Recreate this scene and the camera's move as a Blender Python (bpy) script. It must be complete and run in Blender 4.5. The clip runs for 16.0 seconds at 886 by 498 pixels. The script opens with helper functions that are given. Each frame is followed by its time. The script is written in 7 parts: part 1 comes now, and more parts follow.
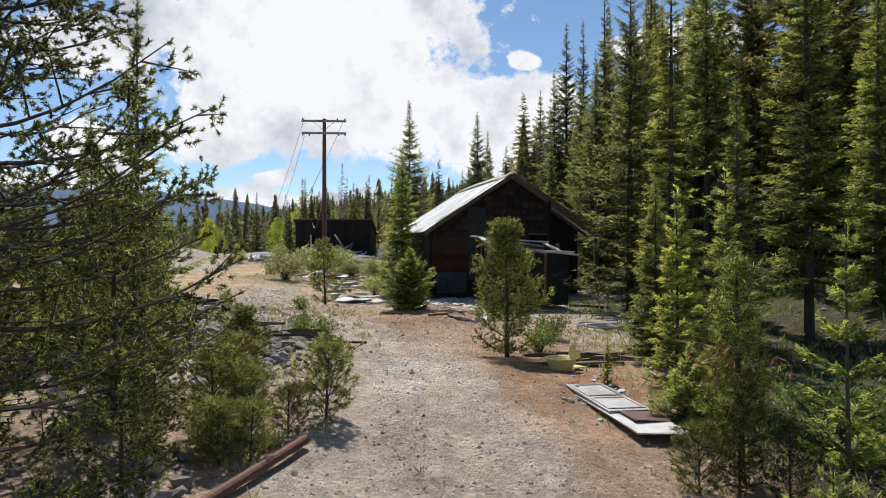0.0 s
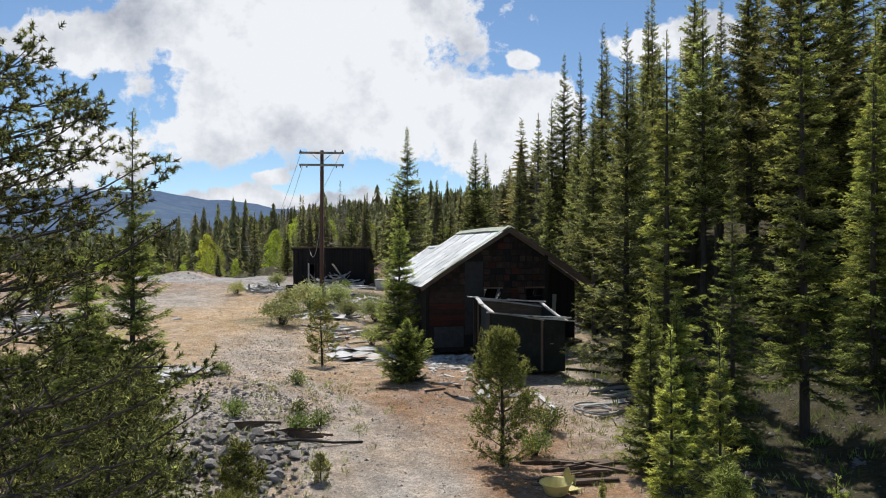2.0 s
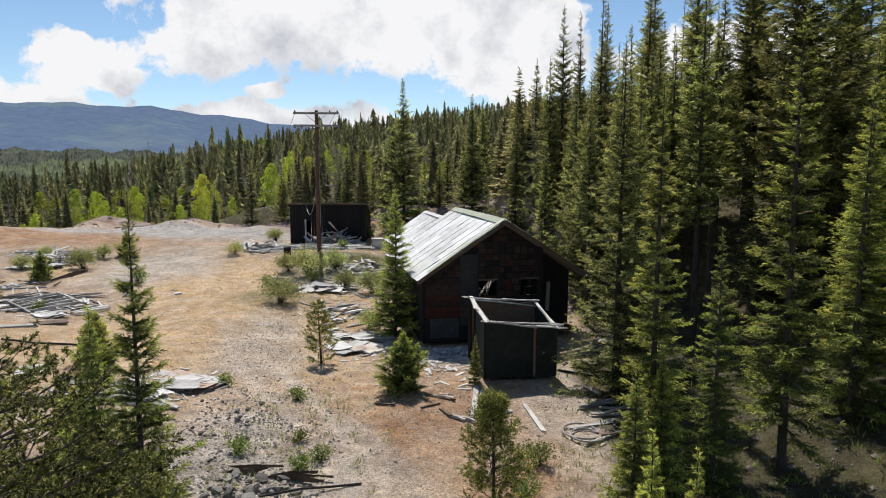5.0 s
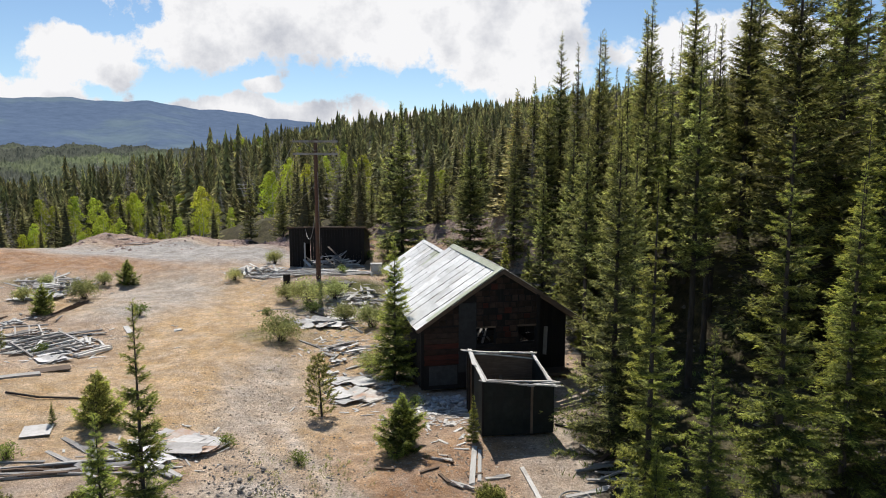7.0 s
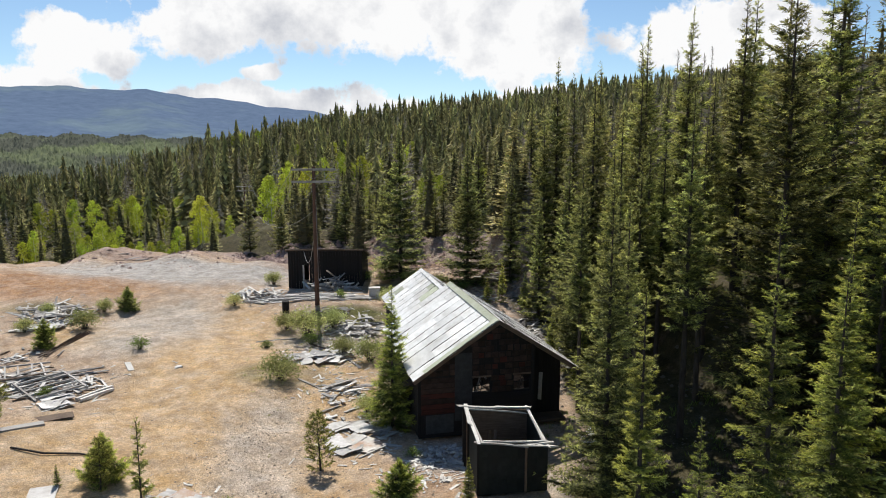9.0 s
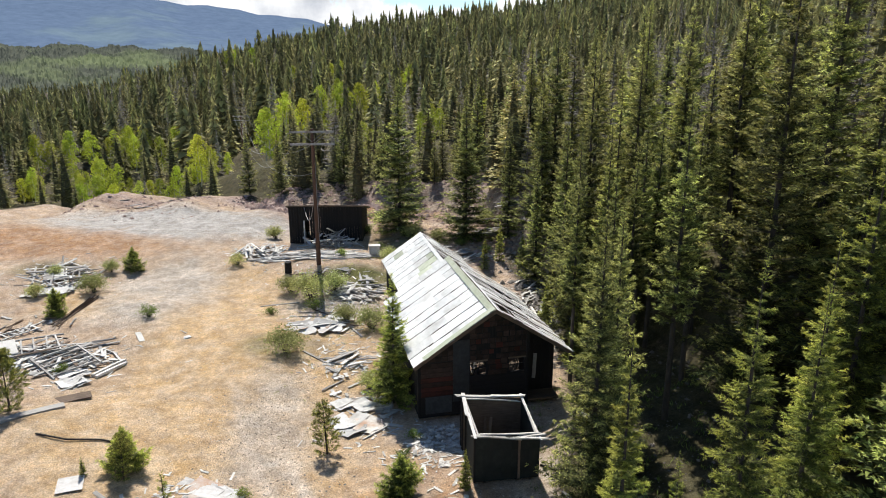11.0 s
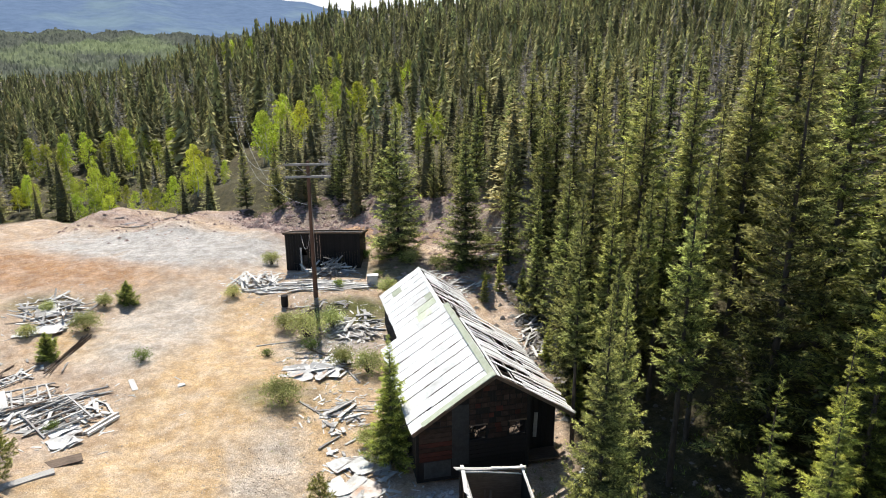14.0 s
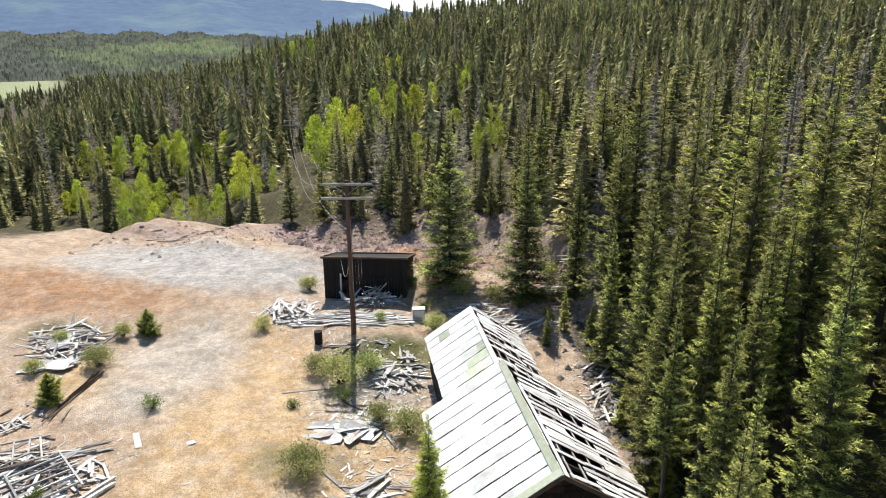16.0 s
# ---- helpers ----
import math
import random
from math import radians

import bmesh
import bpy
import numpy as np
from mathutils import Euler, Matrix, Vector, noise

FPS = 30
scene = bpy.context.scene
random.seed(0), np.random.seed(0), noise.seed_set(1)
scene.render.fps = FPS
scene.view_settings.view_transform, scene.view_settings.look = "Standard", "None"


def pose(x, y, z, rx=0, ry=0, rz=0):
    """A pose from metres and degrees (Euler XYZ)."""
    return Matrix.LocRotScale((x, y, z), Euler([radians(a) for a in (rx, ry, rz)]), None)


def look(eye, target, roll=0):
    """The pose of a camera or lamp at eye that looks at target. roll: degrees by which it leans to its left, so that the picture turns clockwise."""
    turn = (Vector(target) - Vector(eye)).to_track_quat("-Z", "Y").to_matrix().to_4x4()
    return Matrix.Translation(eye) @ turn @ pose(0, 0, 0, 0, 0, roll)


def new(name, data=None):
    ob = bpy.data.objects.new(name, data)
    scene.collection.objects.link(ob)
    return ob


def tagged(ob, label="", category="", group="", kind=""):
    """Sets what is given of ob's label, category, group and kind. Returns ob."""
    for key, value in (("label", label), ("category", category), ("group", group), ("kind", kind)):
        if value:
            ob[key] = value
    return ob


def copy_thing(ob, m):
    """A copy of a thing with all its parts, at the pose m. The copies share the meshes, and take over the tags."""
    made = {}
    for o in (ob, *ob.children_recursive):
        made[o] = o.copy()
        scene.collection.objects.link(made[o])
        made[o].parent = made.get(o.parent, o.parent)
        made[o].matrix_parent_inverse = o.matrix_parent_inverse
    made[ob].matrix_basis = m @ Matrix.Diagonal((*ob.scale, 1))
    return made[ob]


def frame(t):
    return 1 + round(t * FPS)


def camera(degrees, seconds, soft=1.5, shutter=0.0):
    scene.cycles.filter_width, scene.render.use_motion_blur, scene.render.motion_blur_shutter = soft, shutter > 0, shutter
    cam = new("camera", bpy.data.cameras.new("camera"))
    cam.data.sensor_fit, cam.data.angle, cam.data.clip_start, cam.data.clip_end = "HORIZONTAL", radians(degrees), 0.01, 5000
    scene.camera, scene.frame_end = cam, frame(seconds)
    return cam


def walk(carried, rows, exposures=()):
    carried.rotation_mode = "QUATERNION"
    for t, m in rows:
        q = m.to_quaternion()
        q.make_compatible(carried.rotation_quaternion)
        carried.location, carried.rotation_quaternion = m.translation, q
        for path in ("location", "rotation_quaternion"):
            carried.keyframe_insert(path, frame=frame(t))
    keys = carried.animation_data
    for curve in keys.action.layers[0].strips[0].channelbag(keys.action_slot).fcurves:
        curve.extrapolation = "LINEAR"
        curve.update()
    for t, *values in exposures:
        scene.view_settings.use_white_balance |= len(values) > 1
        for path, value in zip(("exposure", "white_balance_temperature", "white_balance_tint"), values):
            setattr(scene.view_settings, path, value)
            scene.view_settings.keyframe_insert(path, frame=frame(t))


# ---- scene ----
cam = camera(65.3, 16.0, soft=1.0)
METRES, EYE, TILT, LEAN, TURN = 28.0, 1.96, 0.0, 0.0, 0.0
ROWS = [
    (0.0, 0.0, 0.0, 0.0, 0.0, 0.0, -0.0),
    (0.5, 0.0012, 0.0004, 0.0239, -0.01, 0.04, 0.02),
    (1.0, 0.0017, 0.0004, 0.0463, -0.05, 0.07, -0.02),
    (1.5, 0.0026, 0.0001, 0.0674, -0.08, 0.09, 0.0),
    (2.0, 0.0024, -0.0005, 0.0889, -0.12, -0.05, 0.01),
    (2.5, 0.0022, -0.0008, 0.1106, -0.16, -0.45, -0.02),
    (3.0, 0.0026, -0.0015, 0.1318, -0.17, -1.13, -0.02),
    (5.5, 0.0053, -0.0034, 0.2366, -0.38, -7.51, -0.04),
    (6.0, 0.0055, -0.0033, 0.2595, -0.4, -7.48, -0.03),
    (6.5, 0.0053, -0.0039, 0.2822, -0.43, -7.48, -0.01),
    (7.0, 0.0051, -0.0041, 0.3053, -0.47, -7.48, 0.04),
    (7.5, 0.0055, -0.0045, 0.3282, -0.49, -7.47, 0.04),
    (8.0, 0.0073, -0.005, 0.3534, -0.5, -7.45, 0.07),
    (10.5, 0.0106, -0.0093, 0.5153, -0.64, -13.35, 0.14),
    (11.0, 0.0105, -0.0097, 0.5505, -0.66, -15.63, 0.13),
    (11.5, 0.011, -0.0093, 0.5877, -0.68, -17.04, 0.19),
    (12.0, 0.0116, -0.01, 0.6254, -0.69, -17.02, 0.23),
    (12.5, 0.0132, -0.0109, 0.6561, -0.7, -16.98, 0.23),
    (13.0, 0.0134, -0.0034, 0.6638, -0.7, -17.05, 0.28),
    (13.5, 0.0141, 0.0224, 0.6668, -0.7, -16.99, 0.3),
    (14.0, 0.0156, 0.0627, 0.6696, -0.68, -16.93, 0.32),
    (14.5, 0.0164, 0.1155, 0.6712, -0.67, -16.92, 0.37),
    (15.0, 0.0191, 0.1785, 0.6711, -0.67, -16.9, 0.37),
    (15.5, 0.0221, 0.2514, 0.6707, -0.68, -16.88, 0.4),
    (15.6, 0.0224, 0.2664, 0.6709, -0.62, -16.88, 0.4),
    (15.7, 0.0222, 0.2817, 0.6711, -0.3, -16.87, 0.41),
    (15.8, 0.0213, 0.2972, 0.6714, 0.45, -16.86, 0.41),
    (15.9, 0.0199, 0.313, 0.6717, 2.1, -16.85, 0.42),
    (16.0, 0.0183, 0.3288, 0.672, 4.22, -16.84, 0.42),
]
walk(cam, [(t, pose(0, 0, EYE, TILT, LEAN, TURN) @ pose(METRES * x, METRES * y, METRES * z, 90 + pitch, roll, yaw)) for t, x, y, z, yaw, pitch, roll in ROWS],
     [(0, 0.12, 6300, 11), (3, 0.0, 6200, 10), (5.5, 0.1, 6450, 11), (8, 0.1, 6450, 11), (8.6, 0.14, 6480, 10), (10.5, 0.28, 6500, 10), (11.5, 0.54, 6400, 9), (12.5, 0.66, 6400, 9), (16, 0.63, 6450, 9)])

# ---- sky and sun ----
SUN_EL, SUN_AZ = radians(53.0), radians(-11.0)   # azimuth from +y towards +x
sun_dir = Vector((math.sin(SUN_AZ) * math.cos(SUN_EL), math.cos(SUN_AZ) * math.cos(SUN_EL), math.sin(SUN_EL)))
sun = new("sun", bpy.data.lights.new("sun", "SUN"))
sun.data.energy, sun.data.angle, sun.data.color = 5.0, radians(0.53), (1.0, 0.95, 0.87)
sun.matrix_world = look((0, 0, 60), Vector((0, 0, 60)) - sun_dir)

world = bpy.data.worlds.new("sky")
scene.world = world
world.use_nodes = True
wt = world.node_tree
wt.nodes.clear()


def wn(kind, op="", second=None):
    n = wt.nodes.new(kind)
    if op:
        n.operation = op
    if second is not None:
        n.inputs[1].default_value = second
    return n


w_out = wn("ShaderNodeOutputWorld")
w_bg = wn("ShaderNodeBackground")
w_sky = wn("ShaderNodeTexSky")
w_sky.sky_type, w_sky.sun_disc, w_sky.sun_elevation, w_sky.sun_rotation = "NISHITA", False, SUN_EL, SUN_AZ
w_sky.altitude, w_sky.air_density, w_sky.dust_density = 1500.0, 1.0, 0.35
w_tc = wn("ShaderNodeTexCoord")
w_sep = wn("ShaderNodeSeparateXYZ")
wt.links.new(w_tc.outputs["Generated"], w_sep.inputs[0])
w_zz = wn("ShaderNodeMath", "MAXIMUM", 0.0)
wt.links.new(w_sep.outputs[2], w_zz.inputs[0])
w_za = wn("ShaderNodeMath", "ADD", 0.17)
wt.links.new(w_zz.outputs[0], w_za.inputs[0])
w_dx = wn("ShaderNodeMath", "DIVIDE")
w_dy = wn("ShaderNodeMath", "DIVIDE")
wt.links.new(w_sep.outputs[0], w_dx.inputs[0])
wt.links.new(w_za.outputs[0], w_dx.inputs[1])
wt.links.new(w_sep.outputs[1], w_dy.inputs[0])
wt.links.new(w_za.outputs[0], w_dy.inputs[1])
w_cmb = wn("ShaderNodeCombineXYZ")
w_cmb.inputs[2].default_value = 5.2
wt.links.new(w_dx.outputs[0], w_cmb.inputs[0])
wt.links.new(w_dy.outputs[0], w_cmb.inputs[1])
w_n1 = wn("ShaderNodeTexNoise")
w_n1.inputs["Scale"].default_value, w_n1.inputs["Detail"].default_value, w_n1.inputs["Roughness"].default_value = 1.15, 10.0, 0.58
w_n1.inputs["Distortion"].default_value = 0.15
wt.links.new(w_cmb.outputs[0], w_n1.inputs["Vector"])
w_hi = wn("ShaderNodeMapRange")
w_hi.inputs[1].default_value, w_hi.inputs[2].default_value = 0.30, 0.65
w_hi.inputs[3].default_value, w_hi.inputs[4].default_value = 0.0, 0.16
wt.links.new(w_sep.outputs[2], w_hi.inputs[0])
w_thin = wn("ShaderNodeMath", "SUBTRACT")
wt.links.new(w_n1.outputs["Fac"], w_thin.inputs[0])
wt.links.new(w_hi.outputs[0], w_thin.inputs[1])
w_mask = wn("ShaderNodeValToRGB")
w_mask.color_ramp.elements[0].position, w_mask.color_ramp.elements[1].position = 0.53, 0.60
wt.links.new(w_thin.outputs[0], w_mask.inputs[0])

# the cumulus over the ridge: side slope, rise, half width, half height of each heap
HEAPS = [(-0.20, 0.33, 0.26, 0.12), (-0.10, 0.20, 0.20, 0.075), (-0.24, 0.215, 0.15, 0.06), (0.05, 0.19, 0.15, 0.065), (0.11, 0.135, 0.11, 0.05), (-0.33, 0.16, 0.09, 0.04), (-0.04, 0.36, 0.08, 0.03), (0.112, 0.274, 0.028, 0.012), (-0.24, 0.105, 0.035, 0.013), (-0.53, 0.30, 0.11, 0.045), (-0.50, 0.145, 0.085, 0.045), (-0.32, 0.06, 0.28, 0.028), (-0.14, 0.05, 0.17, 0.02), (0.02, 0.05, 0.03, 0.012), (0.14, 0.06, 0.07, 0.03), (-0.60, 0.07, 0.14, 0.05), (0.42, 0.15, 0.16, 0.05), (0.36, 0.30, 0.10, 0.03)]
w_front = wn("ShaderNodeMath", "MAXIMUM", 0.05)
wt.links.new(w_sep.outputs[1], w_front.inputs[0])
w_u = wn("ShaderNodeMath", "DIVIDE")
w_v = wn("ShaderNodeMath", "DIVIDE")
for w_side, w_from in ((w_u, 0), (w_v, 2)):
    wt.links.new(w_sep.outputs[w_from], w_side.inputs[0])
    wt.links.new(w_front.outputs[0], w_side.inputs[1])
w_uv = wn("ShaderNodeCombineXYZ")
wt.links.new(w_u.outputs[0], w_uv.inputs[0])
wt.links.new(w_v.outputs[0], w_uv.inputs[1])
w_wob = wn("ShaderNodeTexNoise")
w_wob.inputs["Scale"].default_value, w_wob.inputs["Detail"].default_value, w_wob.inputs["Roughness"].default_value = 7.0, 3.0, 0.5
wt.links.new(w_uv.outputs[0], w_wob.inputs["Vector"])
w_half_off = wn("ShaderNodeVectorMath", "SUBTRACT", (0.5, 0.5, 0.5))
wt.links.new(w_wob.outputs["Color"], w_half_off.inputs[0])
w_push = wn("ShaderNodeVectorMath", "MULTIPLY", (0.11, 0.06, 0.0))
wt.links.new(w_half_off.outputs[0], w_push.inputs[0])
w_bent = wn("ShaderNodeVectorMath", "ADD")
wt.links.new(w_uv.outputs[0], w_bent.inputs[0])
wt.links.new(w_push.outputs[0], w_bent.inputs[1])
w_heap = None
for cu, cv, ru, rv in HEAPS:
    w_off = wn("ShaderNodeVectorMath", "SUBTRACT", (cu, cv, 0.0))
    wt.links.new(w_bent.outputs[0], w_off.inputs[0])
    w_scl = wn("ShaderNodeVectorMath", "DIVIDE", (ru, rv, 1.0))
    wt.links.new(w_off.outputs[0], w_scl.inputs[0])
    w_len = wn("ShaderNodeVectorMath", "LENGTH")
    wt.links.new(w_scl.outputs[0], w_len.inputs[0])
    if w_heap is None:
        w_heap = w_len.outputs["Value"]
    else:
        w_min = wn("ShaderNodeMath", "SMOOTH_MIN")
        w_min.inputs[2].default_value = 0.25
        wt.links.new(w_heap, w_min.inputs[0])
        wt.links.new(w_len.outputs["Value"], w_min.inputs[1])
        w_heap = w_min.outputs[0]
w_puff = wn("ShaderNodeTexNoise")
w_puff.inputs["Scale"].default_value, w_puff.inputs["Detail"].default_value, w_puff.inputs["Roughness"].default_value = 19.0, 9.0, 0.62
wt.links.new(w_uv.outputs[0], w_puff.inputs["Vector"])
w_rim = wn("ShaderNodeMath", "MULTIPLY_ADD")
w_rim.inputs[1].default_value = -1.7
wt.links.new(w_puff.outputs["Fac"], w_rim.inputs[0])
wt.links.new(w_heap, w_rim.inputs[2])
w_cum = wn("ShaderNodeMapRange")
w_cum.inputs[1].default_value, w_cum.inputs[2].default_value = 0.26, 0.06
wt.links.new(w_rim.outputs[0], w_cum.inputs[0])
# elsewhere in the sky loose clouds go on
w_ahead = wn("ShaderNodeMapRange")
w_ahead.inputs[1].default_value, w_ahead.inputs[2].default_value = 0.55, 0.75
wt.links.new(w_sep.outputs[1], w_ahead.inputs[0])
w_all = wn("ShaderNodeMix")
wt.links.new(w_ahead.outputs[0], w_all.inputs[0])
wt.links.new(w_mask.outputs[0], w_all.inputs[2])
wt.links.new(w_cum.outputs[0], w_all.inputs[3])
w_tone = wn("ShaderNodeValToRGB")
w_tone.color_ramp.elements[0].position, w_tone.color_ramp.elements[1].position = 0.42, 0.58
w_tone.color_ramp.elements[0].color, w_tone.color_ramp.elements[1].color = (1.0, 1.0, 1.0, 1), (0.45, 0.48, 0.55, 1)
w_n2 = wn("ShaderNodeTexNoise")
w_n2.inputs["Scale"].default_value, w_n2.inputs["Detail"].default_value, w_n2.inputs["Roughness"].default_value = 5.0, 4.0, 0.5
wt.links.new(w_uv.outputs[0], w_n2.inputs["Vector"])
w_sh = wn("ShaderNodeMath", "MULTIPLY_ADD")
w_sh.inputs[1].default_value = 0.55
wt.links.new(w_n2.outputs["Fac"], w_sh.inputs[0])
w_half = wn("ShaderNodeMath", "MULTIPLY", 0.3)
wt.links.new(w_puff.outputs["Fac"], w_half.inputs[0])
wt.links.new(w_half.outputs[0], w_sh.inputs[2])
wt.links.new(w_sh.outputs[0], w_tone.inputs[0])
w_cl = wn("ShaderNodeVectorMath", "SCALE")
w_cl.inputs["Scale"].default_value = 14.0
wt.links.new(w_tone.outputs[0], w_cl.inputs[0])
w_mix = wn("ShaderNodeMix")
w_mix.data_type = "RGBA"
wt.links.new(w_all.outputs[0], w_mix.inputs["Factor"])
w_gain = wn("ShaderNodeVectorMath", "MULTIPLY")
w_gain.inputs[1].default_value = (1.42, 1.56, 1.62)
wt.links.new(w_sky.outputs[0], w_gain.inputs[0])
wt.links.new(w_gain.outputs[0], w_mix.inputs[6])
wt.links.new(w_cl.outputs[0], w_mix.inputs[7])
wt.links.new(w_mix.outputs[2], w_bg.inputs[0])
w_bg.inputs[1].default_value = 0.062
wt.links.new(w_bg.outputs[0], w_out.inputs[0])

# ---- materials ----
def material(name):
    m = bpy.data.materials.new(name)
    m.use_nodes = True
    nt = m.node_tree
    return m, nt, nt.nodes["Principled BSDF"]


def node(nt, kind, **values):
    n = nt.nodes.new(kind)
    for key, value in values.items():
        if key == "operation":
            n.operation = value
        elif key == "use_clamp":
            n.use_clamp = value
        elif key == "data_type":
            n.data_type = value
        elif key == "blend_type":
            n.blend_type = value
        elif key == "attribute_name":
            n.attribute_name = value
        else:
            n.inputs[key.replace("_", " ")].default_value = value
    return n


def noise_fac(nt, vec, scale, detail=5.0, rough=0.6, lo=0.35, hi=0.65):
    n = node(nt, "ShaderNodeTexNoise", Scale=scale, Detail=detail, Roughness=rough)
    if vec:
        nt.links.new(vec, n.inputs["Vector"])
    r = node(nt, "ShaderNodeMapRange")
    r.inputs[1].default_value, r.inputs[2].default_value = lo, hi
    nt.links.new(n.outputs["Fac"], r.inputs[0])
    return r.outputs[0]


def blend(nt, fac, a, b, mode="MIX"):
    n = node(nt, "ShaderNodeMix", data_type="RGBA", blend_type=mode)
    if isinstance(fac, float):
        n.inputs[0].default_value = fac
    else:
        nt.links.new(fac, n.inputs[0])
    for slot, value in ((6, a), (7, b)):
        if isinstance(value, tuple):
            n.inputs[slot].default_value = (*value, 1)
        else:
            nt.links.new(value, n.inputs[slot])
    return n.outputs[2]


def times(nt, a, b, op="MULTIPLY"):
    n = node(nt, "ShaderNodeMath", operation=op, use_clamp=op != "MULTIPLY_ADD")
    for slot, value in ((0, a), (1, b)):
        if isinstance(value, (float, int)):
            n.inputs[slot].default_value = value
        else:
            nt.links.new(value, n.inputs[slot])
    return n.outputs[0]


def bump(nt, bsdf, height, strength, distance):
    b = node(nt, "ShaderNodeBump", Strength=strength, Distance=distance)
    nt.links.new(height, b.inputs["Height"])
    nt.links.new(b.outputs[0], bsdf.inputs["Normal"])


def wear(name, a, b, stain, scale=6.0, stretch=(1, 1, 1), rough=0.8, relief=0.006, metal=0.0, vary=0.25, stain_lo=0.5, stain_hi=0.7):
    """Weathered surface: grain from a to b along the stretch, stains, and a change from piece to piece."""
    m, nt, bsdf = material(name)
    tc = node(nt, "ShaderNodeTexCoord")
    mp = node(nt, "ShaderNodeMapping")
    mp.inputs["Scale"].default_value = stretch
    nt.links.new(tc.outputs["Object"], mp.inputs[0])
    oi = node(nt, "ShaderNodeObjectInfo")
    shift = node(nt, "ShaderNodeVectorMath", operation="SCALE", Scale=37.0)
    cmb = node(nt, "ShaderNodeCombineXYZ")
    for k in range(3):
        nt.links.new(oi.outputs["Random"], cmb.inputs[k])
    nt.links.new(cmb.outputs[0], shift.inputs[0])
    add = node(nt, "ShaderNodeVectorMath", operation="ADD")
    nt.links.new(mp.outputs[0], add.inputs[0])
    nt.links.new(shift.outputs[0], add.inputs[1])
    grain = noise_fac(nt, add.outputs[0], scale, 8.0, 0.65, 0.3, 0.7)
    col = blend(nt, grain, a, b)
    geo = node(nt, "ShaderNodeNewGeometry")
    st = noise_fac(nt, geo.outputs["Position"], 0.9, 6.0, 0.65, stain_lo, stain_hi)
    col = blend(nt, times(nt, st, 0.85), col, stain)
    frac = node(nt, "ShaderNodeMath", operation="FRACT")
    hsv = node(nt, "ShaderNodeHueSaturation")
    val = node(nt, "ShaderNodeMapRange")
    val.inputs[3].default_value, val.inputs[4].default_value = 1 - vary, 1 + vary
    sm = node(nt, "ShaderNodeMath", operation="ADD")
    nt.links.new(geo.outputs["Random Per Island"], sm.inputs[0])
    nt.links.new(oi.outputs["Random"], sm.inputs[1])
    nt.links.new(sm.outputs[0], frac.inputs[0])
    nt.links.new(frac.outputs[0], val.inputs[0])
    nt.links.new(val.outputs[0], hsv.inputs["Value"])
    nt.links.new(col, hsv.inputs["Color"])
    nt.links.new(hsv.outputs[0], bsdf.inputs["Base Color"])
    bsdf.inputs["Roughness"].default_value, bsdf.inputs["Metallic"].default_value = rough, metal
    bsdf.inputs["Specular IOR Level"].default_value = 0.3
    bump(nt, bsdf, grain, 0.6, relief)
    return m


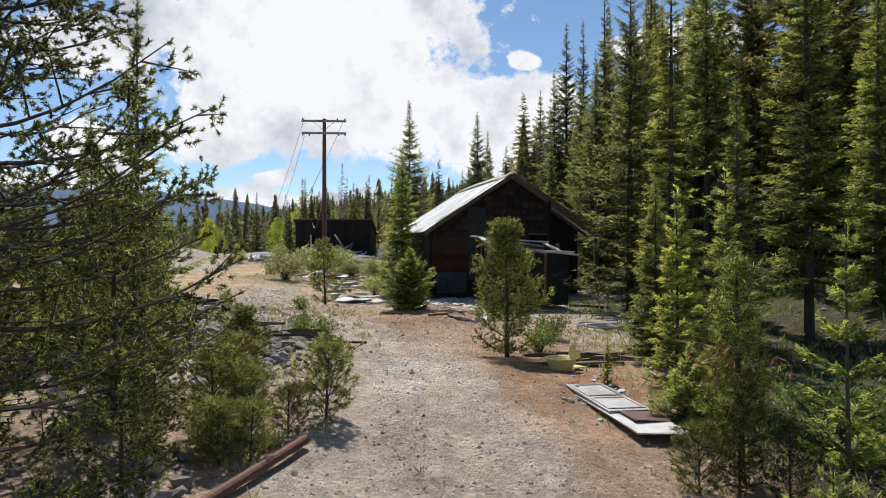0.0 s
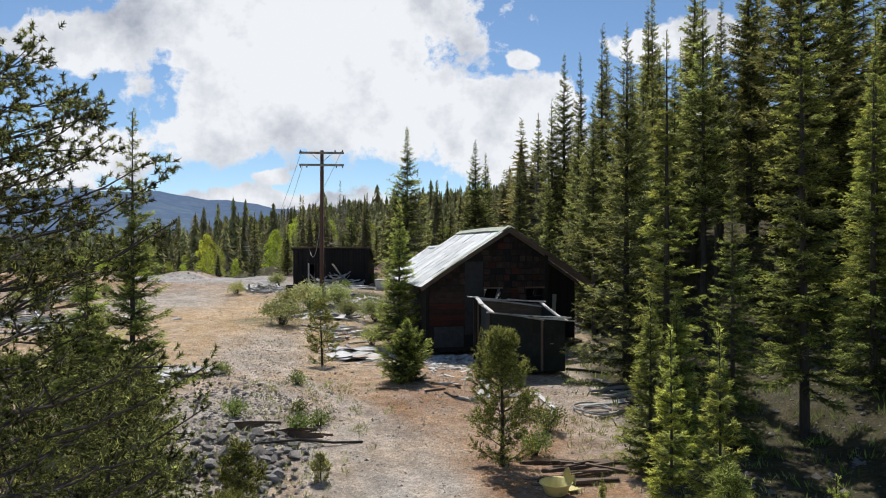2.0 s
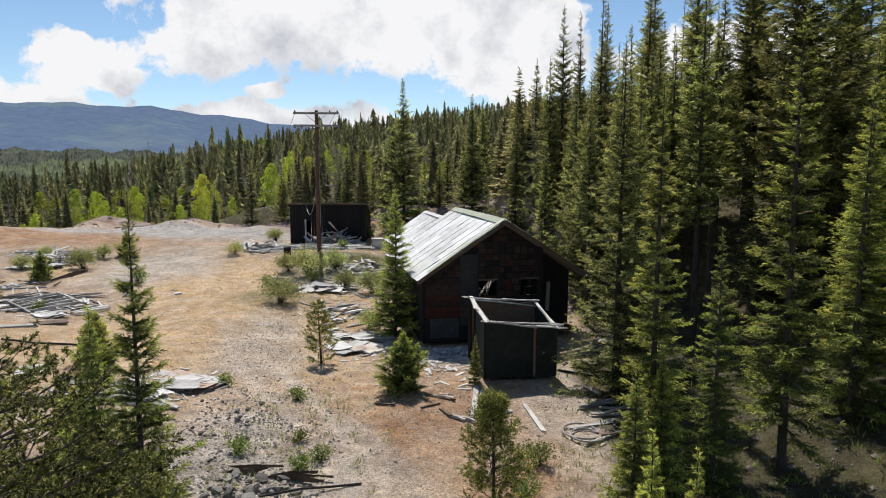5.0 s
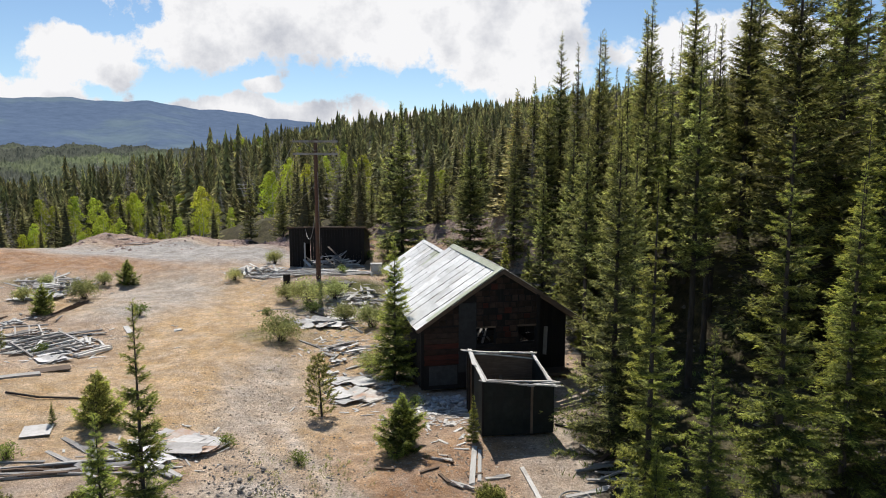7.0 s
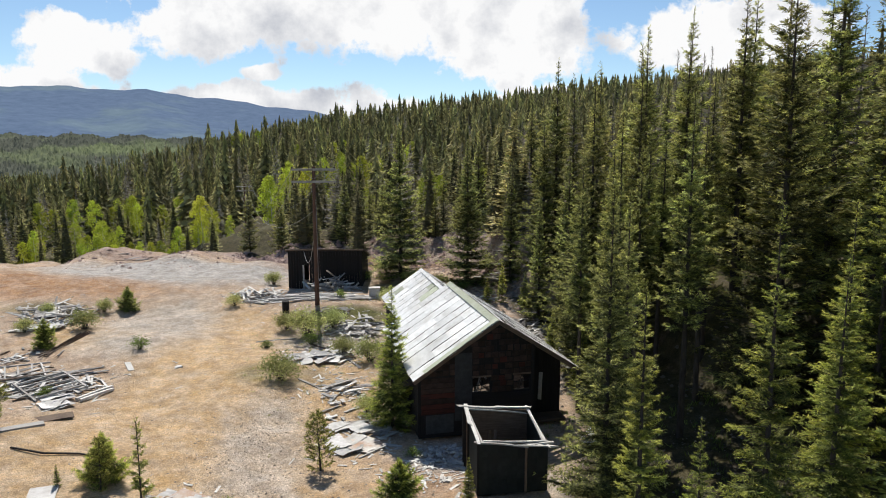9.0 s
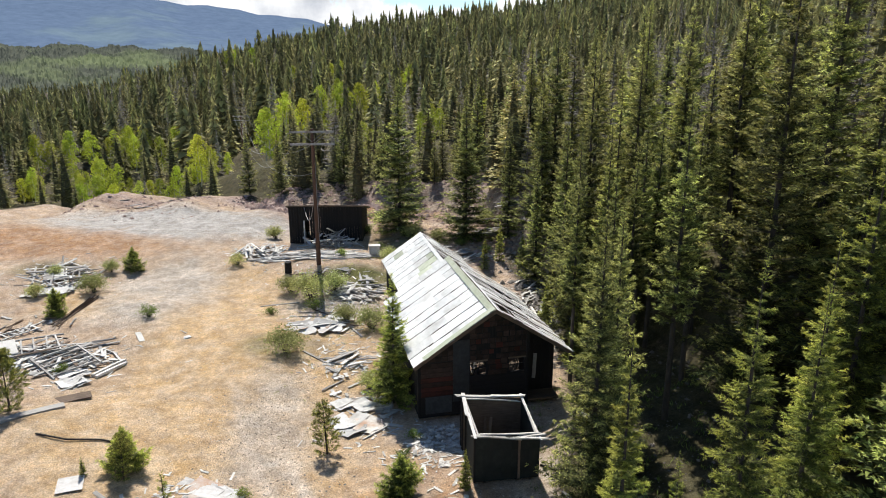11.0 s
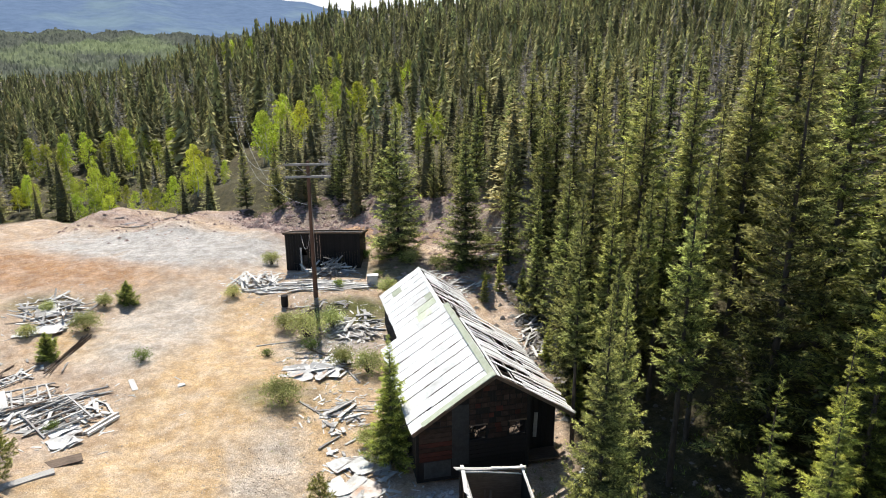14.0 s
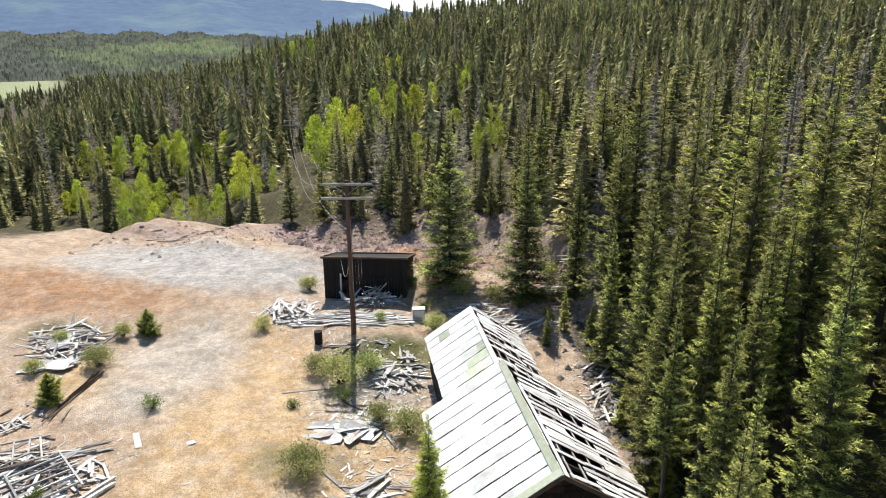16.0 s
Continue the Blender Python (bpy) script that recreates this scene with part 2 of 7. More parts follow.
def foliage(name, dark, light, tip, glow=0.35, tip_share=0.2, vary=0.3, grove=0.22, by_tree=False, clumpy=0.0, clump_scale=7.0):
    """Leaves and needles: they let some light through, and differ from clump to clump and from tree to tree."""
    m, nt, bsdf = material(name)
    geo = node(nt, "ShaderNodeNewGeometry")
    oi = node(nt, "ShaderNodeObjectInfo")
    chance = node(nt, "ShaderNodeAttribute", attribute_name="tone").outputs["Fac"] if by_tree else oi.outputs["Random"]
    col = blend(nt, geo.outputs["Random Per Island"], dark, light)
    isl = node(nt, "ShaderNodeMapRange")
    isl.inputs[1].default_value, isl.inputs[2].default_value = 1 - tip_share, 1.0
    nt.links.new(geo.outputs["Random Per Island"], isl.inputs[0])
    col = blend(nt, isl.outputs[0], col, tip)
    big = noise_fac(nt, geo.outputs["Position"], 0.35, 3.0, 0.5, 0.3, 0.7)
    hsv = node(nt, "ShaderNodeHueSaturation")
    v1 = node(nt, "ShaderNodeMapRange")
    v1.inputs[3].default_value, v1.inputs[4].default_value = 1 - vary, 1 + vary
    nt.links.new(chance, v1.inputs[0])
    v2 = node(nt, "ShaderNodeMapRange")
    v2.inputs[3].default_value, v2.inputs[4].default_value = 1 - grove, 1 + grove
    nt.links.new(big, v2.inputs[0])
    vv = node(nt, "ShaderNodeMath", operation="MULTIPLY")
    nt.links.new(v1.outputs[0], vv.inputs[0])
    nt.links.new(v2.outputs[0], vv.inputs[1])
    if clumpy:
        v3 = node(nt, "ShaderNodeMapRange")
        v3.inputs[3].default_value, v3.inputs[4].default_value = 1 - clumpy, 1 + clumpy
        nt.links.new(noise_fac(nt, geo.outputs["Position"], clump_scale, 2.0, 0.5, 0.32, 0.68), v3.inputs[0])
        vv = node(nt, "ShaderNodeMath", operation="MULTIPLY")
        both = node(nt, "ShaderNodeMath", operation="MULTIPLY")
        nt.links.new(v1.outputs[0], both.inputs[0])
        nt.links.new(v2.outputs[0], both.inputs[1])
        nt.links.new(both.outputs[0], vv.inputs[0])
        nt.links.new(v3.outputs[0], vv.inputs[1])
    nt.links.new(vv.outputs[0], hsv.inputs["Value"])
    hue = node(nt, "ShaderNodeMapRange")
    hue.inputs[3].default_value, hue.inputs[4].default_value = 0.482, 0.508
    fr = node(nt, "ShaderNodeMath", operation="FRACT")
    ml = node(nt, "ShaderNodeMath", operation="MULTIPLY")
    ml.inputs[1].default_value = 7.31
    nt.links.new(chance, ml.inputs[0])
    nt.links.new(ml.outputs[0], fr.inputs[0])
    nt.links.new(fr.outputs[0], hue.inputs[0])
    hn = noise_fac(nt, geo.outputs["Position"], 0.17, 2.0, 0.5, 0.25, 0.75)
    h2 = node(nt, "ShaderNodeMapRange")
    h2.inputs[3].default_value, h2.inputs[4].default_value = -0.055 * grove, 0.075 * grove
    nt.links.new(hn, h2.inputs[0])
    hs = node(nt, "ShaderNodeMath", operation="ADD")
    nt.links.new(hue.outputs[0], hs.inputs[0])
    nt.links.new(h2.outputs[0], hs.inputs[1])
    nt.links.new(hs.outputs[0], hsv.inputs["Hue"])
    nt.links.new(col, hsv.inputs["Color"])
    nt.links.new(hsv.outputs[0], bsdf.inputs["Base Color"])
    bsdf.inputs["Roughness"].default_value = 0.65
    bsdf.inputs["Specular IOR Level"].default_value = 0.1
    tr = node(nt, "ShaderNodeBsdfTranslucent")
    nt.links.new(hsv.outputs[0], tr.inputs[0])
    mx = node(nt, "ShaderNodeMixShader", Fac=glow)
    nt.links.new(bsdf.outputs[0], mx.inputs[1])
    nt.links.new(tr.outputs[0], mx.inputs[2])
    nt.links.new(mx.outputs[0], nt.nodes["Material Output"].inputs[0])
    return m


def ground_material():
    m, nt, bsdf = material("ground_soil")
    geo = node(nt, "ShaderNodeNewGeometry")
    pos = geo.outputs["Position"]

    def mask(name):
        a = node(nt, "ShaderNodeAttribute", attribute_name=name)
        n = noise_fac(nt, pos, 0.33, 9.0, 0.68, 0.3, 0.7)
        w = node(nt, "ShaderNodeMath", operation="MULTIPLY_ADD")
        w.inputs[1].default_value, w.inputs[2].default_value = 0.95, 0.5
        nt.links.new(n, w.inputs[0])
        s = node(nt, "ShaderNodeMath", operation="MULTIPLY")
        nt.links.new(a.outputs["Fac"], s.inputs[0])
        nt.links.new(w.outputs[0], s.inputs[1])
        r = node(nt, "ShaderNodeMapRange")
        r.inputs[1].default_value, r.inputs[2].default_value = 0.12, 0.72
        nt.links.new(s.outputs[0], r.inputs[0])
        return r.outputs[0]
    fine = noise_fac(nt, pos, 14.0, 8.0, 0.75, 0.25, 0.75)
    mid = noise_fac(nt, pos, 1.1, 10.0, 0.72, 0.32, 0.68)
    col = blend(nt, mid, (0.43, 0.30, 0.20), (0.53, 0.40, 0.28))
    col = blend(nt, mask("ochre"), col, blend(nt, mid, (0.52, 0.34, 0.175), (0.61, 0.44, 0.26)))
    col = blend(nt, mask("rust"), col, blend(nt, mid, (0.37, 0.20, 0.10), (0.47, 0.295, 0.17)))
    col = blend(nt, mask("gravel"), col, blend(nt, mid, (0.43, 0.36, 0.285), (0.59, 0.505, 0.415)))
    col = blend(nt, mask("dust"), col, blend(nt, mid, (0.46, 0.365, 0.275), (0.63, 0.515, 0.40)))
    col = blend(nt, mask("pale"), col, blend(nt, mid, (0.37, 0.335, 0.295), (0.52, 0.48, 0.435)))
    col = blend(nt, mask("scree"), col, blend(nt, mid, (0.30, 0.20, 0.16), (0.42, 0.33, 0.28)))
    # needle litter of the wood floor, its dark brown also painting tree shade
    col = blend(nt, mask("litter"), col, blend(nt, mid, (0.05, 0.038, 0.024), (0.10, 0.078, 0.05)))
    col = blend(nt, mask("grass"), col, blend(nt, mid, (0.08, 0.085, 0.025), (0.18, 0.17, 0.06)))
    col = blend(nt, mask("meadow"), col, blend(nt, mid, (0.19, 0.225, 0.095), (0.34, 0.345, 0.20)))
    spot = noise_fac(nt, pos, 2.6, 8.0, 0.75, 0.40, 0.62)
    dim = node(nt, "ShaderNodeMapRange")
    dim.inputs[3].default_value, dim.inputs[4].default_value = 0.86, 1.12
    nt.links.new(spot, dim.inputs[0])
    hs0 = node(nt, "ShaderNodeHueSaturation")
    nt.links.new(dim.outputs[0], hs0.inputs["Value"])
    nt.links.new(col, hs0.inputs["Color"])
    patch = noise_fac(nt, pos, 0.55, 10.0, 0.72, 0.38, 0.62)
    dim2 = node(nt, "ShaderNodeMapRange")
    dim2.inputs[3].default_value, dim2.inputs[4].default_value = 0.82, 1.13
    nt.links.new(patch, dim2.inputs[0])
    hs1 = node(nt, "ShaderNodeHueSaturation")
    sat = node(nt, "ShaderNodeMapRange")
    sat.inputs[3].default_value, sat.inputs[4].default_value = 0.78, 1.08
    nt.links.new(noise_fac(nt, pos, 0.8, 8.0, 0.7, 0.36, 0.64), sat.inputs[0])
    nt.links.new(sat.outputs[0], hs1.inputs["Saturation"])
    nt.links.new(dim2.outputs[0], hs1.inputs["Value"])
    nt.links.new(hs0.outputs[0], hs1.inputs["Color"])
    col = hs1.outputs[0]
    vor = node(nt, "ShaderNodeTexVoronoi", Scale=17.0)
    nt.links.new(pos, vor.inputs["Vector"])
    peb = node(nt, "ShaderNodeSeparateColor")
    nt.links.new(vor.outputs["Color"], peb.inputs[0])
    pv = node(nt, "ShaderNodeMapRange")
    pv.inputs[3].default_value, pv.inputs[4].default_value = 0.8, 1.22
    nt.links.new(peb.outputs[0], pv.inputs[0])
    hs = node(nt, "ShaderNodeHueSaturation")
    nt.links.new(pv.outputs[0], hs.inputs["Value"])
    nt.links.new(col, hs.inputs["Color"])
    fv = node(nt, "ShaderNodeMapRange")
    fv.inputs[3].default_value, fv.inputs[4].default_value = 0.76, 1.21
    nt.links.new(fine, fv.inputs[0])
    hs2 = node(nt, "ShaderNodeHueSaturation")
    nt.links.new(fv.outputs[0], hs2.inputs["Value"])
    nt.links.new(hs.outputs[0], hs2.inputs["Color"])
    nt.links.new(hs2.outputs[0], bsdf.inputs["Base Color"])
    bsdf.inputs["Roughness"].default_value = 0.95
    bsdf.inputs["Specular IOR Level"].default_value = 0.15
    h = node(nt, "ShaderNodeMath", operation="ADD")
    nt.links.new(fine, h.inputs[0])
    nt.links.new(peb.outputs[0], h.inputs[1])
    bump(nt, bsdf, h.outputs[0], 0.9, 0.05)
    return m


M_GROUND = ground_material()
M_SPRUCE = foliage("spruce_needles", (0.068, 0.076, 0.03), (0.19, 0.202, 0.068), (0.37, 0.385, 0.12), 0.24, 0.35, clumpy=0.4, clump_scale=2.5)
M_SPRUCE_TIP = foliage("fresh_spruce_needles", (0.22, 0.226, 0.066), (0.54, 0.545, 0.145), (0.75, 0.75, 0.235), 0.38, 0.35, clumpy=0.4, clump_scale=2.5)
M_YOUNG_TIP = foliage("fresh_young_needles", (0.30, 0.335, 0.07), (0.57, 0.605, 0.12), (0.74, 0.76, 0.20), 0.5, 0.3)
M_SPRUCE_YOUNG = foliage("young_spruce_needles", (0.12, 0.142, 0.044), (0.25, 0.278, 0.074), (0.37, 0.40, 0.112), 0.34, 0.3)
M_PINE = foliage("pine_needles", (0.06, 0.068, 0.02), (0.30, 0.322, 0.076), (0.66, 0.675, 0.185), 0.45, 0.36, clumpy=0.45, clump_scale=6.0)
M_PINE_OLD = foliage("old_pine_needles", (0.035, 0.038, 0.014), (0.17, 0.176, 0.05), (0.62, 0.61, 0.185), 0.38, 0.33, clumpy=0.75, clump_scale=6.0)
M_FOREST = foliage("forest_needles", (0.15, 0.14, 0.058), (0.43, 0.40, 0.16), (0.60, 0.555, 0.215), 0.22, 0.3, vary=0.5, grove=0.25, by_tree=True)
# added cones inside far spruces: dark colour painted in for crown shade
M_CROWN_SHADE = wear("shaded_crown_core", (0.075, 0.070, 0.038), (0.165, 0.15, 0.075), (0.11, 0.095, 0.06), 6.0)
M_ASPEN = foliage("aspen_leaves", (0.30, 0.35, 0.035), (0.48, 0.53, 0.065), (0.60, 0.64, 0.12), 0.52, 0.3)
M_WILLOW = foliage("willow_leaves", (0.27, 0.285, 0.10), (0.49, 0.505, 0.19), (0.64, 0.65, 0.30), 0.5, 0.3)
M_WEED = foliage("weed_leaves", (0.12, 0.17, 0.04), (0.25, 0.32, 0.07), (0.36, 0.42, 0.12), 0.4, 0.25)
M_DEAD = wear("dead_needles", (0.20, 0.175, 0.15), (0.42, 0.38, 0.335), (0.27, 0.215, 0.165), 5.0)
M_RUSTNEEDLE = wear("brown_needles", (0.20, 0.10, 0.05), (0.32, 0.17, 0.09), (0.16, 0.08, 0.04), 9.0)
M_BARK = wear("bark", (0.035, 0.028, 0.023), (0.105, 0.085, 0.07), (0.06, 0.05, 0.042), 7.0, (1, 1, 0.25), 0.9, 0.02)
M_PALEBARK = wear("aspen_bark", (0.40, 0.40, 0.34), (0.58, 0.57, 0.50), (0.12, 0.11, 0.09), 5.0, (1, 1, 2), 0.8, 0.01, stain_lo=0.6, stain_hi=0.72)
M_CONE = wear("pine_cones", (0.05, 0.037, 0.028), (0.11, 0.08, 0.06), (0.06, 0.05, 0.04), 30.0)
M_ROOF = wear("roof_metal", (0.58, 0.58, 0.56), (0.77, 0.77, 0.75), (0.40, 0.375, 0.33), 4.0, (1, 0.3, 1), 0.5, 0.004, 0.0, 0.16, 0.48, 0.75)
M_GREENCAP = wear("faded_green_paint", (0.33, 0.36, 0.25), (0.46, 0.48, 0.37), (0.56, 0.56, 0.49), 4.0, (1, 1, 1), 0.7)
M_WOODGREY = wear("weathered_grey_wood", (0.25, 0.235, 0.215), (0.45, 0.43, 0.40), (0.18, 0.15, 0.125), 5.0, (0.35, 6, 6), 0.85, 0.004, vary=0.3)
M_WOODPALE = wear("bleached_wood", (0.46, 0.44, 0.405), (0.66, 0.64, 0.60), (0.30, 0.27, 0.235), 5.0, (0.35, 6, 6), 0.85, 0.004, vary=0.3)
M_WOODDARK = wear("tarred_dark_wood", (0.008, 0.0072, 0.0067), (0.023, 0.0195, 0.0175), (0.014, 0.0115, 0.0098), 5.0, (6, 6, 0.4), 0.85, 0.006)
M_WOODBROWN = wear("brown_old_wood", (0.085, 0.058, 0.04), (0.19, 0.135, 0.095), (0.065, 0.045, 0.032), 5.0, (0.4, 6, 6), 0.85, 0.005)
M_REDPLANK = wear("faded_red_wood", (0.035, 0.012, 0.008), (0.085, 0.024, 0.015), (0.018, 0.011, 0.009), 4.0, (0.4, 6, 6), 0.85, 0.005)
M_TIN = wear("rusted_tin", (0.017, 0.012, 0.009), (0.055, 0.034, 0.024), (0.048, 0.022, 0.013), 3.5, (1, 1, 1), 0.8, 0.004, 0.1, 0.4)
M_GREYPANEL = wear("grey_panel", (0.032, 0.034, 0.034), (0.06, 0.062, 0.062), (0.025, 0.024, 0.023), 4.0)
M_GREYSHEET = wear("grey_torn_sheet", (0.33, 0.325, 0.31), (0.50, 0.49, 0.47), (0.24, 0.22, 0.2), 4.0)
M_PEBBLE = wear("tan_pebbles", (0.32, 0.26, 0.20), (0.56, 0.475, 0.38), (0.42, 0.33, 0.24), 9.0, rough=0.95, vary=0.5)
M_TARPAPER = wear("green_black_tar_paper", (0.009, 0.0115, 0.0095), (0.021, 0.025, 0.021), (0.017, 0.016, 0.013), 3.0, vary=0.2)
M_POLE = wear("creosoted_pole", (0.07, 0.037, 0.025), (0.14, 0.075, 0.05), (0.09, 0.06, 0.047), 6.0, (6, 6, 0.3), 0.85, 0.006)
M_CONCRETE = wear("concrete", (0.36, 0.36, 0.35), (0.50, 0.50, 0.49), (0.26, 0.25, 0.24), 5.0)
M_ROCK = wear("grey_rock", (0.12, 0.108, 0.098), (0.33, 0.305, 0.275), (0.24, 0.20, 0.165), 6.0, rough=0.9, relief=0.02, vary=0.4)
M_REDROCK = wear("reddish_rock", (0.25, 0.16, 0.13), (0.40, 0.29, 0.25), (0.33, 0.30, 0.28), 5.0, rough=0.9, relief=0.02)
M_RUST = wear("rusty_iron", (0.10, 0.05, 0.035), (0.20, 0.11, 0.08), (0.14, 0.06, 0.035), 12.0, rough=0.8, metal=0.2)
M_WIRE = wear("wire", (0.30, 0.30, 0.29), (0.42, 0.42, 0.41), (0.3, 0.3, 0.3), 5.0, rough=0.5, metal=0.6)
M_YELLOW = wear("yellowed_plastic", (0.55, 0.47, 0.18), (0.68, 0.60, 0.27), (0.42, 0.36, 0.18), 9.0, rough=0.5)
M_WHITEBOARD = wear("white_painted_board", (0.46, 0.44, 0.415), (0.63, 0.61, 0.585), (0.33, 0.30, 0.27), 4.0, rough=0.75)
M_MAROON = wear("maroon_paint", (0.13, 0.06, 0.055), (0.20, 0.10, 0.09), (0.10, 0.06, 0.05), 6.0, rough=0.7)
M_GLASSY = wear("porcelain_insulator", (0.05, 0.04, 0.035), (0.08, 0.06, 0.05), (0.05, 0.05, 0.05), 6.0, rough=0.3)


# Far slopes: air haze is put into the colours and an even glow.
def far_hill_material(dark, light, patch, haze_glow, share):
    m, nt, bsdf = material("far_hills_with_haze")
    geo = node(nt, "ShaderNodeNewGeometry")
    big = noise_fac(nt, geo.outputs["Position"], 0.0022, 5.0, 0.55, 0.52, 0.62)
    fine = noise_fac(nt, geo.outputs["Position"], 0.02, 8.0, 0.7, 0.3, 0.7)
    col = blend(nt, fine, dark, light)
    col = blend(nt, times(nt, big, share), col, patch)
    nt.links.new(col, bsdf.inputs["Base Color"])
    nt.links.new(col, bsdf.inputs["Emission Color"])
    bsdf.inputs["Emission Strength"].default_value = haze_glow
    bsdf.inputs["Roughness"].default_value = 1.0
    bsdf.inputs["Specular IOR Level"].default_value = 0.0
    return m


# Blue and grey casts paint the haze; the last but one number is its glow.
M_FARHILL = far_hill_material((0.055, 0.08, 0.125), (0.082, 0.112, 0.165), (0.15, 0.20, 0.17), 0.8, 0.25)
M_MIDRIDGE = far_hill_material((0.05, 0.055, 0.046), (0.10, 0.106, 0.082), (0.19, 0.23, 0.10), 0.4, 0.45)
M_TWIG = wear("grey_twigs", (0.12, 0.10, 0.085), (0.24, 0.215, 0.19), (0.16, 0.14, 0.12), 8.0)
M_RUSTSHEET = wear("rust_stained_sheet", (0.40, 0.37, 0.33), (0.56, 0.53, 0.48), (0.36, 0.19, 0.10), 5.0, rough=0.6, stain_lo=0.42, stain_hi=0.62)

# ---- the lie of the land ----
def smooth(a, b, v):
    t = np.clip((v - a) / (b - a), 0, 1)
    return t * t * (3 - 2 * t)


_rng = np.random.default_rng(5)
_waves = [(_rng.normal(size=2) / s, _rng.uniform(0, 6.28), s * 0.022) for s in (0.9, 1.4, 2.2, 3.5, 5.5, 9.0) for _ in range(4)]


def rumple(x, y):
    out = 0.0
    for k, ph, a in _waves:
        out = out + a * np.sin(k[0] * x + k[1] * y + ph)
    return out


def road_mid(y):
    """The middle of the track: straight on, then swinging west."""
    return np.interp(y, [-10, 0, 8, 13, 18, 26, 40, 60], [0.2, 0.0, -0.28, -0.8, -2.2, -6.7, -12.5, -16.0])


def bank_line(x):
    return np.where(x < -12, 66 + (-12 - x) * 1.1, np.where(x > 4, 66 - np.minimum((x - 4) * 3.2, 40), 66.0))


def height(x, y):
    """Height of the ground: yard, bank behind it, wooded hillside, and the valley on the other side."""
    x, y = np.asarray(x, float), np.asarray(y, float)
    yard = -0.95 + 0.036 * np.clip(y, -5, 62) - 0.02 * np.clip(x, -45, 0)
    yard = yard + 0.35 * smooth(-3.0, -6.5, x) * smooth(26, 16, y) * smooth(6, 10, y)
    yard = yard + 2.5 * np.exp(-((x + 35.5) / 4.6) ** 2 - ((y - 80) / 4.0) ** 2) + 1.5 * np.exp(-((x + 28.5) / 5.0) ** 2 - ((y - 79) / 4.0) ** 2)
    yard = yard + 0.35 * np.exp(-((x + 25) / 7.0) ** 2 - ((y - 76) / 5.0) ** 2)
    yard = yard - 1.6 * smooth(-38, -45, x) * smooth(66, 77, y)
    far = -11.7 + 0.11 * np.clip(x, -260, 420) + 0.085 * np.clip(y, 0, 760)
    far = far - 0.10 * np.clip(y - 760, 0, 700) - 0.15 * np.clip(-100 - x, 0, 400) - 0.2 * np.clip(-200 - x, 0, 300)
    far = np.maximum(far, -45.0)
    shelf = 3.6 + 0.12 * np.clip(x, -30, 60) + 0.01 * np.clip(y - 75, 0, 90)
    drop = smooth(-22, -40, x + 0.15 * (y - 80))
    shelf = shelf * (1 - drop) + (-5.0) * drop
    hill = shelf + (far - shelf) * smooth(95, 185, y)
    east = smooth(9.0, 13, x) * 0.5 + 0.13 * np.clip(x - 9.5, 0, 60)
    yard = yard + east * smooth(-15, 15, y)
    up = smooth(0, 8.5, y - bank_line(x))
    west_edge = smooth(82, 93, y + 0.12 * (x + 20)) * smooth(-18, -24, x)
    up = np.where(x < -20, np.maximum(west_edge, up * (1 - smooth(-20, -26, x))), up)
    z = yard * (1 - up) + hill * up
    wst = smooth(-56, -85, x) * smooth(120, 60, y)
    z = z * (1 - wst) + np.minimum(-14, z) * wst
    rough = 0.75 + 1.1 * smooth(62, 74, y) + 1.5 * np.exp(-((x + 33) / 10.0) ** 2 - ((y - 79) / 5.0) ** 2) + 1.6 * up * smooth(220, 70, y)
    z = z - 0.05 * np.exp(-((np.abs(x - road_mid(y)) - 0.72) / 0.27) ** 2) * smooth(34, 22, y) * smooth(-12, -4, y)
    return z + rumple(x, y) * rough * smooth(400, 200, np.abs(y) + np.abs(x))


def gz(x, y):
    return float(height(x, y))


def spread(stops):
    out = []
    for a, b, step in stops:
        out += list(np.arange(a, b, step))
    return np.array(out + [stops[-1][1]])


def ellipse(x, y, cx, cy, rx, ry, turn=0.0, edge=0.6):
    c, s = math.cos(radians(turn)), math.sin(radians(turn))
    u, v = (x - cx) * c + (y - cy) * s, -(x - cx) * s + (y - cy) * c
    return smooth(1 + edge, 1 - edge, np.sqrt((u / rx) ** 2 + (v / ry) ** 2))


